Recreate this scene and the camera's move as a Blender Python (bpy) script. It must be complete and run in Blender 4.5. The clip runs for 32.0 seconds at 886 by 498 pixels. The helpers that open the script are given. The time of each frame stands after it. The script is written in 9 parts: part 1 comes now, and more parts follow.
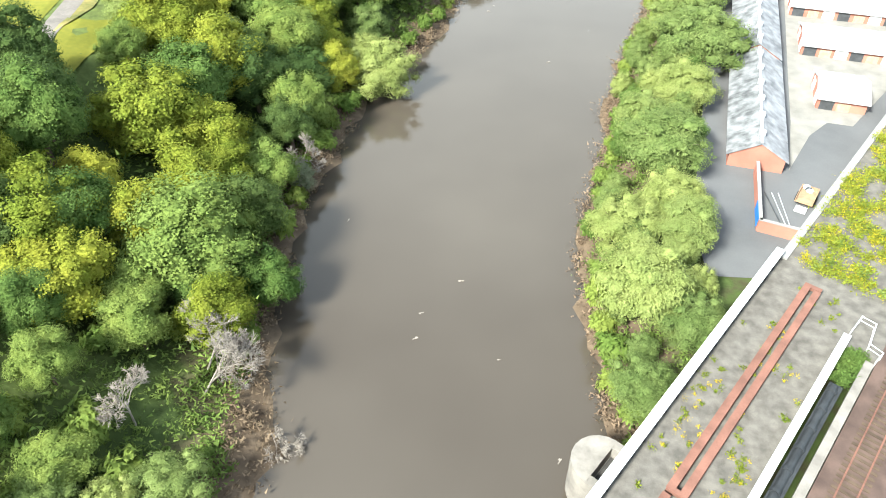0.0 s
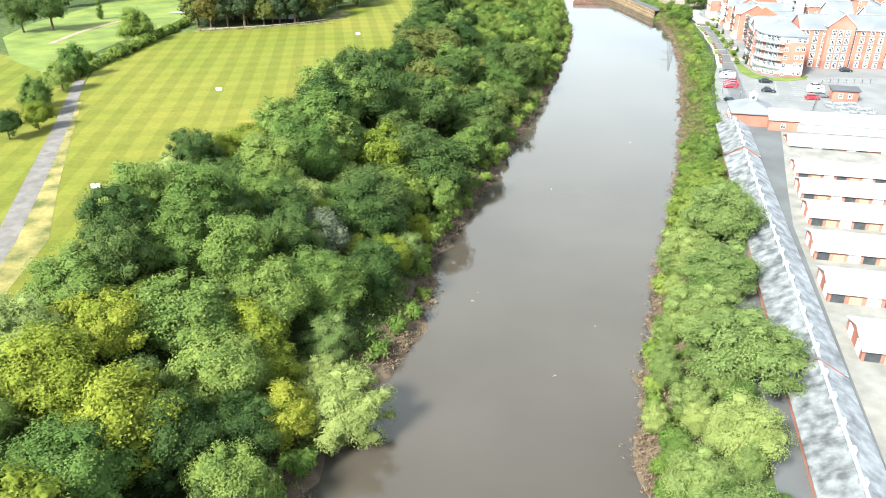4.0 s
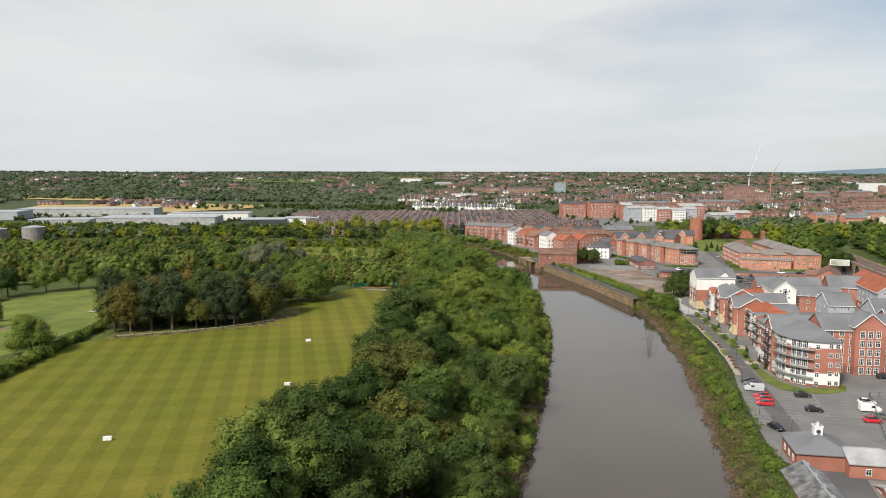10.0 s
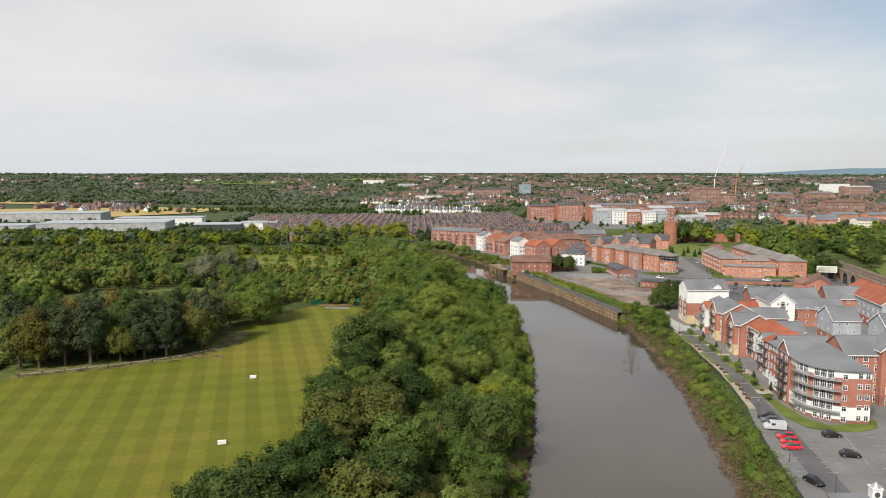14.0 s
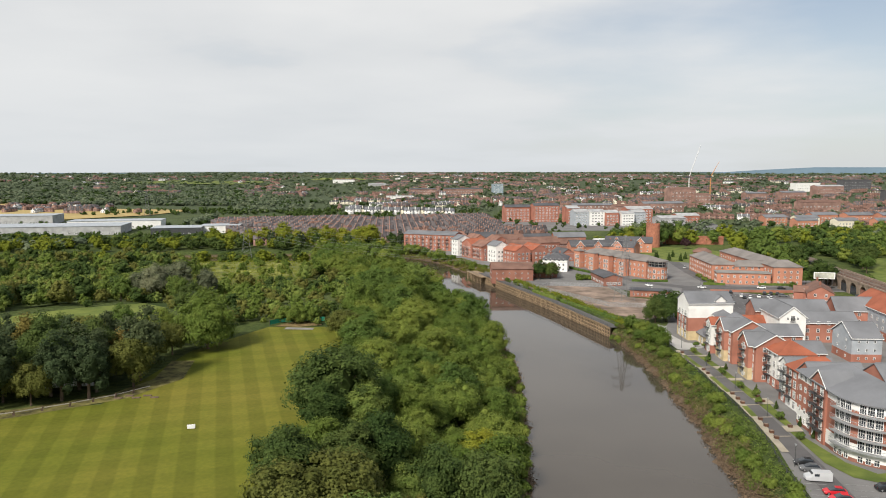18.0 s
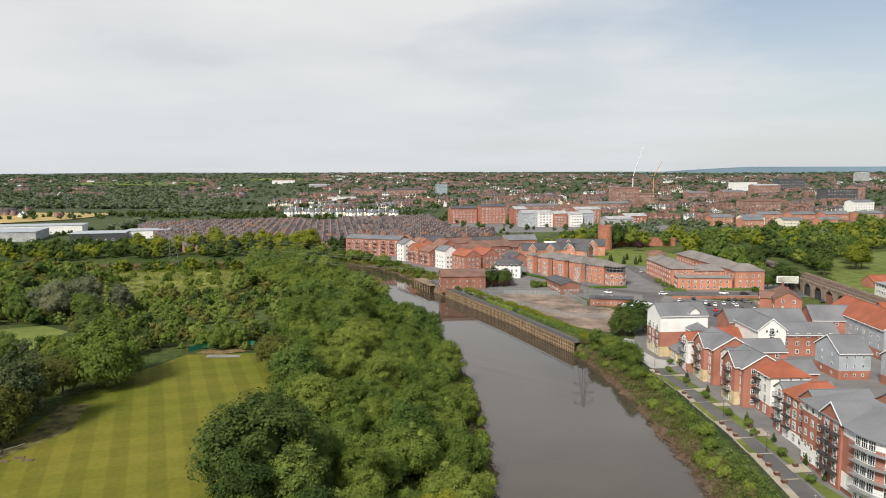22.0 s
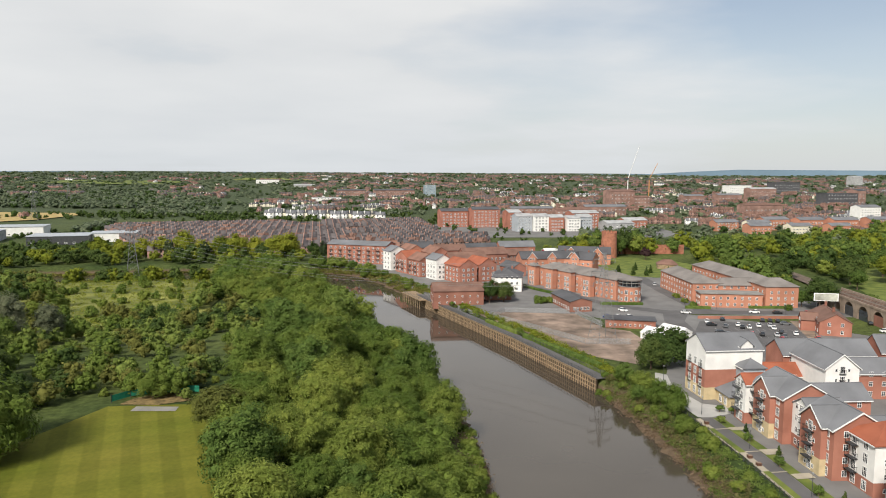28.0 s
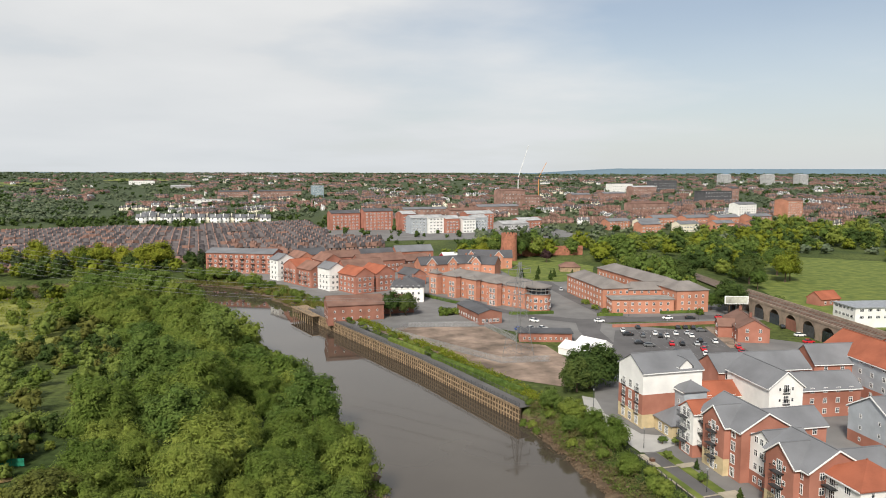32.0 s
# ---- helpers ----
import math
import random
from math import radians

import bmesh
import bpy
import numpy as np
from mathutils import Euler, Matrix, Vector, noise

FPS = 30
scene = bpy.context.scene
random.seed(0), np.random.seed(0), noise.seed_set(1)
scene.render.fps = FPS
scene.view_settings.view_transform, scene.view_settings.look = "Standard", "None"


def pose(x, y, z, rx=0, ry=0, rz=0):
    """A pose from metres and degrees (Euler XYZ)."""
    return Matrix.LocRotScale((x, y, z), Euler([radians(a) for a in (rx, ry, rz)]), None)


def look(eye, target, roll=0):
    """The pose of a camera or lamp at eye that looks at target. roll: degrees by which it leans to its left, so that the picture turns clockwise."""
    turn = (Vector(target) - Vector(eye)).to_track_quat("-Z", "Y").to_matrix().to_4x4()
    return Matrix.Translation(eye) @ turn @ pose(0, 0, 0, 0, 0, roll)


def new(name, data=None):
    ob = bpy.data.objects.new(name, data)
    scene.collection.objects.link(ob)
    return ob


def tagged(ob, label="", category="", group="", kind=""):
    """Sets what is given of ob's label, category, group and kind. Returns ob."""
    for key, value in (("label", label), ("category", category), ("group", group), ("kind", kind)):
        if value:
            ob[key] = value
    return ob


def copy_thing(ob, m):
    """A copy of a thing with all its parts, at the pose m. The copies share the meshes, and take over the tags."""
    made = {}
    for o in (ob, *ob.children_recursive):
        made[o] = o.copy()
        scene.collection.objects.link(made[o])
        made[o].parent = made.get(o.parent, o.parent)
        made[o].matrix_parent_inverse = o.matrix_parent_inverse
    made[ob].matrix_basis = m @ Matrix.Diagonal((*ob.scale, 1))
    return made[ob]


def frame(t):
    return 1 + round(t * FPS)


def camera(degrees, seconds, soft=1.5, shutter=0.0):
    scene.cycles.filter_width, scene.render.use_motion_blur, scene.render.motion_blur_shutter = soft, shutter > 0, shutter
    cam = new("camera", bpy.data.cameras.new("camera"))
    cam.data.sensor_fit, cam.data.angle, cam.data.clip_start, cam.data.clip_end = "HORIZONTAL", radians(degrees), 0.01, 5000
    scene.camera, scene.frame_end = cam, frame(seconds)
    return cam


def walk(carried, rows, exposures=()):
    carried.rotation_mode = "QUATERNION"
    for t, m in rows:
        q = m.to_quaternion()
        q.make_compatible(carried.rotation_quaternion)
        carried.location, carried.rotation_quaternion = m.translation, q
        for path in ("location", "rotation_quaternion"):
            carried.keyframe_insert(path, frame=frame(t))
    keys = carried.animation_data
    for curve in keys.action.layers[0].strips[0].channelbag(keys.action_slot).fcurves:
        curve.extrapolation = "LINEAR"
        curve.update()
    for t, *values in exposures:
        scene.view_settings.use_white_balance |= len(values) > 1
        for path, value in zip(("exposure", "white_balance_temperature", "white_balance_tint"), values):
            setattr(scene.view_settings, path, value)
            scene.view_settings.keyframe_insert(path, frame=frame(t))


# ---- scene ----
cam = camera(62.48, 32.0, 1.0)
# seconds, place, heading to the left of +y, tilt up, roll
PATH = [
    (0.0, 19.19, 21.10, 60.97, 9.325, -41.681, -0.274),
    (0.5, 18.11, 25.44, 60.94, 9.206, -39.843, -0.193),
    (1.0, 17.12, 29.74, 61.15, 9.085, -37.947, -0.243),
    (1.5, 16.25, 33.91, 61.50, 8.872, -36.098, -0.249),
    (2.0, 15.13, 38.08, 61.92, 8.288, -34.320, -0.210),
    (2.5, 14.39, 42.37, 62.18, 7.887, -32.496, -0.229),
    (3.0, 13.38, 46.57, 62.30, 7.171, -30.598, -0.169),
    (3.5, 12.69, 50.74, 62.27, 6.503, -28.619, -0.197),
    (5.5, 8.42, 68.66, 63.82, 4.991, -21.256, -0.057),
    (6.0, 7.97, 72.72, 64.23, 5.009, -19.411, -0.117),
    (6.5, 6.98, 77.12, 64.26, 4.852, -17.492, -0.086),
    (7.0, 6.10, 81.11, 64.30, 4.725, -15.343, -0.061),
    (7.5, 5.51, 85.26, 64.30, 4.629, -13.197, -0.110),
    (8.0, 4.71, 89.47, 64.54, 4.022, -11.117, -0.000),
    (8.5, 3.98, 93.84, 64.44, 3.409, -9.206, 0.002),
    (9.0, 3.51, 97.86, 64.41, 2.938, -7.736, -0.029),
    (9.5, 3.02, 101.85, 64.54, 2.542, -6.782, 0.013),
    (10.0, 2.23, 106.05, 64.67, 2.161, -6.319, 0.085),
    (10.5, 1.71, 110.07, 64.63, 1.823, -6.215, 0.109),
    (11.0, 1.19, 113.98, 64.73, 1.466, -6.201, 0.049),
    (11.5, 0.57, 117.86, 64.96, 1.069, -6.223, 0.007),
    (12.0, 0.31, 121.95, 65.01, 0.715, -6.221, 0.008),
    (12.5, 0.13, 126.15, 64.90, 0.351, -6.218, 0.090),
    (13.0, 0.00, 130.00, 65.00, -0.000, -6.201, -0.008),
    (13.5, -0.23, 133.86, 65.09, -0.367, -6.208, 0.006),
    (14.0, -0.52, 137.59, 65.29, -0.735, -6.227, 0.018),
    (14.5, -0.76, 141.51, 65.34, -1.097, -6.231, -0.046),
    (15.0, -0.98, 144.97, 65.61, -1.460, -6.248, -0.005),
    (15.5, -1.18, 148.78, 65.72, -1.948, -6.235, 0.003),
    (17.5, -1.80, 164.37, 66.02, -2.750, -6.273, -0.129),
    (18.0, -1.88, 168.22, 66.12, -3.034, -6.302, -0.018),
    (18.5, -2.06, 171.85, 66.19, -3.318, -6.298, -0.012),
    (19.0, -1.93, 175.62, 66.18, -3.829, -6.324, 0.096),
    (19.5, -2.03, 179.43, 66.24, -4.758, -6.339, 0.016),
    (20.0, -1.82, 182.75, 66.12, -5.589, -6.325, 0.039),
    (20.5, -1.71, 186.46, 66.22, -6.640, -6.327, -0.059),
    (21.0, -2.05, 190.31, 66.18, -7.522, -6.346, 0.049),
    (21.5, -1.93, 193.84, 66.37, -7.527, -6.319, -0.059),
    (22.0, -1.51, 197.74, 66.22, -7.517, -6.301, -0.129),
    (22.5, -1.43, 201.84, 66.34, -7.536, -6.327, -0.024),
    (23.0, -1.44, 205.79, 66.31, -7.603, -6.321, 0.036),
    (23.5, -1.20, 209.34, 66.30, -7.582, -6.301, 0.081),
    (24.0, -0.60, 213.04, 66.22, -7.524, -6.274, 0.047),
    (24.5, -0.33, 216.86, 66.26, -7.525, -6.278, 0.133),
    (25.0, 0.16, 220.84, 66.18, -7.502, -6.255, 0.056),
    (25.5, 0.17, 224.52, 65.97, -7.539, -6.245, 0.169),
    (27.5, 1.68, 239.46, 65.68, -7.950, -6.235, 0.291),
    (28.0, 1.87, 243.33, 65.71, -8.558, -6.245, 0.327),
    (28.5, 2.46, 247.13, 65.72, -9.149, -6.235, 0.220),
    (29.0, 2.84, 251.13, 65.64, -9.885, -6.233, 0.234),
    (29.5, 3.34, 254.92, 65.76, -10.670, -6.231, 0.198),
    (30.0, 3.75, 258.78, 65.96, -11.474, -6.271, 0.142),
    (30.5, 3.68, 262.74, 66.03, -12.421, -6.274, 0.218),
    (31.0, 4.03, 266.70, 66.10, -13.901, -6.272, 0.154),
    (31.5, 4.21, 270.41, 66.35, -15.483, -6.311, 0.112),
    (32.0, 3.97, 274.36, 66.13, -17.316, -6.254, 0.157),
]
walk(cam, [(t, Matrix.Translation((x, y, z)) @ pose(0, 0, 0, 90 + tilt, 0, yaw) @ pose(0, 0, 0, 0, 0, roll)) for t, x, y, z, yaw, tilt, roll in PATH],
     [(0.0, 1.95, 5900, 2), (3.0, 1.8, 5850, 1), (6.0, 1.66, 5700, 1), (7.0, 1.28, 5750, 2), (8.0, 0.66, 6200, 7), (9.0, 0.27, 6500, 10), (10.0, 0.15, 6500, 10), (32.0, 0.15, 6500, 10)])

# ---- sky and sun ----
SUN_UP, SUN_TURN = 42.0, 215.0   # degrees; the sun stands behind and to the left of the flight
world = bpy.data.worlds.new("world")
scene.world = world
world.use_nodes = True
wn, wl = world.node_tree.nodes, world.node_tree.links
wn.clear()
w_out = wn.new("ShaderNodeOutputWorld")
w_bg = wn.new("ShaderNodeBackground")
w_sky = wn.new("ShaderNodeTexSky")
w_sky.sky_type, w_sky.sun_disc = "NISHITA", False
w_sky.sun_elevation, w_sky.sun_rotation = radians(SUN_UP), radians(SUN_TURN)
w_sky.air_density, w_sky.dust_density, w_sky.ozone_density = 1.0, 0.6, 1.5
w_co = wn.new("ShaderNodeTexCoord")
w_noise = wn.new("ShaderNodeTexNoise")
w_noise.inputs["Scale"].default_value = 0.62
w_noise.inputs["Detail"].default_value = 7.0
w_noise.inputs["Roughness"].default_value = 0.48
w_ramp = wn.new("ShaderNodeValToRGB")
w_ramp.color_ramp.elements[0].position, w_ramp.color_ramp.elements[0].color = 0.12, (0.32, 0.32, 0.32, 1)
w_ramp.color_ramp.elements[1].position, w_ramp.color_ramp.elements[1].color = 0.40, (1.0, 1.0, 1.0, 1)
w_cloud = wn.new("ShaderNodeValToRGB")
w_cloud.color_ramp.elements[0].position, w_cloud.color_ramp.elements[0].color = 0.36, (7.7, 7.9, 8.05, 1)
w_cloud.color_ramp.elements[1].position, w_cloud.color_ramp.elements[1].color = 0.62, (9.1, 9.15, 9.1, 1)
w_mix = wn.new("ShaderNodeMixRGB")
w_sep = wn.new("ShaderNodeSeparateXYZ")
wl.new(w_co.outputs["Generated"], w_sep.inputs[0])
# the cloud lies as a flat sheet overhead, drawn out towards the horizon
w_up = wn.new("ShaderNodeMapRange")
w_up.inputs["From Min"].default_value, w_up.inputs["From Max"].default_value = 0.0, 1.0
w_up.inputs["To Min"].default_value, w_up.inputs["To Max"].default_value = 0.13, 1.13
wl.new(w_sep.outputs["Z"], w_up.inputs["Value"])
w_div = wn.new("ShaderNodeVectorMath")
w_div.operation = "DIVIDE"
w_den = wn.new("ShaderNodeCombineXYZ")
w_den.inputs["Z"].default_value = 1.0
wl.new(w_up.outputs["Result"], w_den.inputs["X"])
wl.new(w_up.outputs["Result"], w_den.inputs["Y"])
wl.new(w_co.outputs["Generated"], w_div.inputs[0])
wl.new(w_den.outputs[0], w_div.inputs[1])
wl.new(w_div.outputs[0], w_noise.inputs["Vector"])
# the cloud thins out towards the east and breaks up overhead
w_thin = wn.new("ShaderNodeMapRange")
w_thin.inputs["From Min"].default_value, w_thin.inputs["From Max"].default_value = 0.02, 0.80
w_thin.inputs["To Min"].default_value, w_thin.inputs["To Max"].default_value = 0.0, -0.50
wl.new(w_sep.outputs["X"], w_thin.inputs["Value"])
w_add = wn.new("ShaderNodeMath")
w_add.operation = "ADD"
wl.new(w_noise.outputs["Fac"], w_add.inputs[0])
wl.new(w_thin.outputs["Result"], w_add.inputs[1])
w_top = wn.new("ShaderNodeMapRange")
w_top.inputs["From Min"].default_value, w_top.inputs["From Max"].default_value = 0.30, 0.75
w_top.inputs["To Min"].default_value, w_top.inputs["To Max"].default_value = 0.0, -0.26
wl.new(w_sep.outputs["Z"], w_top.inputs["Value"])
w_add2 = wn.new("ShaderNodeMath")
w_add2.operation = "ADD"
wl.new(w_add.outputs[0], w_add2.inputs[0])
wl.new(w_top.outputs["Result"], w_add2.inputs[1])
wl.new(w_add2.outputs[0], w_ramp.inputs["Fac"])
# a greyer, bluer veil low over the horizon
w_low = wn.new("ShaderNodeMapRange")
w_low.inputs["From Min"].default_value, w_low.inputs["From Max"].default_value = 0.0, 0.20
w_low.inputs["To Min"].default_value, w_low.inputs["To Max"].default_value = 0.75, 0.0
wl.new(w_sep.outputs["Z"], w_low.inputs["Value"])
w_veil = wn.new("ShaderNodeMixRGB")
w_veil.inputs["Color2"].default_value = (7.3, 7.7, 8.0, 1)
wl.new(w_low.outputs["Result"], w_veil.inputs["Fac"])
wl.new(w_noise.outputs["Fac"], w_cloud.inputs["Fac"])
wl.new(w_ramp.outputs["Color"], w_mix.inputs["Fac"])
wl.new(w_sky.outputs["Color"], w_mix.inputs["Color1"])
wl.new(w_cloud.outputs["Color"], w_mix.inputs["Color2"])
wl.new(w_mix.outputs["Color"], w_veil.inputs["Color1"])
wl.new(w_veil.outputs["Color"], w_bg.inputs["Color"])
w_bg.inputs["Strength"].default_value = 0.083
wl.new(w_bg.outputs["Background"], w_out.inputs["Surface"])

sun = new("sun", bpy.data.lights.new("sun", "SUN"))
sun.data.energy, sun.data.angle, sun.data.color = 4.2, radians(11), (1.0, 0.94, 0.84)
sun.matrix_world = look((0, 0, 300), Vector((0, 0, 300)) - Vector((math.sin(radians(SUN_TURN)) * math.cos(radians(SUN_UP)), math.cos(radians(SUN_TURN)) * math.cos(radians(SUN_UP)), math.sin(radians(SUN_UP)))))

# ---- materials ----
MATS = {}


def mat(name, base, rough=0.85, var=0.25, scale=1.5, fine=12.0, bump=0.0, metal=0.0, tint=None, rand=0.0, gloss=0.3, stretch=(1, 1, 1)):
    """A surface with colour changes at two scales (patches and grain), relief and a change from piece to piece."""
    if name in MATS:
        return MATS[name]
    m = bpy.data.materials.new(name)
    m.use_nodes = True
    n, k = m.node_tree.nodes, m.node_tree.links
    b = n["Principled BSDF"]
    b.inputs["Roughness"].default_value = rough
    b.inputs["Metallic"].default_value = metal
    b.inputs["Specular IOR Level"].default_value = gloss
    geo = n.new("ShaderNodeNewGeometry")
    mp = n.new("ShaderNodeMapping")
    mp.inputs["Scale"].default_value = stretch
    k.new(geo.outputs["Position"], mp.inputs["Vector"])
    big = n.new("ShaderNodeTexNoise")
    big.inputs["Scale"].default_value, big.inputs["Detail"].default_value = 1.0 / scale, 4.0
    small = n.new("ShaderNodeTexNoise")
    small.inputs["Scale"].default_value, small.inputs["Detail"].default_value = fine, 3.0
    k.new(geo.outputs["Position"], big.inputs["Vector"])
    k.new(mp.outputs["Vector"], small.inputs["Vector"])
    ramp = n.new("ShaderNodeValToRGB")
    dark = [c * (1 - var) for c in base]
    lite = [min(1, c * (1 + var)) for c in (tint or base)]
    ramp.color_ramp.elements[0].position, ramp.color_ramp.elements[0].color = 0.32, (*dark, 1)
    ramp.color_ramp.elements[1].position, ramp.color_ramp.elements[1].color = 0.68, (*lite, 1)
    k.new(big.outputs["Fac"], ramp.inputs["Fac"])
    hsv = n.new("ShaderNodeHueSaturation")
    k.new(ramp.outputs["Color"], hsv.inputs["Color"])
    mul = n.new("ShaderNodeMath")
    mul.operation = "MULTIPLY_ADD"
    mul.inputs[1].default_value, mul.inputs[2].default_value = var * 1.1, 1 - var * 0.55
    k.new(small.outputs["Fac"], mul.inputs[0])
    last = mul
    if rand:
        inf = n.new("ShaderNodeObjectInfo")
        r1 = n.new("ShaderNodeMath")
        r1.operation = "MULTIPLY_ADD"
        r1.inputs[1].default_value, r1.inputs[2].default_value = rand * 2, -rand
        k.new(inf.outputs["Random"], r1.inputs[0])
        add = n.new("ShaderNodeMath")
        add.operation = "ADD"
        k.new(mul.outputs[0], add.inputs[0])
        k.new(r1.outputs[0], add.inputs[1])
        last = add
    k.new(last.outputs[0], hsv.inputs["Value"])
    k.new(hsv.outputs["Color"], b.inputs["Base Color"])
    if bump:
        bp = n.new("ShaderNodeBump")
        bp.inputs["Strength"].default_value, bp.inputs["Distance"].default_value = 0.6, bump
        k.new(small.outputs["Fac"], bp.inputs["Height"])
        k.new(bp.outputs["Normal"], b.inputs["Normal"])
    MATS[name] = m
    return m


def leaf_mat(name, base, tint, rand=0.25):
    """Foliage: its tone changes from tree to tree, from clump to clump and from leaf to leaf."""
    if name in MATS:
        return MATS[name]
    m = bpy.data.materials.new(name)
    m.use_nodes = True
    n, k = m.node_tree.nodes, m.node_tree.links
    b = n["Principled BSDF"]
    b.inputs["Roughness"].default_value = 0.7
    b.inputs["Specular IOR Level"].default_value = 0.05
    geo = n.new("ShaderNodeNewGeometry")
    inf = n.new("ShaderNodeObjectInfo")
    noi = n.new("ShaderNodeTexNoise")
    noi.inputs["Scale"].default_value, noi.inputs["Detail"].default_value = 0.45, 3.0
    k.new(geo.outputs["Position"], noi.inputs["Vector"])
    ramp = n.new("ShaderNodeValToRGB")
    ramp.color_ramp.elements[0].position, ramp.color_ramp.elements[0].color = 0.3, (*base, 1)
    ramp.color_ramp.elements[1].position, ramp.color_ramp.elements[1].color = 0.7, (*tint, 1)
    k.new(noi.outputs["Fac"], ramp.inputs["Fac"])
    hsv = n.new("ShaderNodeHueSaturation")
    v = n.new("ShaderNodeMath")
    v.operation = "MULTIPLY_ADD"
    v.inputs[1].default_value, v.inputs[2].default_value = 0.44, 0.80
    k.new(geo.outputs["Random Per Island"], v.inputs[0])
    v2 = n.new("ShaderNodeMath")
    v2.operation = "MULTIPLY_ADD"
    v2.inputs[1].default_value, v2.inputs[2].default_value = rand * 2, -rand
    k.new(inf.outputs["Random"], v2.inputs[0])
    v3 = n.new("ShaderNodeMath")
    v3.operation = "ADD"
    k.new(v.outputs[0], v3.inputs[0])
    k.new(v2.outputs[0], v3.inputs[1])
    k.new(v3.outputs[0], hsv.inputs["Value"])
    h = n.new("ShaderNodeMath")
    h.operation = "MULTIPLY_ADD"
    h.inputs[1].default_value, h.inputs[2].default_value = -0.035, 0.512
    k.new(inf.outputs["Random"], h.inputs[0])
    k.new(h.outputs[0], hsv.inputs["Hue"])
    k.new(ramp.outputs["Color"], hsv.inputs["Color"])
    k.new(hsv.outputs["Color"], b.inputs["Base Color"])
    t = n.new("ShaderNodeBsdfTranslucent")
    k.new(hsv.outputs["Color"], t.inputs["Color"])
    mix = n.new("ShaderNodeMixShader")
    mix.inputs["Fac"].default_value = 0.30
    k.new(b.outputs[0], mix.inputs[1])
    k.new(t.outputs[0], mix.inputs[2])
    k.new(mix.outputs[0], n["Material Output"].inputs["Surface"])
    MATS[name] = m
    return m


M_BRICK = mat("brick", (0.345, 0.142, 0.098), 0.9, 0.16, 6.0, 3.0, 0.01, tint=(0.375, 0.165, 0.118), rand=0.05, stretch=(1, 1, 5))
M_BRICK_O = mat("orange_brick", (0.47, 0.215, 0.140), 0.9, 0.14, 7.0, 3.0, 0.01, rand=0.05, stretch=(1, 1, 5))
M_BRICK_D = mat("dark_brick", (0.275, 0.125, 0.09), 0.9, 0.2, 5.0, 3.0, 0.01, rand=0.06, stretch=(1, 1, 5))
M_RENDER = mat("white_render", (0.78, 0.77, 0.74), 0.8, 0.07, 3.0, 5.0, rand=0.02)
M_CREAM = mat("cream_render", (0.74, 0.68, 0.54), 0.8, 0.07, 3.0, 5.0)
M_STONE = mat("buff_stone", (0.56, 0.45, 0.27), 0.85, 0.15, 2.0, 5.0)
M_BLUE = mat("grey_blue_cladding", (0.37, 0.40, 0.43), 0.7, 0.12, 3.0, 5.0)
M_SLATE = mat("grey_slate", (0.172, 0.176, 0.186), 0.7, 0.16, 7.0, 2.2, 0.02, rand=0.05, stretch=(1, 1, 9))
M_SLATE_D = mat("dark_slate", (0.088, 0.088, 0.094), 0.7, 0.18, 7.0, 2.2, 0.02, rand=0.05, stretch=(1, 1, 9))
M_TILE = mat("red_clay_tile", (0.315, 0.100, 0.055), 0.8, 0.18, 5.0, 2.4, 0.02, rand=0.05, stretch=(1, 1, 9))
M_SLATE_B = mat("brown_grey_slate", (0.205, 0.185, 0.170), 0.75, 0.18, 7.0, 2.2, 0.02, rand=0.05, stretch=(1, 1, 9))
M_VSTONE = mat("grey_buff_stone", (0.29, 0.225, 0.175), 0.9, 0.22, 2.5, 1.5, 0.03, stretch=(1, 1, 4))
M_TILE_B = mat("brown_tile", (0.185, 0.105, 0.080), 0.85, 0.2, 5.0, 2.4, 0.02, rand=0.08, stretch=(1, 1, 9))
M_WHITE = mat("white_paint", (0.80, 0.80, 0.78), 0.5, 0.05, 2.0, 6.0)
M_METAL = mat("dark_metal", (0.085, 0.088, 0.092), 0.5, 0.2, 1.0, 8.0, metal=0.4)
M_GALV = mat("galvanised_steel", (0.42, 0.43, 0.44), 0.5, 0.15, 1.0, 8.0, metal=0.5)
M_CORR = mat("grey_sheet_roof", (0.38, 0.38, 0.38), 0.7, 0.22, 5.0, 1.5, rand=0.05)
M_WESTROOF = mat("weathered_grey_roof", (0.155, 0.155, 0.155), 0.85, 0.55, 1.6, 1.0, 0.02, rand=0.10)
M_EASTROOF = mat("pale_weathered_roof", (0.21, 0.21, 0.215), 0.85, 0.35, 2.0, 1.0, 0.02, rand=0.08)
M_ASPH_Y = mat("yard_asphalt", (0.105, 0.104, 0.104), 0.9, 0.16, 8.0, 5.0, 0.005)
M_ASPH = mat("asphalt", (0.175, 0.170, 0.165), 0.9, 0.16, 8.0, 5.0, 0.005)
M_ASPH_D = mat("dark_asphalt", (0.115, 0.110, 0.110), 0.9, 0.16, 8.0, 5.0, 0.005)
M_CONC = mat("concrete", (0.25, 0.24, 0.222), 0.9, 0.18, 4.0, 6.0, 0.005)
M_PAVE = mat("pale_paving", (0.36, 0.32, 0.25), 0.9, 0.15, 3.0, 4.0)
M_EARTH = mat("bare_earth", (0.20, 0.155, 0.12), 0.95, 0.30, 4.0, 2.0, 0.05, tint=(0.255, 0.185, 0.135))
M_TIMBER = mat("weathered_timber", (0.31, 0.225, 0.14), 0.85, 0.3, 1.0, 5.0, 0.01, rand=0.14)
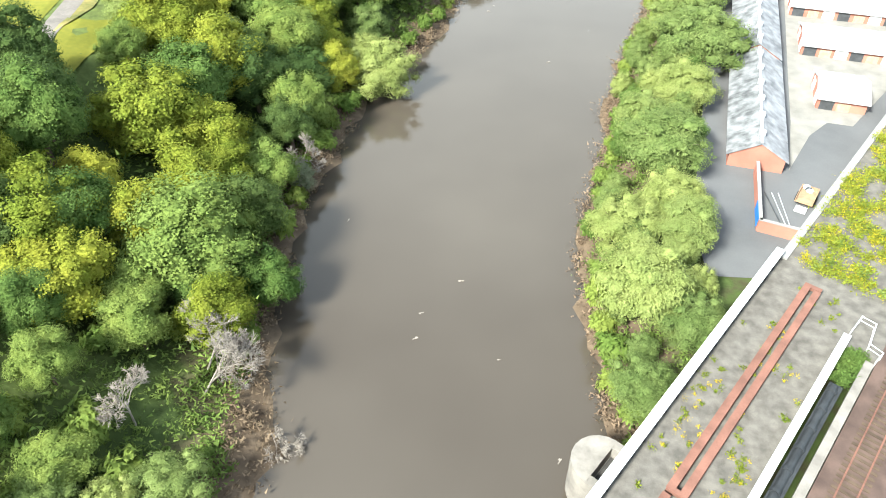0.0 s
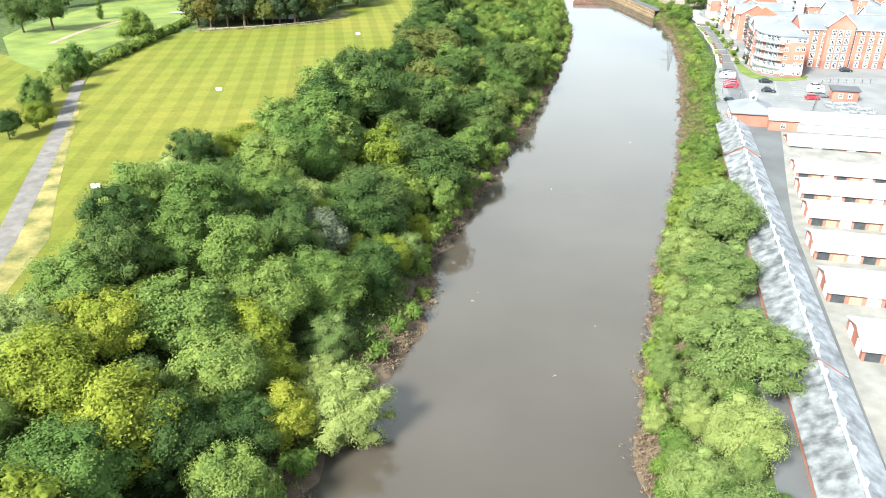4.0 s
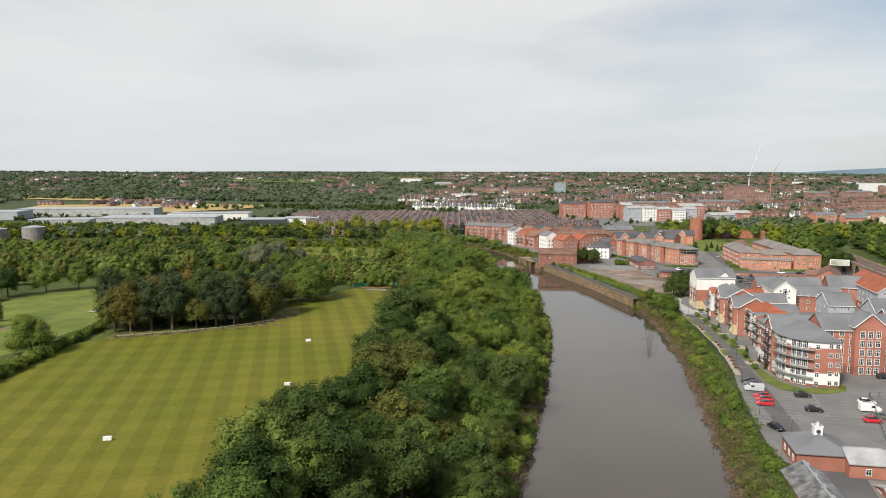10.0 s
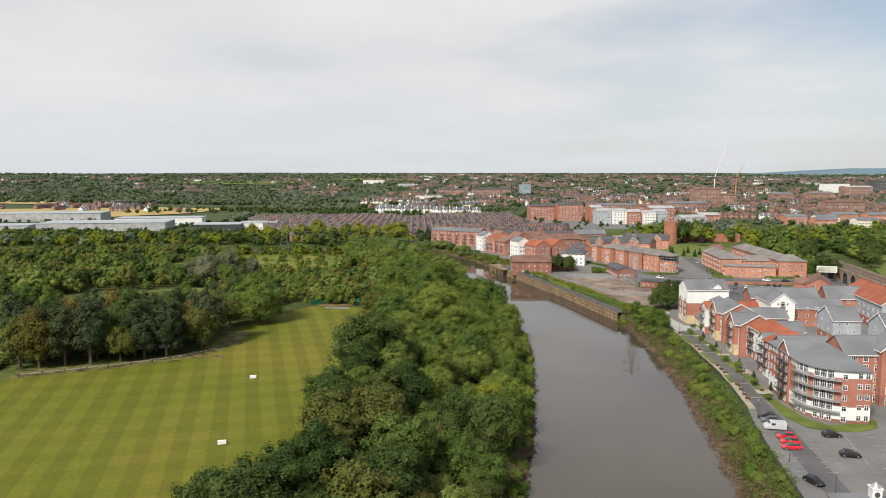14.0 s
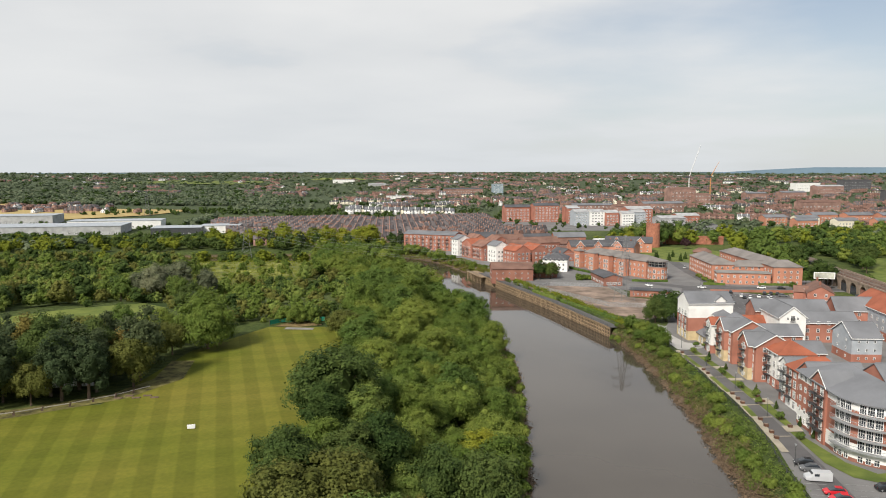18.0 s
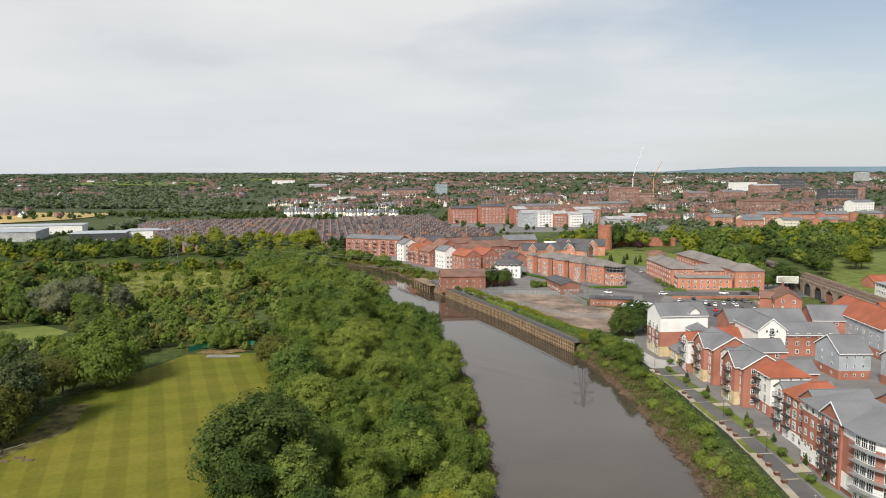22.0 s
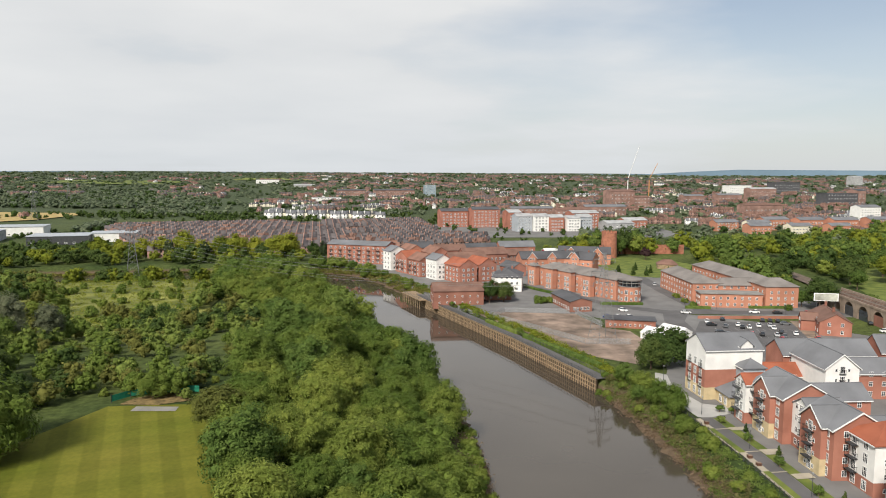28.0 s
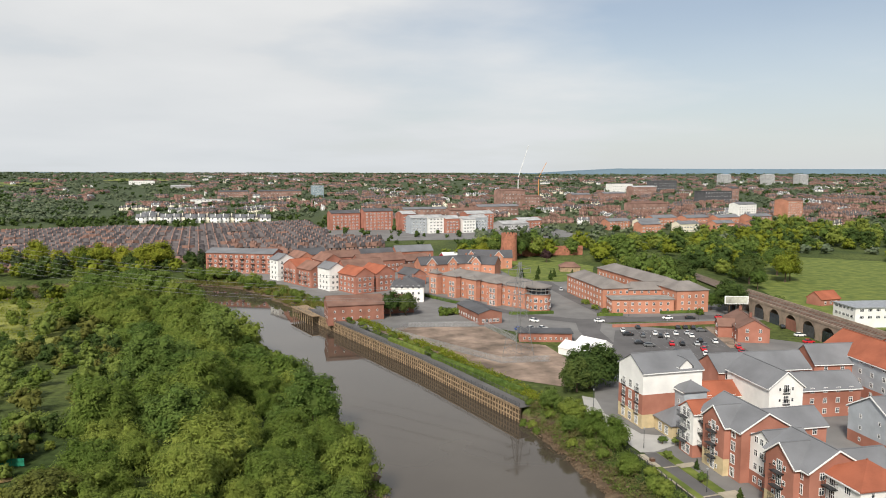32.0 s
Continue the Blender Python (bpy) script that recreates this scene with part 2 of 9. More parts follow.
M_RUST = mat("rusty_steel", (0.165, 0.078, 0.055), 0.8, 0.25, 2.0, 8.0, 0.01)
M_BARK = mat("bark", (0.12, 0.085, 0.06), 0.95, 0.3, 0.6, 6.0, 0.03)
M_SAND = mat("red_sandstone", (0.36, 0.15, 0.095), 0.9, 0.25, 2.0, 4.0, 0.05)
# far brick, its red dulled in the colour to stand for haze
M_BRICK_HAZE = mat("haze_dulled_brick", (0.29, 0.178, 0.145), 0.9, 0.3, 9.0, 0.5)
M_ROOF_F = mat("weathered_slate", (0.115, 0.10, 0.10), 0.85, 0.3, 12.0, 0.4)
M_GLASS = mat("window_glass", (0.035, 0.042, 0.05), 0.08, 0.3, 4.0, 1.0, gloss=0.7, rand=0.3)
M_LINE = mat("white_line", (0.34, 0.34, 0.33), 0.8, 0.3, 1.0, 6.0)


def ground_mat():
    m = bpy.data.materials.new("bank_soil_and_grass")
    m.use_nodes = True
    n, k = m.node_tree.nodes, m.node_tree.links
    b = n["Principled BSDF"]
    b.inputs["Roughness"].default_value = 0.95
    b.inputs["Specular IOR Level"].default_value = 0.1
    geo = n.new("ShaderNodeNewGeometry")
    sep = n.new("ShaderNodeSeparateXYZ")
    k.new(geo.outputs["Position"], sep.inputs[0])
    n1 = n.new("ShaderNodeTexNoise")
    n1.inputs["Scale"].default_value, n1.inputs["Detail"].default_value = 0.02, 6.0
    n2 = n.new("ShaderNodeTexNoise")
    n2.inputs["Scale"].default_value, n2.inputs["Detail"].default_value = 0.6, 5.0
    k.new(geo.outputs["Position"], n1.inputs["Vector"])
    k.new(geo.outputs["Position"], n2.inputs["Vector"])
    r1 = n.new("ShaderNodeValToRGB")
    r1.color_ramp.elements[0].position, r1.color_ramp.elements[0].color = 0.35, (0.040, 0.062, 0.020, 1)
    r1.color_ramp.elements[1].position, r1.color_ramp.elements[1].color = 0.68, (0.105, 0.130, 0.040, 1)
    k.new(n1.outputs["Fac"], r1.inputs["Fac"])
    r2 = n.new("ShaderNodeValToRGB")
    r2.color_ramp.elements[0].position, r2.color_ramp.elements[0].color = 0.3, (0.6, 0.6, 0.6, 1)
    r2.color_ramp.elements[1].position, r2.color_ramp.elements[1].color = 0.7, (1.35, 1.3, 1.2, 1)
    k.new(n2.outputs["Fac"], r2.inputs["Fac"])
    # darker scrubby land away from the river
    far = n.new("ShaderNodeVectorMath")
    far.operation = "LENGTH"
    k.new(geo.outputs["Position"], far.inputs[0])
    fm = n.new("ShaderNodeMapRange")
    fm.inputs["From Min"].default_value, fm.inputs["From Max"].default_value = 750.0, 1400.0
    k.new(far.outputs["Value"], fm.inputs["Value"])
    fx = n.new("ShaderNodeMixRGB")
    fx.inputs["Color2"].default_value = (0.070, 0.092, 0.052, 1)
    k.new(fm.outputs["Result"], fx.inputs["Fac"])
    k.new(r1.outputs["Color"], fx.inputs["Color1"])
    mul = n.new("ShaderNodeMixRGB")
    mul.blend_type = "MULTIPLY"
    mul.inputs["Fac"].default_value = 1.0
    k.new(fx.outputs["Color"], mul.inputs["Color1"])
    k.new(r2.outputs["Color"], mul.inputs["Color2"])
    # tidal mud below the high-water mark
    ma = n.new("ShaderNodeMath")
    ma.operation = "MULTIPLY_ADD"
    ma.inputs[1].default_value, ma.inputs[2].default_value = 2.4, -1.2
    k.new(n2.outputs["Fac"], ma.inputs[0])
    add = n.new("ShaderNodeMath")
    add.operation = "ADD"
    k.new(sep.outputs["Z"], add.inputs[0])
    k.new(ma.outputs[0], add.inputs[1])
    mr = n.new("ShaderNodeMapRange")
    mr.inputs["From Min"].default_value, mr.inputs["From Max"].default_value = 1.5, 2.6
    k.new(add.outputs[0], mr.inputs["Value"])
    mud = n.new("ShaderNodeValToRGB")
    mud.color_ramp.elements[0].position, mud.color_ramp.elements[0].color = 0.3, (0.072, 0.051, 0.034, 1)
    mud.color_ramp.elements[1].position, mud.color_ramp.elements[1].color = 0.7, (0.155, 0.113, 0.074, 1)
    k.new(n2.outputs["Fac"], mud.inputs["Fac"])
    mx = n.new("ShaderNodeMixRGB")
    k.new(mr.outputs["Result"], mx.inputs["Fac"])
    k.new(mud.outputs["Color"], mx.inputs["Color1"])
    k.new(mul.outputs["Color"], mx.inputs["Color2"])
    k.new(mx.outputs["Color"], b.inputs["Base Color"])
    bp = n.new("ShaderNodeBump")
    bp.inputs["Strength"].default_value, bp.inputs["Distance"].default_value = 0.8, 0.35
    k.new(n2.outputs["Fac"], bp.inputs["Height"])
    k.new(bp.outputs["Normal"], b.inputs["Normal"])
    return m


def turf_mat():
    """A mown golf fairway: broad stripes both ways, dry patches and fine grain."""
    m = bpy.data.materials.new("mown_turf")
    m.use_nodes = True
    n, k = m.node_tree.nodes, m.node_tree.links
    b = n["Principled BSDF"]
    b.inputs["Roughness"].default_value = 0.9
    b.inputs["Specular IOR Level"].default_value = 0.1
    geo = n.new("ShaderNodeNewGeometry")
    cols = []
    for turn, width in ((-14.0, 6.4), (76.0, 9.0)):
        mp = n.new("ShaderNodeMapping")
        mp.inputs["Rotation"].default_value = (0, 0, radians(turn))
        k.new(geo.outputs["Position"], mp.inputs["Vector"])
        wv = n.new("ShaderNodeTexWave")
        wv.inputs["Scale"].default_value = math.pi / 10 / width * 1.0
        wv.inputs["Distortion"].default_value = 0.25
        wv.inputs["Detail"].default_value = 2.0
        k.new(mp.outputs["Vector"], wv.inputs["Vector"])
        rp = n.new("ShaderNodeValToRGB")
        rp.color_ramp.elements[0].position, rp.color_ramp.elements[1].position = 0.40, 0.60
        a = 0.83 if turn < 0 else 0.91
        rp.color_ramp.elements[0].color, rp.color_ramp.elements[1].color = (a, a * 1.02, a, 1), (1, 1, 1, 1)
        k.new(wv.outputs["Fac"], rp.inputs["Fac"])
        cols.append(rp)
    n1 = n.new("ShaderNodeTexNoise")
    n1.inputs["Scale"].default_value, n1.inputs["Detail"].default_value = 0.03, 5.0
    k.new(geo.outputs["Position"], n1.inputs["Vector"])
    r1 = n.new("ShaderNodeValToRGB")
    r1.color_ramp.elements[0].position, r1.color_ramp.elements[0].color = 0.35, (0.130, 0.146, 0.018, 1.0)
    r1.color_ramp.elements[1].position, r1.color_ramp.elements[1].color = 0.70, (0.198, 0.176, 0.031, 1.0)
    k.new(n1.outputs["Fac"], r1.inputs["Fac"])
    n2 = n.new("ShaderNodeTexNoise")
    n2.inputs["Scale"].default_value, n2.inputs["Detail"].default_value = 1.3, 4.0
    k.new(geo.outputs["Position"], n2.inputs["Vector"])
    r2 = n.new("ShaderNodeValToRGB")
    r2.color_ramp.elements[0].position, r2.color_ramp.elements[0].color = 0.3, (0.86, 0.88, 0.9, 1.0)
    r2.color_ramp.elements[1].position, r2.color_ramp.elements[1].color = 0.7, (1.08, 1.06, 1.0, 1)
    k.new(n2.outputs["Fac"], r2.inputs["Fac"])
    last = r1
    for c in (cols[0], cols[1], r2):
        mx = n.new("ShaderNodeMixRGB")
        mx.blend_type = "MULTIPLY"
        mx.inputs["Fac"].default_value = 1.0
        k.new(last.outputs["Color"], mx.inputs["Color1"])
        k.new(c.outputs["Color"], mx.inputs["Color2"])
        last = mx
    k.new(last.outputs["Color"], b.inputs["Base Color"])
    return m


def water_mat():
    m = bpy.data.materials.new("silty_river_water")
    m.use_nodes = True
    n, k = m.node_tree.nodes, m.node_tree.links
    b = n["Principled BSDF"]
    b.inputs["Roughness"].default_value = 0.045
    b.inputs["IOR"].default_value = 1.42
    geo = n.new("ShaderNodeNewGeometry")
    n1 = n.new("ShaderNodeTexNoise")
    n1.inputs["Scale"].default_value, n1.inputs["Detail"].default_value = 0.03, 3.0
    k.new(geo.outputs["Position"], n1.inputs["Vector"])
    r1 = n.new("ShaderNodeValToRGB")
    r1.color_ramp.elements[0].position, r1.color_ramp.elements[0].color = 0.35, (0.056, 0.045, 0.034, 1)
    r1.color_ramp.elements[1].position, r1.color_ramp.elements[1].color = 0.7, (0.073, 0.060, 0.046, 1)
    k.new(n1.outputs["Fac"], r1.inputs["Fac"])
    k.new(r1.outputs["Color"], b.inputs["Base Color"])
    n2 = n.new("ShaderNodeTexNoise")
    n2.inputs["Scale"].default_value, n2.inputs["Detail"].default_value = 0.5, 3.0
    k.new(geo.outputs["Position"], n2.inputs["Vector"])
    bp = n.new("ShaderNodeBump")
    bp.inputs["Strength"].default_value, bp.inputs["Distance"].default_value = 0.15, 0.02
    k.new(n2.outputs["Fac"], bp.inputs["Height"])
    k.new(bp.outputs["Normal"], b.inputs["Normal"])
    return m


M_GROUND, M_TURF, M_WATER = ground_mat(), turf_mat(), water_mat()
M_GRASS = mat("rough_grass", (0.13, 0.17, 0.035), 0.95, 0.3, 5.0, 2.5, 0.05, tint=(0.20, 0.22, 0.05))
M_LAWN = mat("lawn", (0.095, 0.135, 0.026), 0.95, 0.2, 5.0, 2.5, 0.03, tint=(0.14, 0.165, 0.034))
M_CROP = mat("ripe_crop", (0.40, 0.30, 0.12), 0.95, 0.12, 30.0, 0.6)
L_GREEN = leaf_mat("leaves_mid_green", (0.092, 0.148, 0.034), (0.160, 0.218, 0.052))
L_DARK = leaf_mat("leaves_dark_green", (0.048, 0.082, 0.024), (0.088, 0.128, 0.034))
L_LIME = leaf_mat("leaves_yellow_green", (0.165, 0.205, 0.026), (0.255, 0.272, 0.036))
L_WILLOW = leaf_mat("leaves_willow", (0.106, 0.160, 0.030), (0.172, 0.224, 0.048))
L_WILLOW_N = leaf_mat("leaves_grey_willow", (0.150, 0.200, 0.056), (0.222, 0.268, 0.085))
L_OLIVE = leaf_mat("leaves_olive", (0.105, 0.120, 0.032), (0.165, 0.172, 0.044))
L_BRONZE = leaf_mat("leaves_bronze", (0.120, 0.100, 0.028), (0.185, 0.160, 0.040))
L_PINE = leaf_mat("needles_dark", (0.050, 0.074, 0.034), (0.082, 0.108, 0.048), 0.15)
L_SCRUB = leaf_mat("dry_scrub", (0.120, 0.122, 0.046), (0.195, 0.178, 0.074))
L_PURPLE = leaf_mat("leaves_purple", (0.060, 0.036, 0.042), (0.096, 0.054, 0.054))
# far leaves: distance haze put into a paler, bluer base colour
L_FAR_HAZE = leaf_mat("leaves_far_hazed", (0.105, 0.140, 0.085), (0.150, 0.182, 0.110))
L_PALE = leaf_mat("leaves_grey_green", (0.143, 0.165, 0.094), (0.209, 0.220, 0.132))
L_STRAW = leaf_mat("dry_straw_and_twigs", (0.135, 0.104, 0.062), (0.215, 0.170, 0.105))

# ---- helpers for building ----
def part(name, bm, material, parent=None, label="", smooth=False):
    """Links a bmesh (or a mesh) as one object, under a thing where one is given."""
    if isinstance(bm, bmesh.types.BMesh):
        me = bpy.data.meshes.new(name)
        bm.to_mesh(me)
        bm.free()
    else:
        me = bm
    if material and not me.materials:
        me.materials.append(material)
    if smooth:
        me.polygons.foreach_set("use_smooth", [True] * len(me.polygons))
    ob = new(name, me)
    ob.parent = parent
    if label:
        ob["label"] = label
    return ob


def thing(name, m, label, category, group="", kind=""):
    ob = new(name)
    ob.empty_display_size = 0.5
    ob.matrix_basis = m
    return tagged(ob, label, category, group, kind)


def box(bm, x0, y0, z0, x1, y1, z1, m=None):
    v = [bm.verts.new(p) for p in ((x0, y0, z0), (x1, y0, z0), (x1, y1, z0), (x0, y1, z0), (x0, y0, z1), (x1, y0, z1), (x1, y1, z1), (x0, y1, z1))]
    if m is not None:
        for a in v:
            a.co = m @ a.co
    for f in ((3, 2, 1, 0), (4, 5, 6, 7), (0, 1, 5, 4), (1, 2, 6, 5), (2, 3, 7, 6), (3, 0, 4, 7)):
        bm.faces.new([v[i] for i in f])
    return v


def boxes(*rows):
    bm = bmesh.new()
    for r in rows:
        box(bm, *r)
    return bm


def prism(bm, pts, z0, z1):
    """An upright prism on a plan outline (counter-clockwise)."""
    a = [bm.verts.new((x, y, z0)) for x, y in pts]
    b = [bm.verts.new((x, y, z1)) for x, y in pts]
    bm.faces.new(a[::-1])
    bm.faces.new(b)
    for i in range(len(pts)):
        j = (i + 1) % len(pts)
        bm.faces.new((a[i], a[j], b[j], b[i]))


def tube(bm, p, q, r0, r1=None, sides=6):
    p, q = Vector(p), Vector(q)
    r1 = r0 if r1 is None else r1
    up = (q - p).normalized()
    s = up.cross(Vector((0, 0, 1)) if abs(up.z) < 0.9 else Vector((1, 0, 0))).normalized()
    t = up.cross(s)
    a, b = [], []
    for i in range(sides):
        w = 2 * math.pi * i / sides
        d = s * math.cos(w) + t * math.sin(w)
        a.append(bm.verts.new(p + d * r0))
        b.append(bm.verts.new(q + d * r1))
    for i in range(sides):
        j = (i + 1) % sides
        bm.faces.new((a[i], a[j], b[j], b[i]))
    bm.faces.new(a[::-1])
    bm.faces.new(b)


# ---- the lie of the land ----
WEST = [(6, -420), (2, -120), (-2, 20), (-4, 57), (-10, 74), (-11, 87), (-12, 101), (-10, 124), (-3, 147), (-1, 162), (-3, 173), (0, 184), (4, 205), (7, 222), (12, 248), (17, 277),
        (24, 315), (30, 359), (35, 406), (33, 450), (31, 490), (20, 540), (8, 590), (2, 630), (-12, 662), (-45, 676), (-110, 680), (-230, 668), (-520, 640), (-900, 640)]
EAST = [(42, -420), (38, -120), (34, 20), (29, 60), (27, 73), (25, 88), (26, 100), (29, 128), (31, 142), (35, 158), (38, 173), (44, 196), (52, 229), (58, 260), (65, 298), (73, 344),
        (79, 395), (79.5, 431), (80, 446), (69.5, 502.8), (53.6, 562), (46.6, 589), (41, 607), (29, 657), (14, 692), (-10, 708), (-60, 716), (-230, 708), (-520, 685), (-900, 685)]
RIVER = np.array(WEST + EAST[::-1], float)


def seg_dist(px, py, poly, closed):
    best = np.full(px.shape, 1e9)
    n = len(poly)
    for i in range(n if closed else n - 1):
        a, b = np.array(poly[i], float), np.array(poly[(i + 1) % n], float)
        d = b - a
        t = np.clip(((px - a[0]) * d[0] + (py - a[1]) * d[1]) / max(d @ d, 1e-9), 0, 1)
        best = np.minimum(best, np.hypot(px - a[0] - t * d[0], py - a[1] - t * d[1]))
    return best


def inside(px, py, poly):
    hit = np.zeros(px.shape, bool)
    n = len(poly)
    for i in range(n):
        (x0, y0), (x1, y1) = poly[i], poly[(i + 1) % n]
        if y0 == y1:
            continue
        c = ((y0 > py) != (y1 > py)) & (px < (x1 - x0) * (py - y0) / (y1 - y0) + x0)
        hit ^= c
    return hit


def smooth01(v, a, b):
    t = np.clip((v - a) / (b - a), 0, 1)
    return t * t * (3 - 2 * t)




def ground_z(px, py):
    """Height of the land: water at 0, the town bank at about 4.2, the golf links on a bluff at 15."""
    px, py = np.asarray(px, float), np.asarray(py, float)
    loose = (1 - smooth01(py, 432, 446) * (1 - smooth01(py, 604, 616))) * smooth01(py, 45, 60)
    px = px + loose * (0.9 * np.sin(py * 0.41 + 0.02 * px) + 0.7 * np.sin(py * 0.93 + 1.7) + 0.5 * np.sin(py * 0.157 + 0.6))
    wet = inside(px, py, RIVER)
    dw, de = seg_dist(px, py, WEST, False), seg_dist(px, py, EAST, False)
    d = np.minimum(dw, de)
    west = dw < de
    wob = np.sin(px * 0.9 + py * 0.37) * np.cos(py * 0.63 - px * 0.21)
    bluff = 15.0 - 9.0 * smooth01(py, 425, 540) - 7.0 * smooth01(-px, 190, 420)
    zw = 0.2 + 1.6 * smooth01(d, 0, 4) + (bluff - 1.8) * smooth01(d, 4, 40) + 0.25 * wob * smooth01(d, 0, 5) * (1 - smooth01(d, 12, 25))
    wall = smooth01(py, 440, 446) * (1 - smooth01(py, 604, 616))
    ze = 0.2 + (4.0 - 1.7 * (1 - smooth01(py, 205, 245))) * smooth01(d, 0, 9 - 8.2 * wall) + 0.12 * wob * smooth01(d, 0, 3) * (1 - smooth01(d, 6, 10))
    far = np.hypot(px, py - 250)
    rise = 30.0 * smooth01(far, 700, 4800) + 6.0 * smooth01(far, 500, 1500) * (np.sin(px * 0.0021 + 1) * np.cos(py * 0.0017) + 0.6)
    z = np.where(wet, -1.4 * smooth01(d, 0, 6) - 0.1, np.where(west, zw, ze)) + np.where(wet, 0, rise)
    return z


def gz(x, y):
    return float(ground_z(np.array([x]), np.array([y]))[0])


def spaced(lo, hi, a, b, step, grow):
    """Grid lines: even between lo and hi, wider and wider out to a and b."""
    mid = list(np.arange(lo, hi + 0.1, step))
    s, left = step, lo
    out = []
    while left > a:
        s *= grow
        left -= s
        out.append(left)
    s, right, out2 = step, hi, []
    while right < b:
        s *= grow
        right += s
        out2.append(right)
    return np.array(out[::-1] + mid + out2)


def sheet(name, xs, ys, zf, material):
    gx, gy = np.meshgrid(xs, ys)
    z = zf(gx.ravel(), gy.ravel())
    co = np.stack([gx.ravel(), gy.ravel(), z], 1)
    w, h = len(xs), len(ys)
    i = np.arange((h - 1) * (w - 1))
    a = (i // (w - 1)) * w + i % (w - 1)
    faces = np.stack([a, a + 1, a + w + 1, a + w], 1)
    me = bpy.data.meshes.new(name)
    me.from_pydata(co.tolist(), [], faces.tolist())
    me.materials.append(material)
    me.polygons.foreach_set("use_smooth", [True] * len(me.polygons))
    return me


ground = part("ground", sheet("ground", spaced(-150, 270, -4600, 4600, 3.0, 1.09), spaced(30, 720, -700, 4850, 3.0, 1.09), ground_z, M_GROUND), None)
tagged(ground, "grassy land with muddy tidal river banks", "ground", kind="structure")
bm = bmesh.new()
bm.faces.new([bm.verts.new((x - 4 if y < 640 else x, y if y < 640 else y - 4, 0)) for x, y in WEST] + [bm.verts.new((x + (4 if y < 440 or 610 < y < 690 else 0), y if y < 690 else y + 4, 0)) for x, y in EAST[::-1]])
bmesh.ops.triangulate(bm, faces=bm.faces[:])
for f in bm.faces:
    if f.normal.z < 0:
        f.normal_flip()
river = part("water", bm, M_WATER)
tagged(river, "calm brown silty river reflecting the sky", "river", kind="structure")


def drape(name, poly, material, lift, step, label, category, kind="structure"):
    """A sheet on the land inside a plan outline."""
    p = np.array(poly, float)
    bm = bmesh.new()
    bm.faces.new([bm.verts.new((x, y, 0)) for x, y in poly])
    (x0, y0), (x1, y1) = p.min(0), p.max(0)
    for n, lo, hi in ((0, x0, x1), (1, y0, y1)):
        for c in np.arange(lo + step, hi, step):
            co, no = [0, 0, 0], [0, 0, 0]
            co[n], no[n] = c, 1
            bmesh.ops.bisect_plane(bm, geom=bm.verts[:] + bm.edges[:] + bm.faces[:], plane_co=co, plane_no=no)
    v = np.array([q.co for q in bm.verts])
    for q, z in zip(bm.verts, ground_z(v[:, 0], v[:, 1])):
        q.co.z = z + lift
    for f in bm.faces:
        f.normal_update()
        if f.normal.z < 0:
            f.normal_flip()
    return tagged(part(name, bm, material, smooth=True), label, category, kind=kind)


GOLF = [(-44, 92), (-44, 120), (-49, 160), (-46, 182), (-38, 205), (-31, 236), (-23, 262), (-18, 285), (-17, 320), (-17, 360), (-20, 402), (-46, 403), (-62, 372), (-66, 340), (-68, 326), (-101, 318), (-112, 300), (-112, 262), (-98, 226), (-84, 196), (-70, 164), (-58, 128)]
drape("fairway", GOLF, M_TURF, 0.12, 6.0, "mown golf fairway with light and dark stripes", "golf course")
drape("rough_lawn", [(-58, 60), (-52, 92), (-58, 128), (-70, 164), (-84, 196), (-98, 226), (-108, 250), (-150, 270), (-170, 220), (-150, 120), (-110, 60)], M_TURF, 0.08, 8.0, "mown grass beside the golf course path", "grass")
drape("rough_strip", [(-51.5, 108), (-58, 132), (-69, 158), (-80, 181), (-97, 218), (-93, 219), (-77, 186), (-66, 164), (-56.5, 146), (-50, 118)], mat("long_rough_grass", (0.120, 0.130, 0.030), 0.95, 0.35, 4.0, 2.0, 0.08, tint=(0.21, 0.165, 0.055)), 0.15, 4.0, "strip of dry rough grass between the path and the fairway", "grass")
SECOND = [(-119, 246), (-121, 300), (-117, 330), (-114, 352), (-104, 385), (-91, 415), (-90, 440), (-105, 458), (-125, 440), (-150, 412), (-170, 383), (-172, 324), (-165, 295), (-140, 262)]
drape("second_fairway", SECOND, mat("mown_links_grass", (0.105, 0.145, 0.024), 0.95, 0.2, 9.0, 1.6, 0.02, tint=(0.145, 0.170, 0.032)), 0.12, 8.0, "second mown golf fairway behind a hedge", "golf course")
drape("links_path", [(-143, 286), (-144.5, 305), (-143, 322), (-140, 336), (-138, 335), (-141, 321), (-142.5, 305), (-141, 286)], mat("pinkish_gravel", (0.30, 0.20, 0.145), 0.95, 0.2, 2.0, 4.0), 0.2, 6.0, "pinkish gravel path across the links", "path")
drape("golf_path", [(-46, 78), (-49, 100), (-53, 122), (-61, 145), (-73, 173), (-86, 202), (-104, 240), (-106.5, 239), (-88.5, 200), (-76, 171), (-64, 143.5), (-56, 121), (-52, 100), (-49, 78)], mat("stone_path", (0.15, 0.132, 0.115), 0.95, 0.2, 2.0, 4.0), 0.16, 6.0, "pale stone path along the golf course", "path")

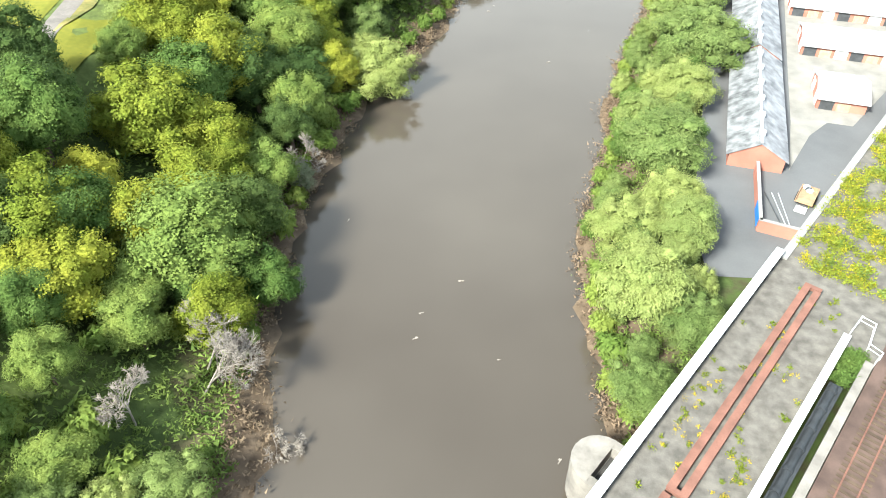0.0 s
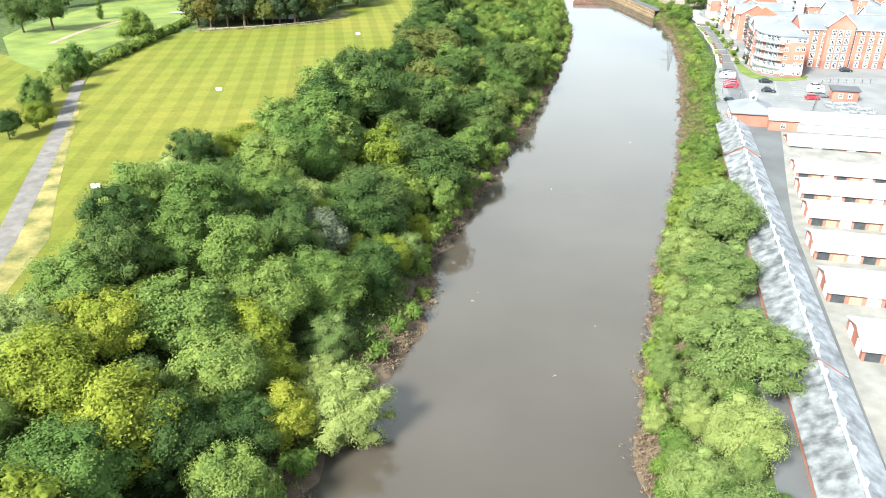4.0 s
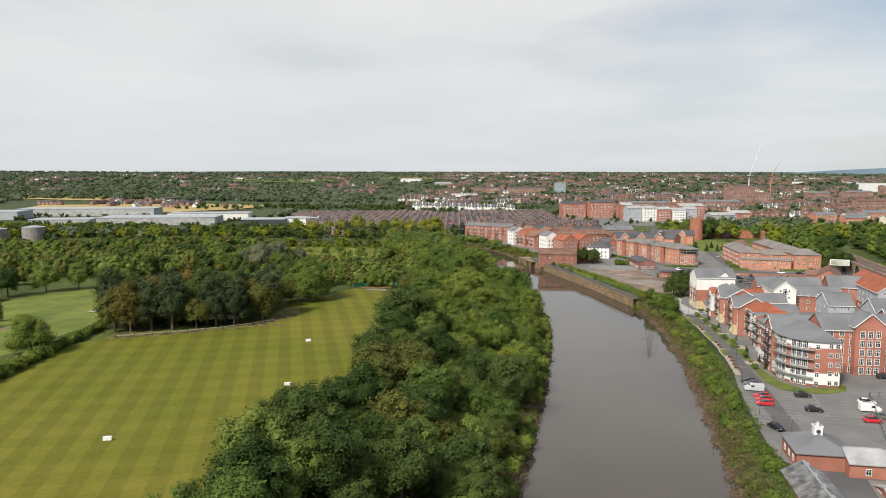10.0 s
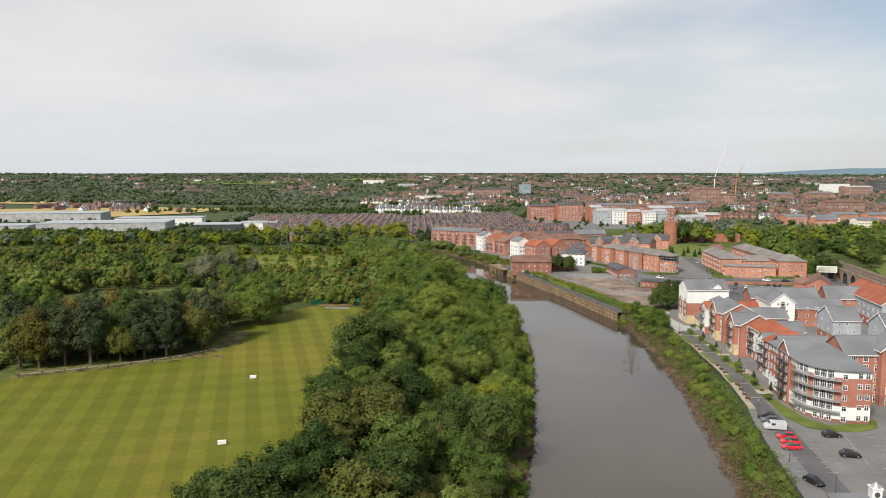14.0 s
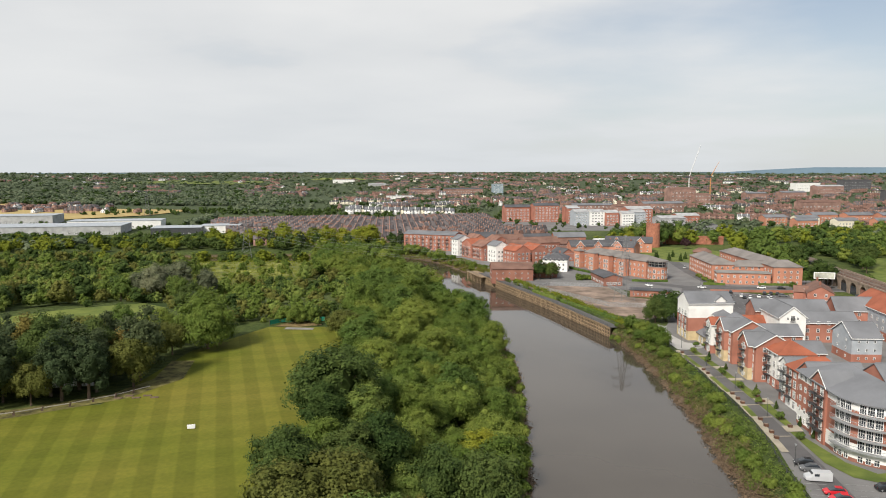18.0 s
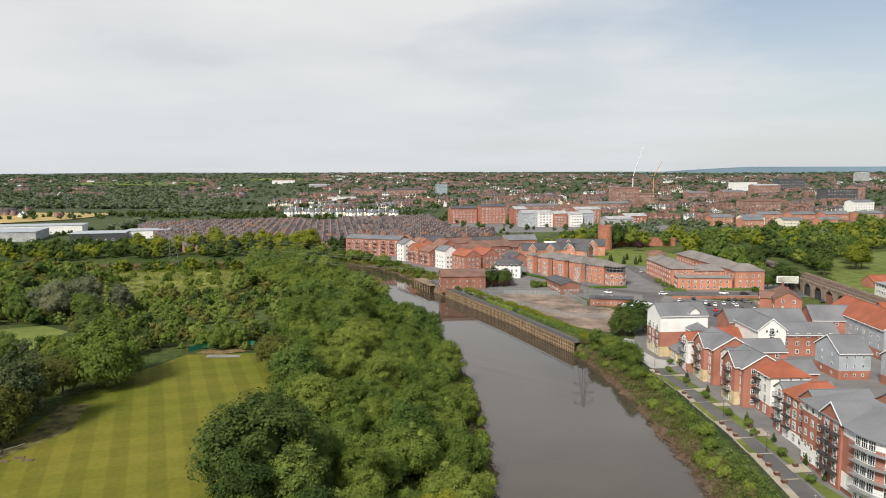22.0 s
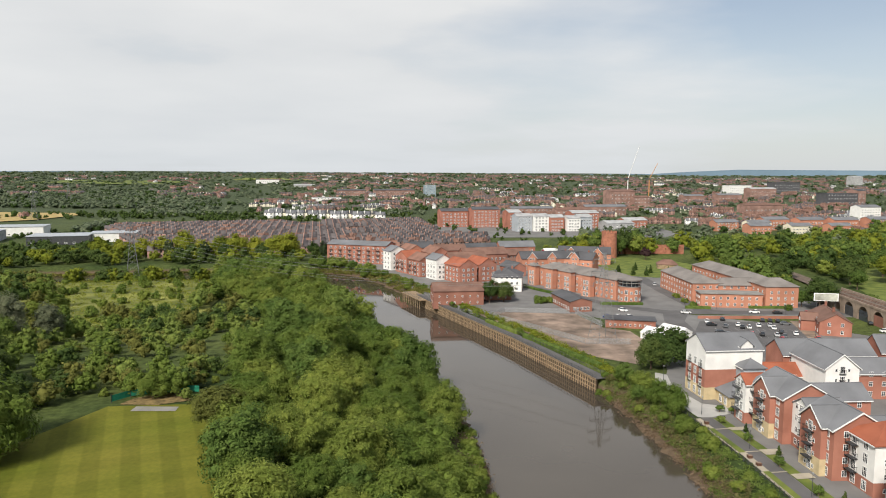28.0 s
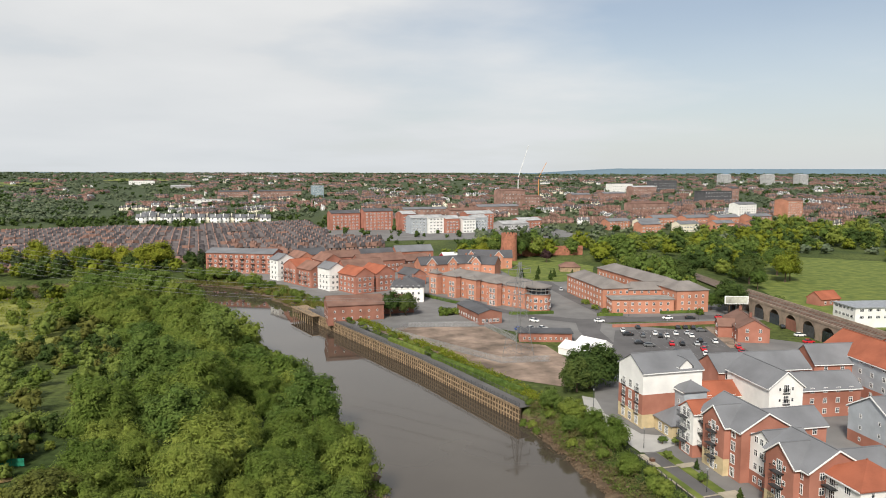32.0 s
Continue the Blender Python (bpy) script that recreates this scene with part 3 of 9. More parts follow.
# ---- trees ----
def rough_ball(bm, c, r, seed, sub=2, amp=0.28, squash=0.85):
    got = bmesh.ops.create_icosphere(bm, subdivisions=sub, radius=1.0)["verts"]
    off = Vector((seed * 7.3, seed * 3.1, seed * 1.7))
    for v in got:
        k = 1 + amp * noise.noise(v.co * 1.6 + off) + amp * 0.6 * noise.noise(v.co * 4.1 + off)
        v.co = Vector((v.co.x * r * k, v.co.y * r * k, v.co.z * r * k * squash)) + Vector(c)


def crown_mesh(name, seed, height, width, leaves, size, leaf, shape="round", low=0.25):
    """A crown of many leaf sprays laid over uneven clumps round a dense middle."""
    rng = random.Random(seed)
    nr = np.random.default_rng(seed)
    bm = bmesh.new()
    clumps = []
    n = 9 if shape in ("tall", "cone") else 74 if leaves > 8000 else 52 if leaves > 4000 else 32 if leaves > 1500 else 14 if leaves > 300 else 9 if leaves > 200 else 4
    lean = (rng.uniform(0.82, 1.12), rng.uniform(0.82, 1.12), rng.uniform(-0.06, 0.06), rng.uniform(-0.06, 0.06))
    mid = Vector((lean[2] * width, lean[3] * width, height * (low + (1 - low) * 0.46)))
    for i in range(n):
        w = 2 * math.pi * (i * 0.382 + rng.random() * 0.14)
        f = (i + 0.5) / n
        if shape == "tall":
            c, r = Vector((math.cos(w) * width * 0.1, math.sin(w) * width * 0.1, height * (low + (0.95 - low) * f))), width * (0.42 - 0.25 * f)
        elif shape == "cone":
            c, r = Vector((math.cos(w) * width * 0.12 * (1 - f), math.sin(w) * width * 0.12 * (1 - f), height * (low + (0.9 - low) * f))), width * (0.48 - 0.38 * f)
        else:
            cz = 1.0 - (1.75 if shape == "weep" else 1.7) * f
            ring = math.sqrt(max(0.0, 1 - cz * cz))
            out = rng.uniform(0.55, 1.24)
            c = mid + Vector((math.cos(w) * ring * lean[0] * width * 0.36, math.sin(w) * ring * lean[1] * width * 0.36, cz * height * (1 - low) * 0.37)) * out
            r = width * (rng.uniform(0.065, 0.155) if n > 60 else rng.uniform(0.075, 0.175) if n > 40 else rng.uniform(0.09, 0.20) if n > 20 else rng.uniform(0.13, 0.24) if n > 12 else rng.uniform(0.18, 0.26))
        clumps.append((c, r))
        rough_ball(bm, c, r * (0.66 if n > 20 else 0.8), seed + i * 3, 1, 0.35, 0.85)
    if shape not in ("tall", "cone"):
        rough_ball(bm, mid, width * (0.27 if n > 20 else 0.30), seed + 1, 2 if leaves > 400 else 1, 0.3, (height * (1 - low)) / width)
    base = [v.co[:] for v in bm.verts]
    bm.verts.index_update()
    tris = [[v.index for v in f.verts] for f in bm.faces]
    bm.free()
    total = sum(r * r for _, r in clumps)
    cnt = [max(1, int(leaves * r * r / total)) for _, r in clumps]
    C = np.repeat(np.array([c[:] for c, _ in clumps]), cnt, 0)
    R = np.repeat(np.array([r for _, r in clumps]), cnt)[:, None]
    m = len(C)

    def unit(v):
        return v / np.maximum(np.linalg.norm(v, axis=1), 1e-6)[:, None]

    out = unit(C - np.array(mid[:]) + np.array((0, 0, 0.15 * width)))
    d = unit(nr.normal(0, 1, (m, 3)) + out * 0.75 + np.array((0, 0, 0.2)))
    P = C + d * np.array((1, 1, 0.88)) * R * nr.uniform(0.70, 1.3, (m, 1))
    N = unit(d * 0.6 + out * 0.6 + nr.normal(0, 0.26, (m, 3)))
    tip = nr.normal(0, 1, (m, 3)) + (np.array((0, 0, -1.6)) if shape == "weep" else np.array((0, 0, -0.1)))
    tip = unit(tip - N * np.sum(tip * N, 1)[:, None] + d * 0.25)
    side = unit(np.cross(tip, N))
    k = size * nr.uniform(0.6, 1.4, (m, 1))
    wide, long = (0.34, 1.5) if shape == "weep" else (0.5, 1.15)
    V = np.stack([P - side * k * wide - tip * k * 0.4, P + side * k * wide - tip * k * 0.25, P + tip * k * (long - 0.4)], 1).reshape(-1, 3)
    me = bpy.data.meshes.new(name)
    me.from_pydata(base + V.tolist(), [], tris + (np.arange(3 * m).reshape(-1, 3) + len(base)).tolist())
    me.materials.append(leaf)
    return me


def trunk_mesh(name, seed, height, width):
    rng = random.Random(seed)
    bm = bmesh.new()
    r = max(0.12, height * 0.022)
    top = Vector((rng.uniform(-0.3, 0.3), rng.uniform(-0.3, 0.3), height * 0.62))
    mid = Vector((top.x * 0.3, top.y * 0.3, height * 0.3))
    tube(bm, (0, 0, -0.6), mid, r * 1.25, r * 0.85, 7)
    tube(bm, mid, top, r * 0.85, r * 0.35, 6)
    for i in range(5):
        w = i * 1.26 + rng.random()
        z = height * rng.uniform(0.26, 0.45)
        tube(bm, (mid.x, mid.y, z), (math.cos(w) * width * 0.28, math.sin(w) * width * 0.28, z + height * rng.uniform(0.18, 0.34)), r * 0.45, r * 0.12, 5)
    me = bpy.data.meshes.new(name)
    bm.to_mesh(me)
    bm.free()
    me.materials.append(M_BARK)
    return me


KINDS = {}


def tree_kind(key, leaf, height, width, leaves, size, shape="round", low=0.2, count=2, label="", category="tree"):
    KINDS[key] = dict(height=height, width=width, label=label, category=category,
                      made=[(trunk_mesh("trunk", 11 * i + len(key), height, width), crown_mesh("crown", 17 * i + 3 * len(key) + ord(key[0]), height, width, leaves, size, leaf, shape, low)) for i in range(count)])


NAMES = {"willow": "willow_tree", "pine": "pine_tree", "poplar": "poplar_tree", "lime": "lime_tree", "dark": "oak_tree", "conifer": "clipped_shrub", "ball": "clipped_shrub", "bush": "bush", "greenn": "maple_tree", "green": "maple_tree"}
tree_kind("green", L_GREEN, 11, 10.0, 2600, 0.44, count=3, label="leafy mid-green deciduous tree in full summer leaf")
tree_kind("dark", L_DARK, 12, 10.4, 3000, 0.43, count=2, label="dark green deciduous tree with a dense crown")
tree_kind("lime", L_LIME, 10, 9.4, 3000, 0.43, count=2, label="yellow-green deciduous tree turning early")
tree_kind("willow", L_WILLOW, 9, 9.4, 3400, 0.40, "weep", 0.02, count=3, label="pale green willow with drooping sprays")
tree_kind("olive", L_OLIVE, 10.5, 9.0, 4600, 0.30, low=0.06, count=2, label="dull olive-brown tree with a thin crown")
tree_kind("bronze", L_BRONZE, 12, 9.4, 4600, 0.32, low=0.06, count=2, label="bronze and green tree turning to autumn colour")
tree_kind("pine", L_PINE, 14, 8.4, 4600, 0.34, low=0.05, count=2, label="tall dark pine with an uneven crown")
tree_kind("poplar", L_GREEN, 15, 4.5, 1200, 0.55, "tall", 0.1, count=1, label="tall narrow upright green poplar")
tree_kind("conifer", L_DARK, 2.6, 1.3, 420, 0.20, "cone", 0.02, count=1, label="small clipped evergreen cone beside the path", category="shrub")
tree_kind("ball", L_GREEN, 2.4, 2.2, 520, 0.20, count=1, low=0.3, label="small round clipped tree beside the promenade", category="shrub")
tree_kind("bush", L_WILLOW, 3.2, 4.4, 620, 0.46, "weep", 0.0, count=3, label="low spreading green bush on the river bank", category="bush")
tree_kind("grey", L_PALE, 10, 8.5, 7500, 0.20, count=1, low=0.1, label="grey-brown leaved tree with a thin crown")
tree_kind("purple", L_PURPLE, 9, 8, 1200, 0.6, count=1, label="purple-leaved tree in the park")
# finer crowns for the trees that the flight passes nearest, and middling ones behind them
for src, leaf, h, w, shape, low in (("green", L_GREEN, 11, 9.5, "round", 0.10), ("dark", L_DARK, 12, 10, "round", 0.10), ("lime", L_LIME, 10, 9, "round", 0.08), ("willow", L_WILLOW_N, 9, 9, "weep", 0.0)):
    for pre, lv, size in (("near_", 15000, 0.17), ("mid_", 7500, 0.27)):
        if shape == "weep":
            leaf = L_WILLOW_N if pre == "near_" else L_WILLOW
            size *= 0.95
        tree_kind(pre + src, leaf, h, w, lv, size, shape, low, 2, KINDS[src]["label"])
        NAMES[pre + src] = NAMES[src]
NAMES["grey"] = "tree"
TREES = []


def plant(key, x, y, scale=1.0, group="", sink=0.0, z=None, label="", wide=1.0):
    if y < 185 and "near_" + key in KINDS:
        key = "near_" + key
    elif y < 470 and "mid_" + key in KINDS and x < 60:
        key = "mid_" + key
    kd = KINDS[key]
    n = len(TREES)
    trunk, crown = kd["made"][n % len(kd["made"])]
    rng = random.Random(n * 31 + 7)
    ob = thing(NAMES.get(key, "tree"), pose(x, y, (gz(x, y) if z is None else z) - sink, 0, 0, rng.uniform(0, 360)), label or kd["label"], kd["category"], group)
    ob.scale = (scale * wide * rng.uniform(0.92, 1.08), scale * wide * rng.uniform(0.92, 1.08), scale * rng.uniform(0.9, 1.12))
    part("trunk", trunk, None, ob)
    part("crown", crown, None, ob)
    TREES.append(ob)
    return ob


def scatter(poly, gap, rng, tries=4000):
    """Places in a plan outline, none nearer to another than the gap."""
    p = np.array(poly, float)
    (x0, y0), (x1, y1) = p.min(0), p.max(0)
    xs = [rng.uniform(x0, x1) for _ in range(tries)]
    ys = [rng.uniform(y0, y1) for _ in range(tries)]
    ok = inside(np.array(xs), np.array(ys), poly)
    out = []
    for x, y, k in zip(xs, ys, ok):
        g = gap * rng.uniform(0.85, 1.2)
        if k and all((x - a) ** 2 + (y - b) ** 2 > g * g for a, b in out):
            out.append((x, y))
    return out


rng = random.Random(5)
# the wooded bluff between the river and the golf course; first the trees that stand out
BIG = [("green", -17.5, 76.5, 1.35, 1.25), ("lime", -33, 73, 1.15, 1.25), ("dark", -45, 95, 1.0, 1.2), ("lime", -30, 94, 1.3, 1.35), ("lime", -28, 110, 1.3, 1.3), ("dark", -18, 117, 0.85, 1.2), ("willow", -8.5, 125, 0.95, 1.3), ("dark", -16, 104, 0.75, 1.2), ("dark", -40, 88, 1.0, 1.1), ("lime", -20, 90, 0.95, 1.2), ("green", -9.5, 76, 0.8), ("lime", -27.5, 66, 1.0, 1.35), ("green", -23, 57, 0.6, 1.1), ("green", -18, 49, 0.55, 1.4), ("willow", -9.5, 50.5, 0.55, 1.35), ("green", -19, 65, 0.75, 1.1), ("green", -45, 82, 1.0, 1.2), ("grey", -13, 97, 0.5),
       ("lime", -38, 116, 1.0, 1.2), ("green", -30, 130, 1.2, 1.25), ("lime", -22, 133, 1.05, 1.2), ("dark", -39, 134, 1.0, 1.2), ("green", -17, 146, 1.0, 1.2), ("green", -35, 150, 1.15, 1.25), ("grey", -18.5, 158, 1.1, 1.1), ("lime", -9, 163, 0.85, 1.1), ("green", -31, 170, 1.2, 1.25), ("dark", -15, 176, 1.3, 1.25), ("dark", -24, 160, 1.0, 1.2), ("lime", -38, 180, 0.95, 1.1), ("green", -25, 190, 1.15, 1.2), ("dark", -12, 200, 1.1, 1.2), ("dark", -30, 205, 1.1, 1.2),
       ("dark", -16, 311, 1.4, 1.3), ("olive", -13, 274, 1.25, 1.3), ("dark", -8, 254, 1.15, 1.2), ("dark", -20, 278, 1.0, 1.2), ("dark", -5, 268, 1.0, 1.1), ("dark", -6, 292, 1.15, 1.2), ("willow", 8, 300, 1.2, 1.15), ("dark", -20, 250, 1.05, 1.2), ("dark", -25, 236, 1.05, 1.2), ("lime", 13, 314, 0.95, 1.2), ("willow", 8, 335, 1.3, 1.2), ("willow", -10, 345, 1.25, 1.15), ("willow", -15, 372, 1.2, 1.15), ("willow", 5, 372, 1.35, 1.2), ("willow", 17, 382, 1.25, 1.2), ("dark", -15, 328, 1.05, 1.15), ("willow", -2, 320, 1.1, 1.2), ("willow", 2, 398, 1.4, 1.25)]
for key, x, y, s, *wd in BIG:
    plant(key, x, y, s, "trees on the wooded bluff", wide=(wd or [1.0])[0])
WOOD = [(-9, 66), (-14, 88), (-15, 104), (-12, 124), (-6, 150), (-5, 172), (-2, 190), (2, 212), (7, 244), (12, 272), (18, 312), (23, 357), (27, 404), (-19, 402), (-16, 360), (-16, 322), (-19, 296), (-18, 277), (-23, 259), (-30, 232), (-36, 201), (-42, 179), (-45, 161), (-43, 145), (-44, 126), (-40, 100), (-44, 70), (-22, 72)]
for x, y in scatter(WOOD, 6.5, rng, 6000):
    if any((x - a) ** 2 + (y - b) ** 2 < (3.0 * s) ** 2 for _, a, b, s, *_w in BIG):
        continue
    shore = min(math.hypot(x - a, y - b) for a, b in WEST)
    edge = y > 290 and shore < 40
    u = rng.random()
    if edge or y > 318:
        key = "willow" if u < 0.8 else "green"
    elif y > 222 and shore > 11:
        key = "dark" if u < 0.55 else "green" if u < 0.8 else "olive"
    elif y < 130:
        key = "green" if u < 0.42 else "lime" if u < 0.78 else "dark" if u < 0.92 else "willow"
    else:
        key = "green" if u < 0.45 else "dark" if u < 0.66 else "lime" if u < 0.84 else "willow"
    plant(key, x, y, rng.uniform(0.62, 1.28) * (0.72 if shore < 8 else 1.0), "trees on the wooded bluff", wide=1.16)
for key, x, y, sc in (("green", -27, 62, 0.75), ("lime", -33, 55, 0.75), ("green", -24, 50, 0.6), ("green", -38, 48, 0.85), ("willow", -18, 46, 0.6), ("lime", -30, 44, 0.7), ("green", -21, 69, 0.7), ("green", -15, 70, 0.6), ("dark", -33, 70, 0.85), ("green", -42, 58, 0.8), ("willow", -13, 47, 0.55), ("green", -22, 41, 0.7)):
    plant(key, x, y, sc, "trees on the wooded bluff")
for x, y in ((-33, 52), (-28, 47), (-40, 44), (-20, 46), (-14, 43), (-46, 62), (-24, 52), (-36, 50), (-22, 64), (-27, 66), (-17, 68), (-19, 54), (-14, 50), (-25, 42), (-33, 60), (-38, 66), (-10, 48)):
    plant("bush", x, y, rng.uniform(0.7, 1.2), "bushes on the wooded bluff")
for y in range(70, 640, 6):
    wx = float(np.interp(y, [b for _, b in WEST[3:24]], [a for a, _ in WEST[3:24]]))
    plant("bush", wx - rng.uniform(0.6, 2.6), y + rng.uniform(-1.5, 1.5), rng.uniform(0.55, 1.1), "bushes on the west shore")
# willows on the point of land inside the bend
POINT = [(27, 406), (26, 450), (22, 488), (11, 540), (-1, 588), (-9, 628), (-32, 662), (-60, 666), (-50, 600), (-30, 560), (-10, 500), (-14, 440), (-20, 404)]
for x, y in scatter(POINT, 8.2, rng, 2600):
    plant("willow" if rng.random() < 0.85 else "green", x, y, rng.uniform(0.7, 1.45), "willows on the river bend", wide=1.12)
# the dark stand of trees at the far edge of the fairway
for x, y in scatter([(-110, 321), (-98, 320), (-70, 330), (-63, 342), (-74, 358), (-110, 356)], 5.2, rng, 1200):
    u = rng.random()
    plant("pine" if u < 0.35 else "bronze" if u < 0.62 else "olive" if u < 0.85 else "dark", x, y, rng.uniform(0.95, 1.4), "dark stand of trees beside the fairway")
plant("willow", -58, 375, 1.8, "dark stand of trees beside the fairway", wide=1.3, label="great round pale green willow beside the fairway")
plant("willow", -38, 408, 0.9, "dark stand of trees beside the fairway")
# trees of the golf links beyond the hedge
for key, x, y, s in (("willow", -115, 293, 1.35), ("dark", -155, 309, 1.35), ("dark", -163, 304, 1.2), ("poplar", -150, 333, 0.62), ("green", -167, 388, 1.25), ("green", -158, 396, 1.0), ("green", -147, 398, 0.95), ("dark", -175, 376, 1.1), ("green", -180, 362, 1.0), ("lime", -90, 197, 0.7), ("green", -96, 207, 0.8), ("willow", -100, 214, 0.75), ("green", -103, 228, 0.75), ("dark", -92, 190, 0.6), ("green", -108, 243, 0.8), ("willow", -112, 256, 0.6), ("dark", -122, 366, 0.9), ("green", -130, 384, 0.9), ("dark", -98, 372, 0.9), ("green", -88, 392, 0.95), ("willow", -78, 400, 0.9), ("poplar", -116, 568, 1.15), ("dark", -76, 420, 1.0), ("pine", -68, 398, 0.9), ("green", -118, 470, 0.9), ("green", -96, 470, 1.0)):
    plant(key, x, y, s, "trees of the golf links")
for k in range(26):
    t = k / 25
    plant("bush", -108 - 4 * t, 238 + 88 * t, rng.uniform(0.75, 1.05), "hedge between the fairways")
# bramble mound behind the practice tee and the trees beside it
for x, y in scatter([(-50, 410), (-44, 415), (-36, 417), (-26, 415), (-24, 424), (-34, 430), (-48, 426)], 4.2, rng, 500):
    plant("bush", x, y, rng.uniform(0.4, 0.65), "brambles behind the practice tee")
for x, y, s in ((-104, 470, 1.6), (-111, 476, 1.4), (-97, 480, 1.5), (-88, 486, 1.2)):
    plant("grey", x, y, s, "grey-leaved trees on the links", label="tall grey-green poplar with a loose crown")
for x, y, s in ((-68, 360, 1.1), (-66, 369, 0.95), (-70, 378, 0.85)):
    plant("olive", x, y, s, "dark stand of trees beside the fairway")
plant("olive", -20, 384, 0.95, "trees on the wooded bluff", wide=1.2)
plant("willow", -24, 398, 0.6, "trees on the wooded bluff")
# the east bank
for x, y, sc, wd in ((44, 138, 1.1, 1.6), (35.6, 106.5, 0.95, 1.6), (29.8, 92, 0.75, 1.4), (32, 79.6, 0.9, 1.5), (36.7, 75.3, 0.65, 1.3), (39.3, 124, 0.95, 1.35), (32, 68, 0.55, 1.4), (37, 90, 0.8, 1.2), (36.5, 96, 0.7, 1.3), (33, 116, 0.8, 1.3), (40, 150, 0.95, 1.4), (46, 162, 1.1, 1.4), (43, 172, 0.9, 1.2), (49, 181, 1.25, 1.5), (47, 192, 0.9, 1.2), (52, 200, 0.85, 1.2), (53, 212, 0.7, 1.2)):
    plant("willow", x, y, sc, "willows on the east bank", wide=wd)
for x, y in scatter([(29, 70), (27, 90), (30, 126), (34, 148), (40, 175), (48, 205), (56, 238), (60, 240), (55, 205), (49, 178), (44, 150), (40, 125), (38, 95), (38, 80)], 4.3, rng, 1600):
    plant("willow" if rng.random() < 0.85 else "green", x, y, rng.uniform(0.42, 0.62), "willows on the east bank")
for y in range(62, 240, 4):
    ex = float(np.interp(y, [b for _, b in EAST[3:19]], [a for a, _ in EAST[3:19]]))
    plant("bush", ex + rng.uniform(1.0, 3.0), y, rng.uniform(0.5, 0.95), "bushes on the east bank")
for y in range(240, 446, 5):
    ex = float(np.interp(y, [b for _, b in EAST[8:19]], [a for a, _ in EAST[8:19]]))
    plant("bush", ex + rng.uniform(3.0, 8.0), y + rng.uniform(-2, 2), rng.uniform(0.4, 1.0), "bushes on the east bank")
for x, y, s in ((87.5, 434, 0.72), (87.8, 422, 0.72), (87.0, 412, 0.8), (84.4, 402, 0.62), (85.5, 441, 0.6), (84.0, 428, 0.5)):
    plant("willow" if s > 0.6 else "green", x, y, s, "bushes on the east bank")
for x, y, s in ((78.8, 443.4, 0.55), (80.2, 440.6, 0.6), (81.6, 446.5, 0.5), (79.4, 437.0, 0.5)):
    plant("bush", x, y, s, "bushes on the east bank")
for k in range(22):
    t = k / 21
    plant("bush", 84 - 30 * t + rng.uniform(0, 3), 458 + 108 * t, rng.uniform(0.35, 0.6), "bushes behind the river wall")
for x, y, s in ((104, 455, 1.42), (110, 459, 1.2), (99, 453, 1.0)):
    plant("dark", x, y, s, "street trees", sink=1.6 * s)
for x, y, s in ((73, 570, 0.95), (80, 571, 0.95)):
    plant("dark", x, y, s, "street trees")
# big limes beyond the bend and growth along the far bank
for k, (x, y) in enumerate(((-128, 768), (-114, 766), (-100, 766), (-88, 763), (-76, 763), (-63, 759), (-51, 757), (-39, 755), (-28, 753), (-142, 770), (-158, 772))):
    plant("lime", x, y, 1.35 + 0.12 * (k % 3), "big limes beyond the river bend", wide=1.15)
for k, (x, y) in enumerate(((-106, 748), (-70, 744), (-84, 746), (-12, 750), (-4, 742), (-46, 742))):
    plant("dark" if k % 2 else "pine", x, y, 0.95, "big limes beyond the river bend")
for k in range(34):
    t = k / 33
    x, y = float(np.interp(t, [0, 0.3, 0.6, 0.85, 1], [-12, 6, 26, 42, 47])), float(np.interp(t, [0, 0.3, 0.6, 0.85, 1], [714, 704, 672, 628, 604]))
    plant("willow" if k % 3 else "green", x + rng.uniform(-2, 5), y + rng.uniform(-3, 3), rng.uniform(0.42, 0.72) * (1.0 if t < 0.6 else 0.62), "growth on the far bank", wide=1.2)
# trees beside the railway and the playing field
for key, x, y, sc in (("dark", 216, 536, 1.25), ("dark", 222, 541, 1.1), ("green", 212, 543, 0.7), ("green", 228, 552, 0.9), ("lime", 304, 600, 1.6), ("lime", 311, 604, 1.3), ("green", 240, 534, 0.6), ("willow", 236, 518, 0.55), ("dark", 240, 607, 1.2), ("green", 234, 640, 1.3), ("green", 246, 630, 1.2), ("dark", 256, 622, 1.4), ("lime", 230, 660, 1.0), ("green", 272, 584, 0.9), ("dark", 280, 600, 1.3), ("dark", 290, 612, 1.4), ("green", 318, 622, 1.5), ("dark", 330, 634, 1.5), ("green", 204, 742, 1.2), ("green", 184, 744, 1.3), ("lime", 176, 738, 1.1), ("dark", 210, 748, 1.4), ("dark", 200, 752, 1.5), ("green", 170, 748, 1.3)):
    plant(key, x, y, sc, "trees beside the railway", wide=1.1)
for x, y in ((98, 566), (101, 567), (95, 566)):
    plant("bush", x, y, 1.0, "street trees")
for x, y in ((176, 648), (183, 645), (190, 655), (198, 648), (172, 660), (186, 668), (168, 652)):
    plant("conifer", x, y, 2.2, "small park trees")
plant("purple", 214, 716, 0.9, "small park trees")
for x, y in ((162, 548), (164, 560), (166, 572), (201, 536), (210, 548)):
    plant("bush", x, y, 0.8, "street trees")
for x, y in ((93.2, 334), (94.0, 347), (95.6, 361), (97.2, 384), (97.9, 398), (92.0, 326)):
    plant("conifer", x, y, 0.95, "clipped shrubs on the promenade")
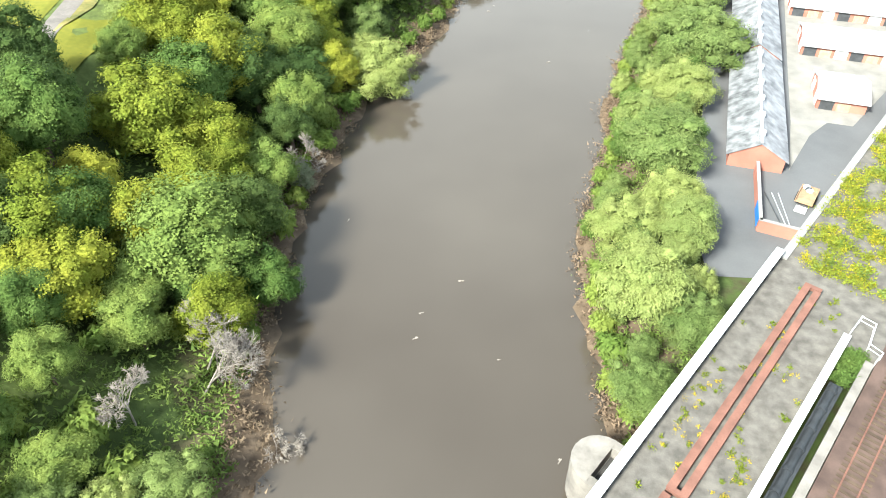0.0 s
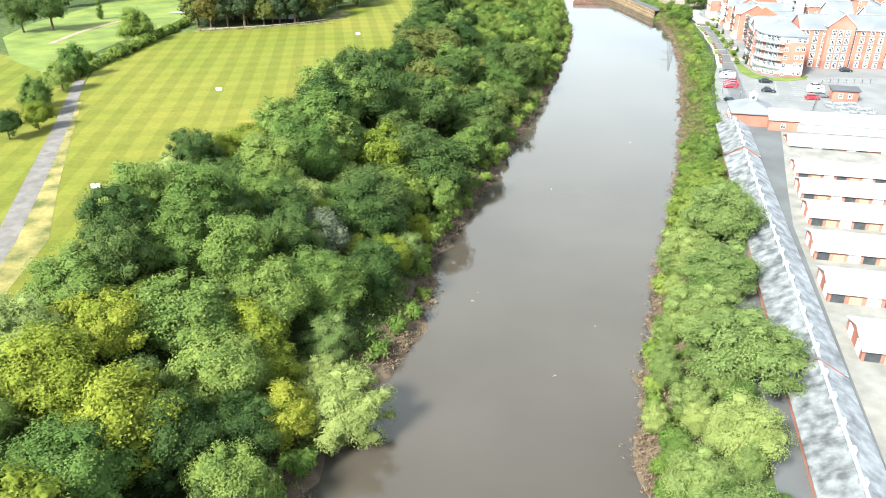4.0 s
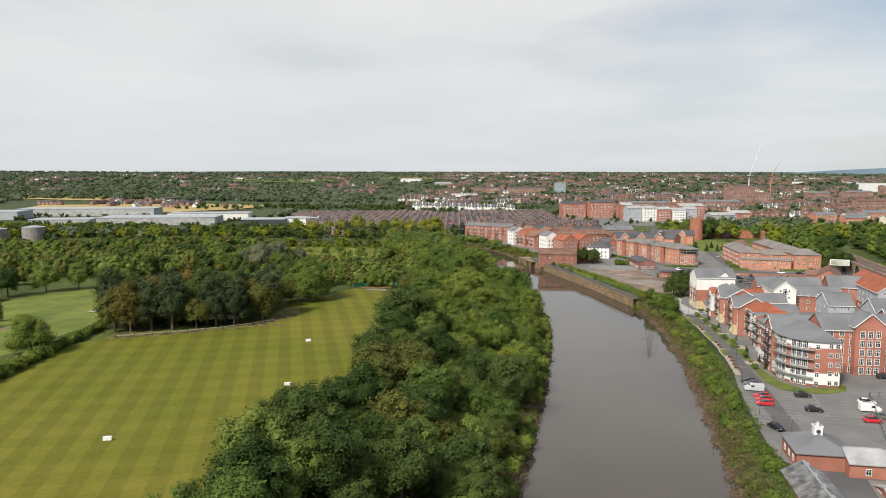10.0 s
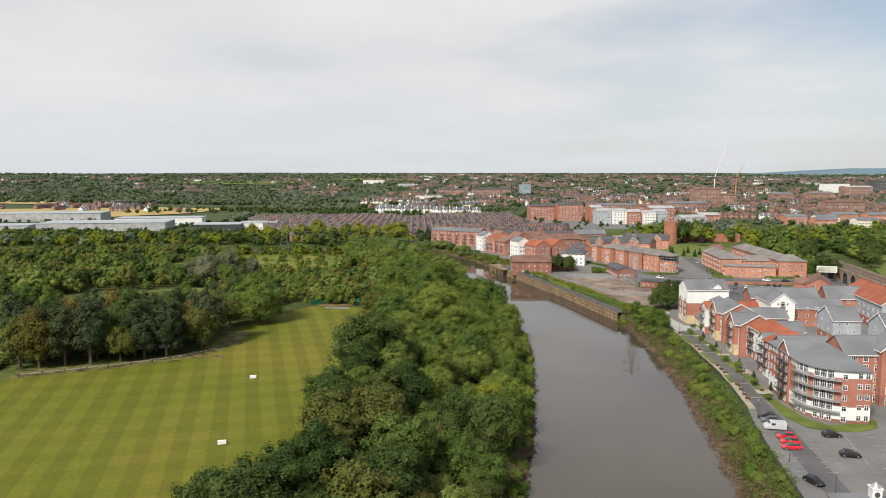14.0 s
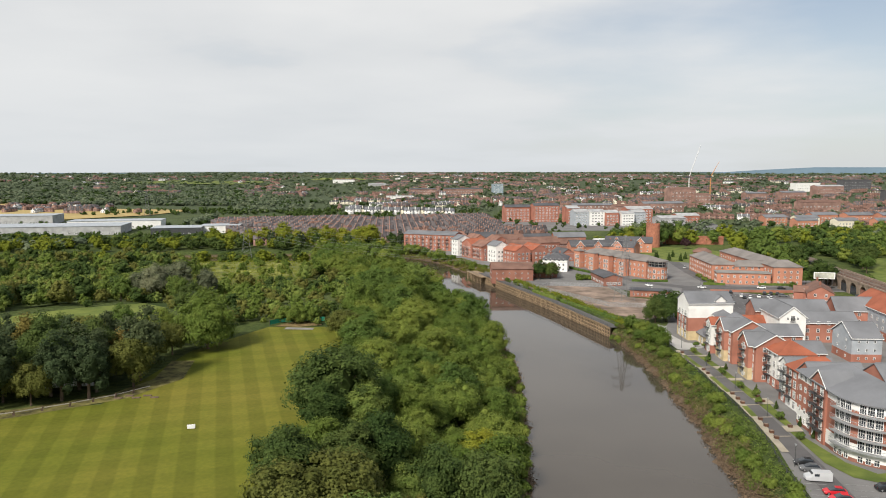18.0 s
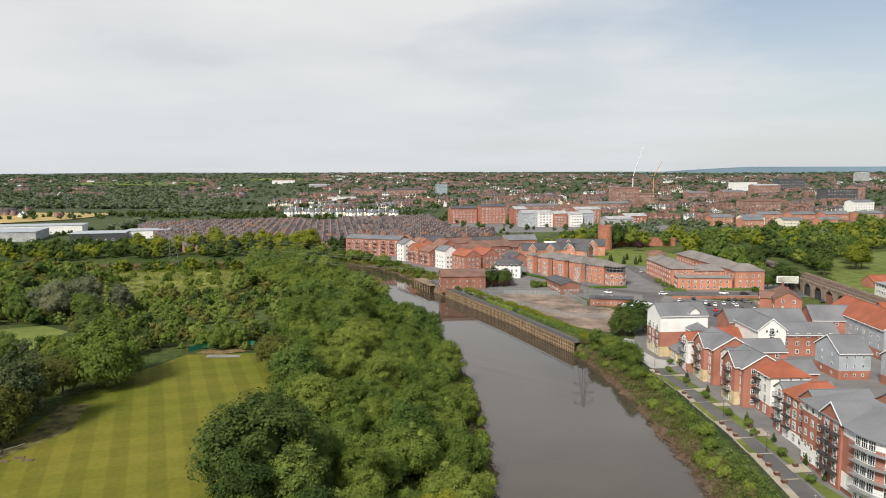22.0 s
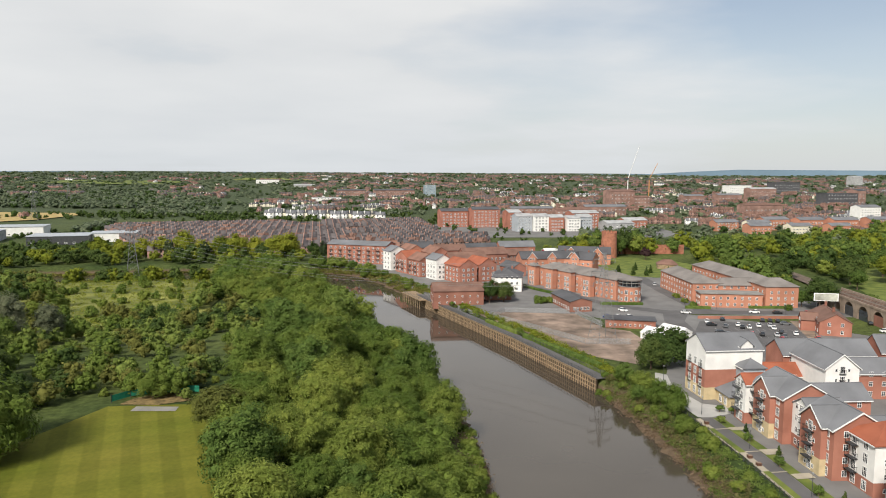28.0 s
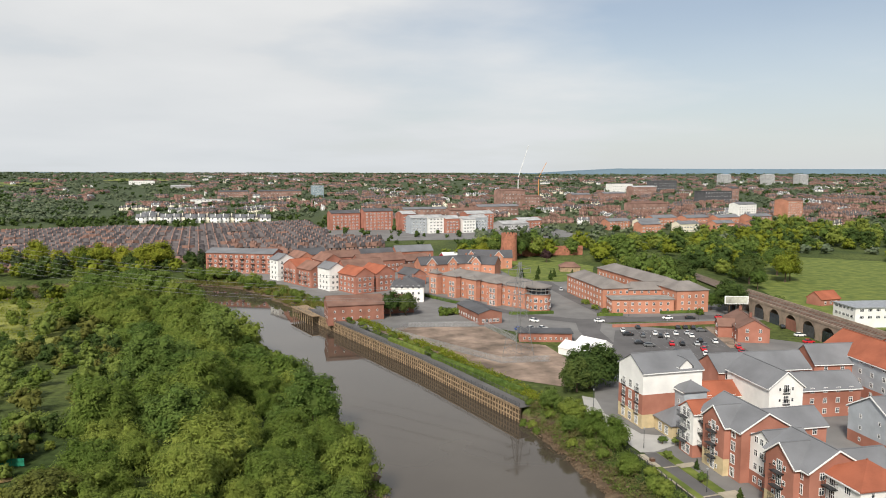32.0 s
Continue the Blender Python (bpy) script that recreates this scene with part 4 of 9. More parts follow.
for x, y in ((90.2, 338), (90.8, 350), (92.4, 364), (93.6, 378), (94.8, 392), (95.2, 404), (93.0, 356), (88.2, 325), (99, 412), (101.5, 410.5), (103.6, 411.5)):
    plant("ball", x, y, 0.9, "clipped shrubs on the promenade")


# ---- bare trees and river-bank growth ----
M_DEAD = mat("bare_grey_wood", (0.25, 0.215, 0.178), 0.9, 0.25, 0.8, 5.0)


def bare_tree(x, y, h, tilt, seed, label):
    r = random.Random(seed)
    ob = thing("bare_tree", pose(x, y, gz(x, y) - 0.2, tilt[0], tilt[1], r.uniform(0, 360) if not any(tilt) else 0), label, "tree", "bare trees on the bank")
    bm = bmesh.new()
    fv, ff = [], []

    def twig(p, q, rad):
        e = (q - p).cross(Vector((0.3, 0.5, 0.8))).normalized()
        f = (q - p).normalized().cross(e)
        k = len(fv)
        for c, w in ((p, rad), (q, rad * 0.6)):
            fv.extend((c + e * w)[:] if j == 0 else (c - e * w * 0.5 + f * w * (0.87 if j == 1 else -0.87))[:] for j in range(3))
        ff.extend(((k, k + 1, k + 4, k + 3), (k + 1, k + 2, k + 5, k + 4), (k + 2, k, k + 3, k + 5)))

    def grow(p, d, length, rad, depth):
        q = p + d * length
        if depth < 2:
            tube(bm, p, q, rad, rad * 0.6, 6)
        else:
            twig(p, q, rad)
        if depth >= 5:
            return
        for _ in range(3 if depth < 2 else 5):
            e = (d + Vector((r.gauss(0, 0.65), r.gauss(0, 0.65), r.gauss(0.1, 0.4)))).normalized()
            grow(p + d * length * r.uniform(0.55, 1.0), e, length * r.uniform(0.55, 0.78), max(0.022, rad * 0.55), depth + 1)

    grow(Vector((0, 0, 0)), Vector((0, 0, 1)), h * 0.30, h * 0.011, 0)
    part("trunk", bm, M_DEAD, ob)
    me = bpy.data.meshes.new("branchwork")
    me.from_pydata(fv, [], ff)
    me.materials.append(M_DEAD)
    part("branchwork", me, None, ob)
    return ob


bare_tree(-15.7, 56.0, 11, (-6, -4), 3, "pale leafless tree on the river bank")
bare_tree(-11.6, 61.1, 13, (-22, 28), 4, "pale leafless tree leaning over the water")
bare_tree(-11.8, 62.6, 12, (-6, 42), 8, "pale leafless tree leaning over the water")
bare_tree(-12.5, 64.0, 12, (-34, 18), 5, "pale leafless tree beside a bush")
bare_tree(-5.0, 58.8, 7, (0, 84), 6, "fallen grey branch lying in the shallows")
bare_tree(-14.5, 100.5, 9, (0, 30), 7, "pale leafless shrub over the mud")


def sprays(name, spots, per, size, material, label, category, up=0.6):
    """Low growth as many single leaf sprays; spots: x, y, z, spread, height."""
    r = np.random.default_rng(len(spots) + per)
    s = np.repeat(np.array(spots, float), per, 0)
    n = len(s)
    p = s[:, :3] + np.stack([r.normal(0, 0.5, n) * s[:, 3], r.normal(0, 0.5, n) * s[:, 3], np.abs(r.normal(0, 0.5, n)) * s[:, 4]], 1)
    d = r.normal(0, 1, (n, 3))
    d[:, 2] = np.abs(d[:, 2]) * up + 0.15
    d /= np.linalg.norm(d, axis=1)[:, None]
    e = np.cross(d, r.normal(0, 1, (n, 3)))
    e /= np.linalg.norm(e, axis=1)[:, None]
    k = (size * r.uniform(0.5, 1.4, n))[:, None]
    v = np.stack([p - e * k * 0.3, p + e * k * 0.3, p + d * k * 1.3], 1).reshape(-1, 3)
    me = bpy.data.meshes.new(name)
    me.from_pydata(v.tolist(), [], np.arange(3 * n).reshape(-1, 3).tolist())
    me.materials.append(material)
    return tagged(part(name, me, None), label, category, kind="stuff")


def along(line, y0, y1, gap, off0, off1, side):
    """Spots beside a shore line."""
    out = []
    for (xa, ya), (xb, yb) in zip(line, line[1:]):
        L = math.hypot(xb - xa, yb - ya)
        for i in range(int(L / gap)):
            t = rng.random()
            x, y = xa + (xb - xa) * t, ya + (yb - ya) * t
            if y0 < y < y1:
                o = rng.uniform(off0, off1) * side
                out.append((x + o, y, 0, rng.uniform(0.7, 1.6), rng.uniform(0.4, 1.6)))
    a = np.array(out)
    a[:, 2] = ground_z(a[:, 0], a[:, 1])
    return a


sprays("bank_scrub", along(WEST, 40, 690, 0.40, -0.8, 3.6, -1), 30, 0.36, L_STRAW, "dry brown scrub and roots on the muddy west bank", "scrub")
sprays("bank_growth", along(WEST, 40, 690, 0.6, 2.0, 8.0, -1), 40, 0.45, L_GREEN, "green undergrowth on the west bank", "undergrowth")
sprays("bank_scrub", along(EAST, 55, 446, 0.42, -0.8, 3.4, 1), 24, 0.34, L_STRAW, "dry brown scrub on the muddy east bank", "scrub")
sprays("bank_scrub", along(EAST, 200, 446, 0.30, 1.5, 6.0, 1), 34, 0.42, L_SCRUB, "dry olive-brown scrub on the east bank", "scrub")
sprays("bank_growth", along(EAST, 55, 446, 0.30, 1.2, 9.5, 1), 46, 0.36, L_GREEN, "green undergrowth on the east bank", "undergrowth")
sprays("bank_growth", along(EAST, 600, 720, 0.3, 1.0, 9.0, 1), 40, 0.6, L_OLIVE, "olive scrub on the far bank", "undergrowth")
sprays("bank_growth", along(EAST, 445, 600, 0.4, 5.0, 9.0, 1), 30, 0.5, L_LIME, "yellow-green growth behind the river wall", "undergrowth")
under = [(x, y, gz(x, y), 2.6, 3.6) for x, y in scatter(WOOD + [(-20, 44), (-50, 40)], 2.8, rng, 3000)]
sprays("undergrowth", under, 80, 0.5, L_GREEN, "dark green undergrowth below the trees", "undergrowth")
under = [(x, y, gz(x, y), 1.6, 1.1) for x, y in scatter([(-9, 42), (-8, 62), (-14, 70), (-30, 72), (-52, 66), (-46, 40)], 1.9, rng, 1500)]
sprays("undergrowth", under, 80, 0.36, L_GREEN, "bright green undergrowth on the bank", "undergrowth")

tufts = [(x, y, gz(x, y), 2.2, 0.9) for x, y in scatter([(-130, 565), (-108, 505), (-60, 530), (-52, 590), (-62, 642), (-100, 664), (-142, 660)], 3.4, rng, 2600)]
sprays("meadow_grass", tufts, 36, 0.5, L_LIME, "tufts of tall yellowing grass in the meadow", "grass")
for x, y in scatter([(-130, 565), (-108, 505), (-60, 530), (-52, 590), (-62, 642), (-100, 664), (-142, 660)], 11.0, rng, 300):
    plant("bush", x, y, rng.uniform(0.5, 1.3), "bushes in the meadow")
# ---- building blocks of the town ----
def window_mesh(w, h, bars=1, frame_mat=None, proud=0.06):
    """A window in one piece: a frame with bars and panes set back in it."""
    bm = bmesh.new()
    t, b = max(0.08, w * 0.085), 0.035
    xs = [-w / 2]
    for i in range(bars + 1):
        lo, hi = -w / 2 + w * i / (bars + 1), -w / 2 + w * (i + 1) / (bars + 1)
        xs += [lo + (t if i == 0 else b), hi - (t if i == bars else b)]
    xs.append(w / 2)
    zs = [0, t, h * 0.6, h * 0.6 + 0.06, h - t, h]
    v = [[bm.verts.new((x, -proud, z)) for x in xs] for z in zs]
    panes = []
    for r in range(len(zs) - 1):
        for c in range(len(xs) - 1):
            q = (v[r][c], v[r][c + 1], v[r + 1][c + 1], v[r + 1][c])
            if r % 2 and c % 2:
                k = [bm.verts.new(Vector(e.co) + Vector((0, proud * 0.75, 0))) for e in q]
                for i in range(4):
                    bm.faces.new((q[i], q[(i + 1) % 4], k[(i + 1) % 4], k[i]))
                panes.append(bm.faces.new(k))
            else:
                bm.faces.new(q)
    rim = [v[0][0], v[0][-1], v[-1][-1], v[-1][0]]
    back = [bm.verts.new(Vector(e.co) + Vector((0, proud + 0.02, 0))) for e in rim]
    edges = [v[0], [row[-1] for row in v], v[-1][::-1], [row[0] for row in v][::-1]]
    for i, line in enumerate(edges):
        bm.faces.new(line[::-1] + [back[i], back[(i + 1) % 4]])
    for f in panes:
        f.material_index = 1
    me = bpy.data.meshes.new("window")
    bm.to_mesh(me)
    bm.free()
    me.materials.append(frame_mat or M_WHITE)
    me.materials.append(M_GLASS)
    return me


W_STD = window_mesh(1.1, 1.35)
W_TALL = window_mesh(1.5, 2.05, 2)
W_SMALL = window_mesh(0.7, 0.9, 0)
W_WIDE = window_mesh(2.0, 1.4, 2)
W_FAR = window_mesh(1.3, 1.5, 1)


def door_mesh():
    bm = boxes((-0.55, -0.07, 0, 0.55, 0.02, 2.1), (-0.62, -0.09, 0, -0.55, 0.02, 2.18), (0.55, -0.09, 0, 0.62, 0.02, 2.18), (-0.62, -0.09, 2.1, 0.62, 0.02, 2.18))
    me = bpy.data.meshes.new("door")
    bm.to_mesh(me)
    bm.free()
    me.materials.append(M_METAL)
    return me


D_STD = door_mesh()


def balcony_mesh(w=2.6, dep=1.2):
    """A slab with a bent lattice railing welded to its rim."""
    bm = bmesh.new()
    path = [(-w / 2, 0.0)]
    for (x0, y0), (x1, y1) in (((-w / 2, 0), (-w / 2, -dep)), ((-w / 2, -dep), (w / 2, -dep)), ((w / 2, -dep), (w / 2, 0))):
        n = max(1, int(math.hypot(x1 - x0, y1 - y0) / 0.26))
        for k in range(n):
            for f in (0.42, 0.58, 1.0):
                t = (k + f) / n
                path.append((x0 + (x1 - x0) * t, y0 + (y1 - y0) * t))
    zs = (-0.12, 0.0, 0.08, 1.0, 1.08)
    grid = [[bm.verts.new((x, y, z)) for x, y in path] for z in zs]
    for r in range(4):
        for c in range(len(path) - 1):
            if r == 0 or r == 3 or (r in (1, 2) and c % 3 == 1):
                bm.faces.new((grid[r][c], grid[r][c + 1], grid[r + 1][c + 1], grid[r + 1][c]))
    for r in (0, 1):
        bm.faces.new(grid[r][::-1] if r == 0 else grid[r])
    bmesh.ops.solidify(bm, geom=[f for f in bm.faces if len(f.verts) == 4], thickness=0.03)
    me = bpy.data.meshes.new("balcony")
    bm.to_mesh(me)
    bm.free()
    me.materials.append(M_METAL)
    return me


B_STD = balcony_mesh()
B_JULIET = balcony_mesh(1.8, 0.35)


def put(name, me, parent, x, y, z, turn=0.0, label=""):
    ob = new(name, me)
    ob.parent = parent
    ob.matrix_basis = pose(x, y, z, 0, 0, turn)
    if label:
        ob["label"] = label
    return ob




def face_spot(side, w, d, u):
    """A spot on a wall: u metres along it from its middle, seen from outside to the right."""
    if side == "s":
        return u, -d / 2, 0.0
    if side == "n":
        return -u, d / 2, 180.0
    if side == "w":
        return -w / 2, -u, -90.0
    return w / 2, u, 90.0


def gable_wall(bm, w, d, z0, z1, rise, along):
    """Walls of a gabled house; along: the axis of the ridge."""
    box(bm, -w / 2, -d / 2, z0, w / 2, d / 2, z1)
    if rise and along == "y":
        for y in (-d / 2, d / 2):
            s = 0.3 if y < 0 else -0.3
            f = [bm.verts.new(p) for p in ((-w / 2, y, z1), (w / 2, y, z1), (0, y, z1 + rise))]
            g = [bm.verts.new(p) for p in ((-w / 2, y + s, z1), (w / 2, y + s, z1), (0, y + s, z1 + rise))]
            bm.faces.new(f), bm.faces.new(g)
            bm.faces.new((f[0], f[2], g[2], g[0])), bm.faces.new((f[1], f[2], g[2], g[1]))
    elif rise and along == "x":
        for x in (-w / 2, w / 2):
            s = 0.3 if x < 0 else -0.3
            f = [bm.verts.new(p) for p in ((x, -d / 2, z1), (x, d / 2, z1), (x, 0, z1 + rise))]
            g = [bm.verts.new(p) for p in ((x + s, -d / 2, z1), (x + s, d / 2, z1), (x + s, 0, z1 + rise))]
            bm.faces.new(f), bm.faces.new(g)
            bm.faces.new((f[0], f[2], g[2], g[0])), bm.faces.new((f[1], f[2], g[2], g[1]))


def roof_mesh(w, d, z, rise, along="y", hip=0.0, over=0.45, th=0.22):
    """A pitched roof with thickness and overhang; hip: how far the ridge ends stand in from the gables."""
    bm = bmesh.new()
    if along == "x":
        w, d = d, w
    a, b = w / 2 + over, d / 2 + over * (1.0 if hip else 0.6)
    drop = over * rise / (w / 2)
    r = b - hip - (over if hip else 0)
    top = [(-a, -b, z - drop), (a, -b, z - drop), (a, b, z - drop), (-a, b, z - drop), (0, -r, z + rise), (0, r, z + rise)]
    lo = [(x, y, q) for x, y, q in top]
    hi = [(x, y, q + th) for x, y, q in top]
    L, H = [bm.verts.new(p) for p in lo], [bm.verts.new(p) for p in hi]
    for f in ((0, 1, 4), (1, 2, 5, 4), (2, 3, 5), (3, 0, 4, 5)):
        if not hip and len(f) == 3:
            continue
        bm.faces.new([H[i] for i in f])
        bm.faces.new([L[i] for i in f[::-1]])
    rim = (0, 1, 2, 3) if hip else (0, 4, 1, 2, 5, 3)
    for i in range(len(rim)):
        j = (i + 1) % len(rim)
        p, q = rim[i], rim[j]
        bm.faces.new((L[p], L[q], H[q], H[p]))
    if along == "x":
        for v in bm.verts:
            v.co = Vector((v.co.y, -v.co.x, v.co.z))
    bmesh.ops.recalc_face_normals(bm, faces=bm.faces[:])
    return bm


def ridge_mesh(w, d, z, rise, along, hip):
    bm = bmesh.new()
    n = (w if along == "x" else d) / 2 - hip
    box(bm, -n, -0.14, z + rise + 0.12, n, 0.14, z + rise + 0.32)
    if along == "y":
        for v in bm.verts:
            v.co = Vector((v.co.y, -v.co.x, v.co.z))
    return bm


def verge_mesh(w, d, z, rise, along, end):
    """White barge boards on one gable end."""
    bm = bmesh.new()
    if along == "x":
        w, d = d, w
    y = (d / 2 + 0.33) * end
    t = 0.30
    for s in (-1, 1):
        p, q = Vector((s * (w / 2 + 0.5), y, z - 0.5 * rise / (w / 2) + 0.04)), Vector((0, y, z + rise + 0.06))
        for a in (0,):
            v = [bm.verts.new(c) for c in (p, q, q + Vector((0, 0, t)), p + Vector((0, 0, t)), p + Vector((0, 0.12 * end, 0)), q + Vector((0, 0.12 * end, 0)), q + Vector((0, 0.12 * end, t)), p + Vector((0, 0.12 * end, t)))]
            for f in ((0, 1, 2, 3), (7, 6, 5, 4), (0, 4, 5, 1), (3, 2, 6, 7), (0, 3, 7, 4), (1, 5, 6, 2)):
                bm.faces.new([v[i] for i in f])
    if along == "x":
        for v in bm.verts:
            v.co = Vector((v.co.y, -v.co.x, v.co.z))
    bmesh.ops.recalc_face_normals(bm, faces=bm.faces[:])
    return bm


def chimney(ob, x, y, z, mat_=None, h=1.4):
    bm = boxes((-0.45, -0.35, -1.2, 0.45, 0.35, h), (-0.52, -0.42, h, 0.52, 0.42, h + 0.15))
    tube(bm, (-0.2, 0, h + 0.15), (-0.2, 0, h + 0.55), 0.11, 0.09, 6)
    tube(bm, (0.2, 0, h + 0.15), (0.2, 0, h + 0.55), 0.11, 0.09, 6)
    c = part("chimney", bm, mat_ or M_BRICK_D, ob)
    c.location = (x, y, z)
    return c


def building(name, x, y, turn, w, d, h, walls, roof, label, category="building", along="y", rise=3.0, hip=0.0, z=None, sh=2.7, wins=(), verges=(), group="", chims=(), flat=False, over=0.45, base=0.0, gutters=False):
    """A building. walls: a material, or bands (top height, material); wins: rows of (side, columns, storeys, mesh, balconies, from, to)."""
    z = gz(x, y) if z is None else z
    gutters = gutters or (category == "apartments" and not flat)
    ob = thing(name, pose(x, y, z, 0, 0, turn), label, category, group)
    bands = walls if isinstance(walls, (list, tuple)) else [(h, walls)]
    lo = -1.5
    for i, (top, m) in enumerate(bands):
        bm = bmesh.new()
        last = i == len(bands) - 1
        gable_wall(bm, w, d, lo, top, rise if last and not hip and not flat else 0, along)
        part("wall", bm, m, ob)
        lo = top
    if flat:
        bm = boxes((-w / 2 - over, -d / 2 - over, h, w / 2 + over, d / 2 + over, h + 0.3))
        part("roof", bm, roof, ob)
    else:
        part("roof", roof_mesh(w, d, h, rise, along, hip, over), roof, ob)
        part("ridge", ridge_mesh(w, d, h, rise, along, hip if hip else 0), roof, ob)
    if gutters:
        side = ((-1, "y"), (1, "y")) if along == "y" else ((-1, "x"), (1, "x"))
        drop = over * rise / ((w if along == "y" else d) / 2)
        for sgn, al in side:
            if al == "y":
                e = sgn * (w / 2 + over - 0.05)
                g = boxes((min(e, e + 0.14 * sgn), -d / 2 - over * 0.5, h - drop - 0.12, max(e, e + 0.14 * sgn), d / 2 + over * 0.5, h - drop + 0.10))
            else:
                e = sgn * (d / 2 + over - 0.05)
                g = boxes((-w / 2 - over * 0.5, min(e, e + 0.14 * sgn), h - drop - 0.12, w / 2 + over * 0.5, max(e, e + 0.14 * sgn), h - drop + 0.10))
            part("gutter", g, M_WHITE if not flat else M_METAL, ob)
    for end in verges:
        part("barge_board", verge_mesh(w, d, h, rise, along, end), M_WHITE, ob)
    for row in wins:
        side, cols, floors, me, balc = row[:5]
        length = w if side in "sn" else d
        a, b = (row[5], row[6]) if len(row) > 5 else (-length / 2 + 1.0, length / 2 - 1.0)
        for f in floors:
            for c in range(cols):
                u = a + (b - a) * (c + 0.5) / cols
                px, py, tt = face_spot(side, w, d, u)
                put("window", me, ob, px, py, base + f * sh + (0.35 if me in (W_TALL,) else 0.85), tt)
                if balc and f > 0 and (c + f // 9) % 2 == 0:
                    put("balcony", balc, ob, px, py, base + f * sh + 0.25, tt)
    for cx, cy, cz in chims:
        chimney(ob, cx, cy, cz)
    return ob


# ---- the riverside apartments ----
APT = "riverside apartment blocks"
# curved corner block
ob = thing("apartment_block", pose(104, 319.5, 4.2, 0, 0, -6), "red brick block with curved corner, white base and slate roof", "apartments", APT)


def curved(x0, y0, x1, y1, r, steps=9):
    """A rectangle whose front corner at (x0, y0) is rounded."""
    pts = [(x1, y0), (x1, y1), (x0, y1)]
    for i in range(steps + 1):
        w = math.pi + math.pi / 2 * i / steps
        pts.append((x0 + r + r * math.cos(w), y0 + r + r * math.sin(w)))
    return pts


CURVE = curved(-12, -13, 1.6, 16, 10)
for lo, hi, m in ((-1.5, 0.9, M_BRICK_D), (0.9, 4.1, M_RENDER), (4.1, 11.2, M_BRICK), (11.2, 13.2, M_RENDER)):
    bm = bmesh.new()
    prism(bm, CURVE, lo, hi)
    part("wall", bm, m, ob)
bm = bmesh.new()
eave = [bm.verts.new((px * 1.05 - 0.1, py * 1.04, 13.2)) for px, py in CURVE]
under = [bm.verts.new((px * 1.05 - 0.1, py * 1.04, 12.95)) for px, py in CURVE]
ridge = [bm.verts.new(p) for p in ((-2.5, -3, 16.2), (-2.5, 12, 16.2))]
bm.faces.new(under[::-1])
n = len(eave)
for i in range(n):
    j = (i + 1) % n
    bm.faces.new((under[i], under[j], eave[j], eave[i]))
    a = ridge[1] if eave[i].co.y > 8 else ridge[0]
    b = ridge[1] if eave[j].co.y > 8 else ridge[0]
    bm.faces.new((eave[i], eave[j], a) if a is b else (eave[i], eave[j], b, a))
bmesh.ops.recalc_face_normals(bm, faces=bm.faces[:])
part("roof", bm, M_SLATE, ob)
for f in range(5):
    for i in range(10):
        w = math.pi + math.pi / 2 * (i + 0.5) / 10
        px, py = -2 + 10.02 * math.cos(w), -3 + 10.02 * math.sin(w)
        tt = math.degrees(w) + 90
        if i % 2 == 0 or i in (1, 5):
            put("window", W_TALL if f and i < 8 else W_STD, ob, px, py, f * 2.6 + 0.4, tt)
    for u in (-1.0, 0.7):
        put("window", W_STD, ob, u, -13, f * 2.6 + 0.8, 0)
    if f:
        bm = bmesh.new()
        for i in range(12):
            w0, w1 = math.pi + 1.25 * i / 12, math.pi + 1.25 * (i + 1) / 12
            for r0, r1, z0, z1 in ((10.0, 11.3, -0.12, 0.0), (11.25, 11.3, 1.0, 1.06), (11.25, 11.3, 0.1, 0.14)):
                v = []
                for zz in (z0, z1):
                    for rr, ww in ((r0, w0), (r1, w0), (r1, w1), (r0, w1)):
                        v.append(bm.verts.new((-2 + rr * math.cos(ww), -3 + rr * math.sin(ww), zz)))
                for q in ((3, 2, 1, 0), (4, 5, 6, 7), (0, 1, 5, 4), (1, 2, 6, 5), (2, 3, 7, 6), (3, 0, 4, 7)):
                    bm.faces.new([v[k] for k in q])
            for k in range(4):
                ww = w0 + (w1 - w0) * k / 4
                px, py = -2 + 11.27 * math.cos(ww), -3 + 11.27 * math.sin(ww)
                tube(bm, (px, py, 0), (px, py, 1.03), 0.018, None, 4)
        b = part("balcony", bm, M_GALV, ob)
        b.location = (0, 0, f * 2.6 + 0.3)
# river gable of the corner block and its west windows
bm = bmesh.new()
gable_wall(bm, 6.5, 7.0, -1.5, 13.4, 2.8, "x")
g = part("wall", bm, M_BRICK, ob)
g.location = (-9.2, 4.5, 0)
g = part("roof", roof_mesh(7.0, 7.0, 13.4, 2.8, "x", 0, 0.4), M_SLATE, ob)
g.location = (-8.9, 4.5, 0)
g = part("barge_board", verge_mesh(7.0, 7.0, 13.4, 2.8, "x", -1), M_WHITE, ob)
g.location = (-8.9, 4.5, 0)
for f in range(5):
    for yy in (2.8, 6.0):
        put("window", W_TALL, ob, -12.45, yy, f * 2.6 + 0.5, -90)
        if f:
            put("balcony", B_STD, ob, -12.45, yy, f * 2.6 + 0.35, -90)
    for yy in (9.5, 12.0, 14.5):
        put("window", W_STD, ob, -12.0, yy, f * 2.6 + 0.9, -90)
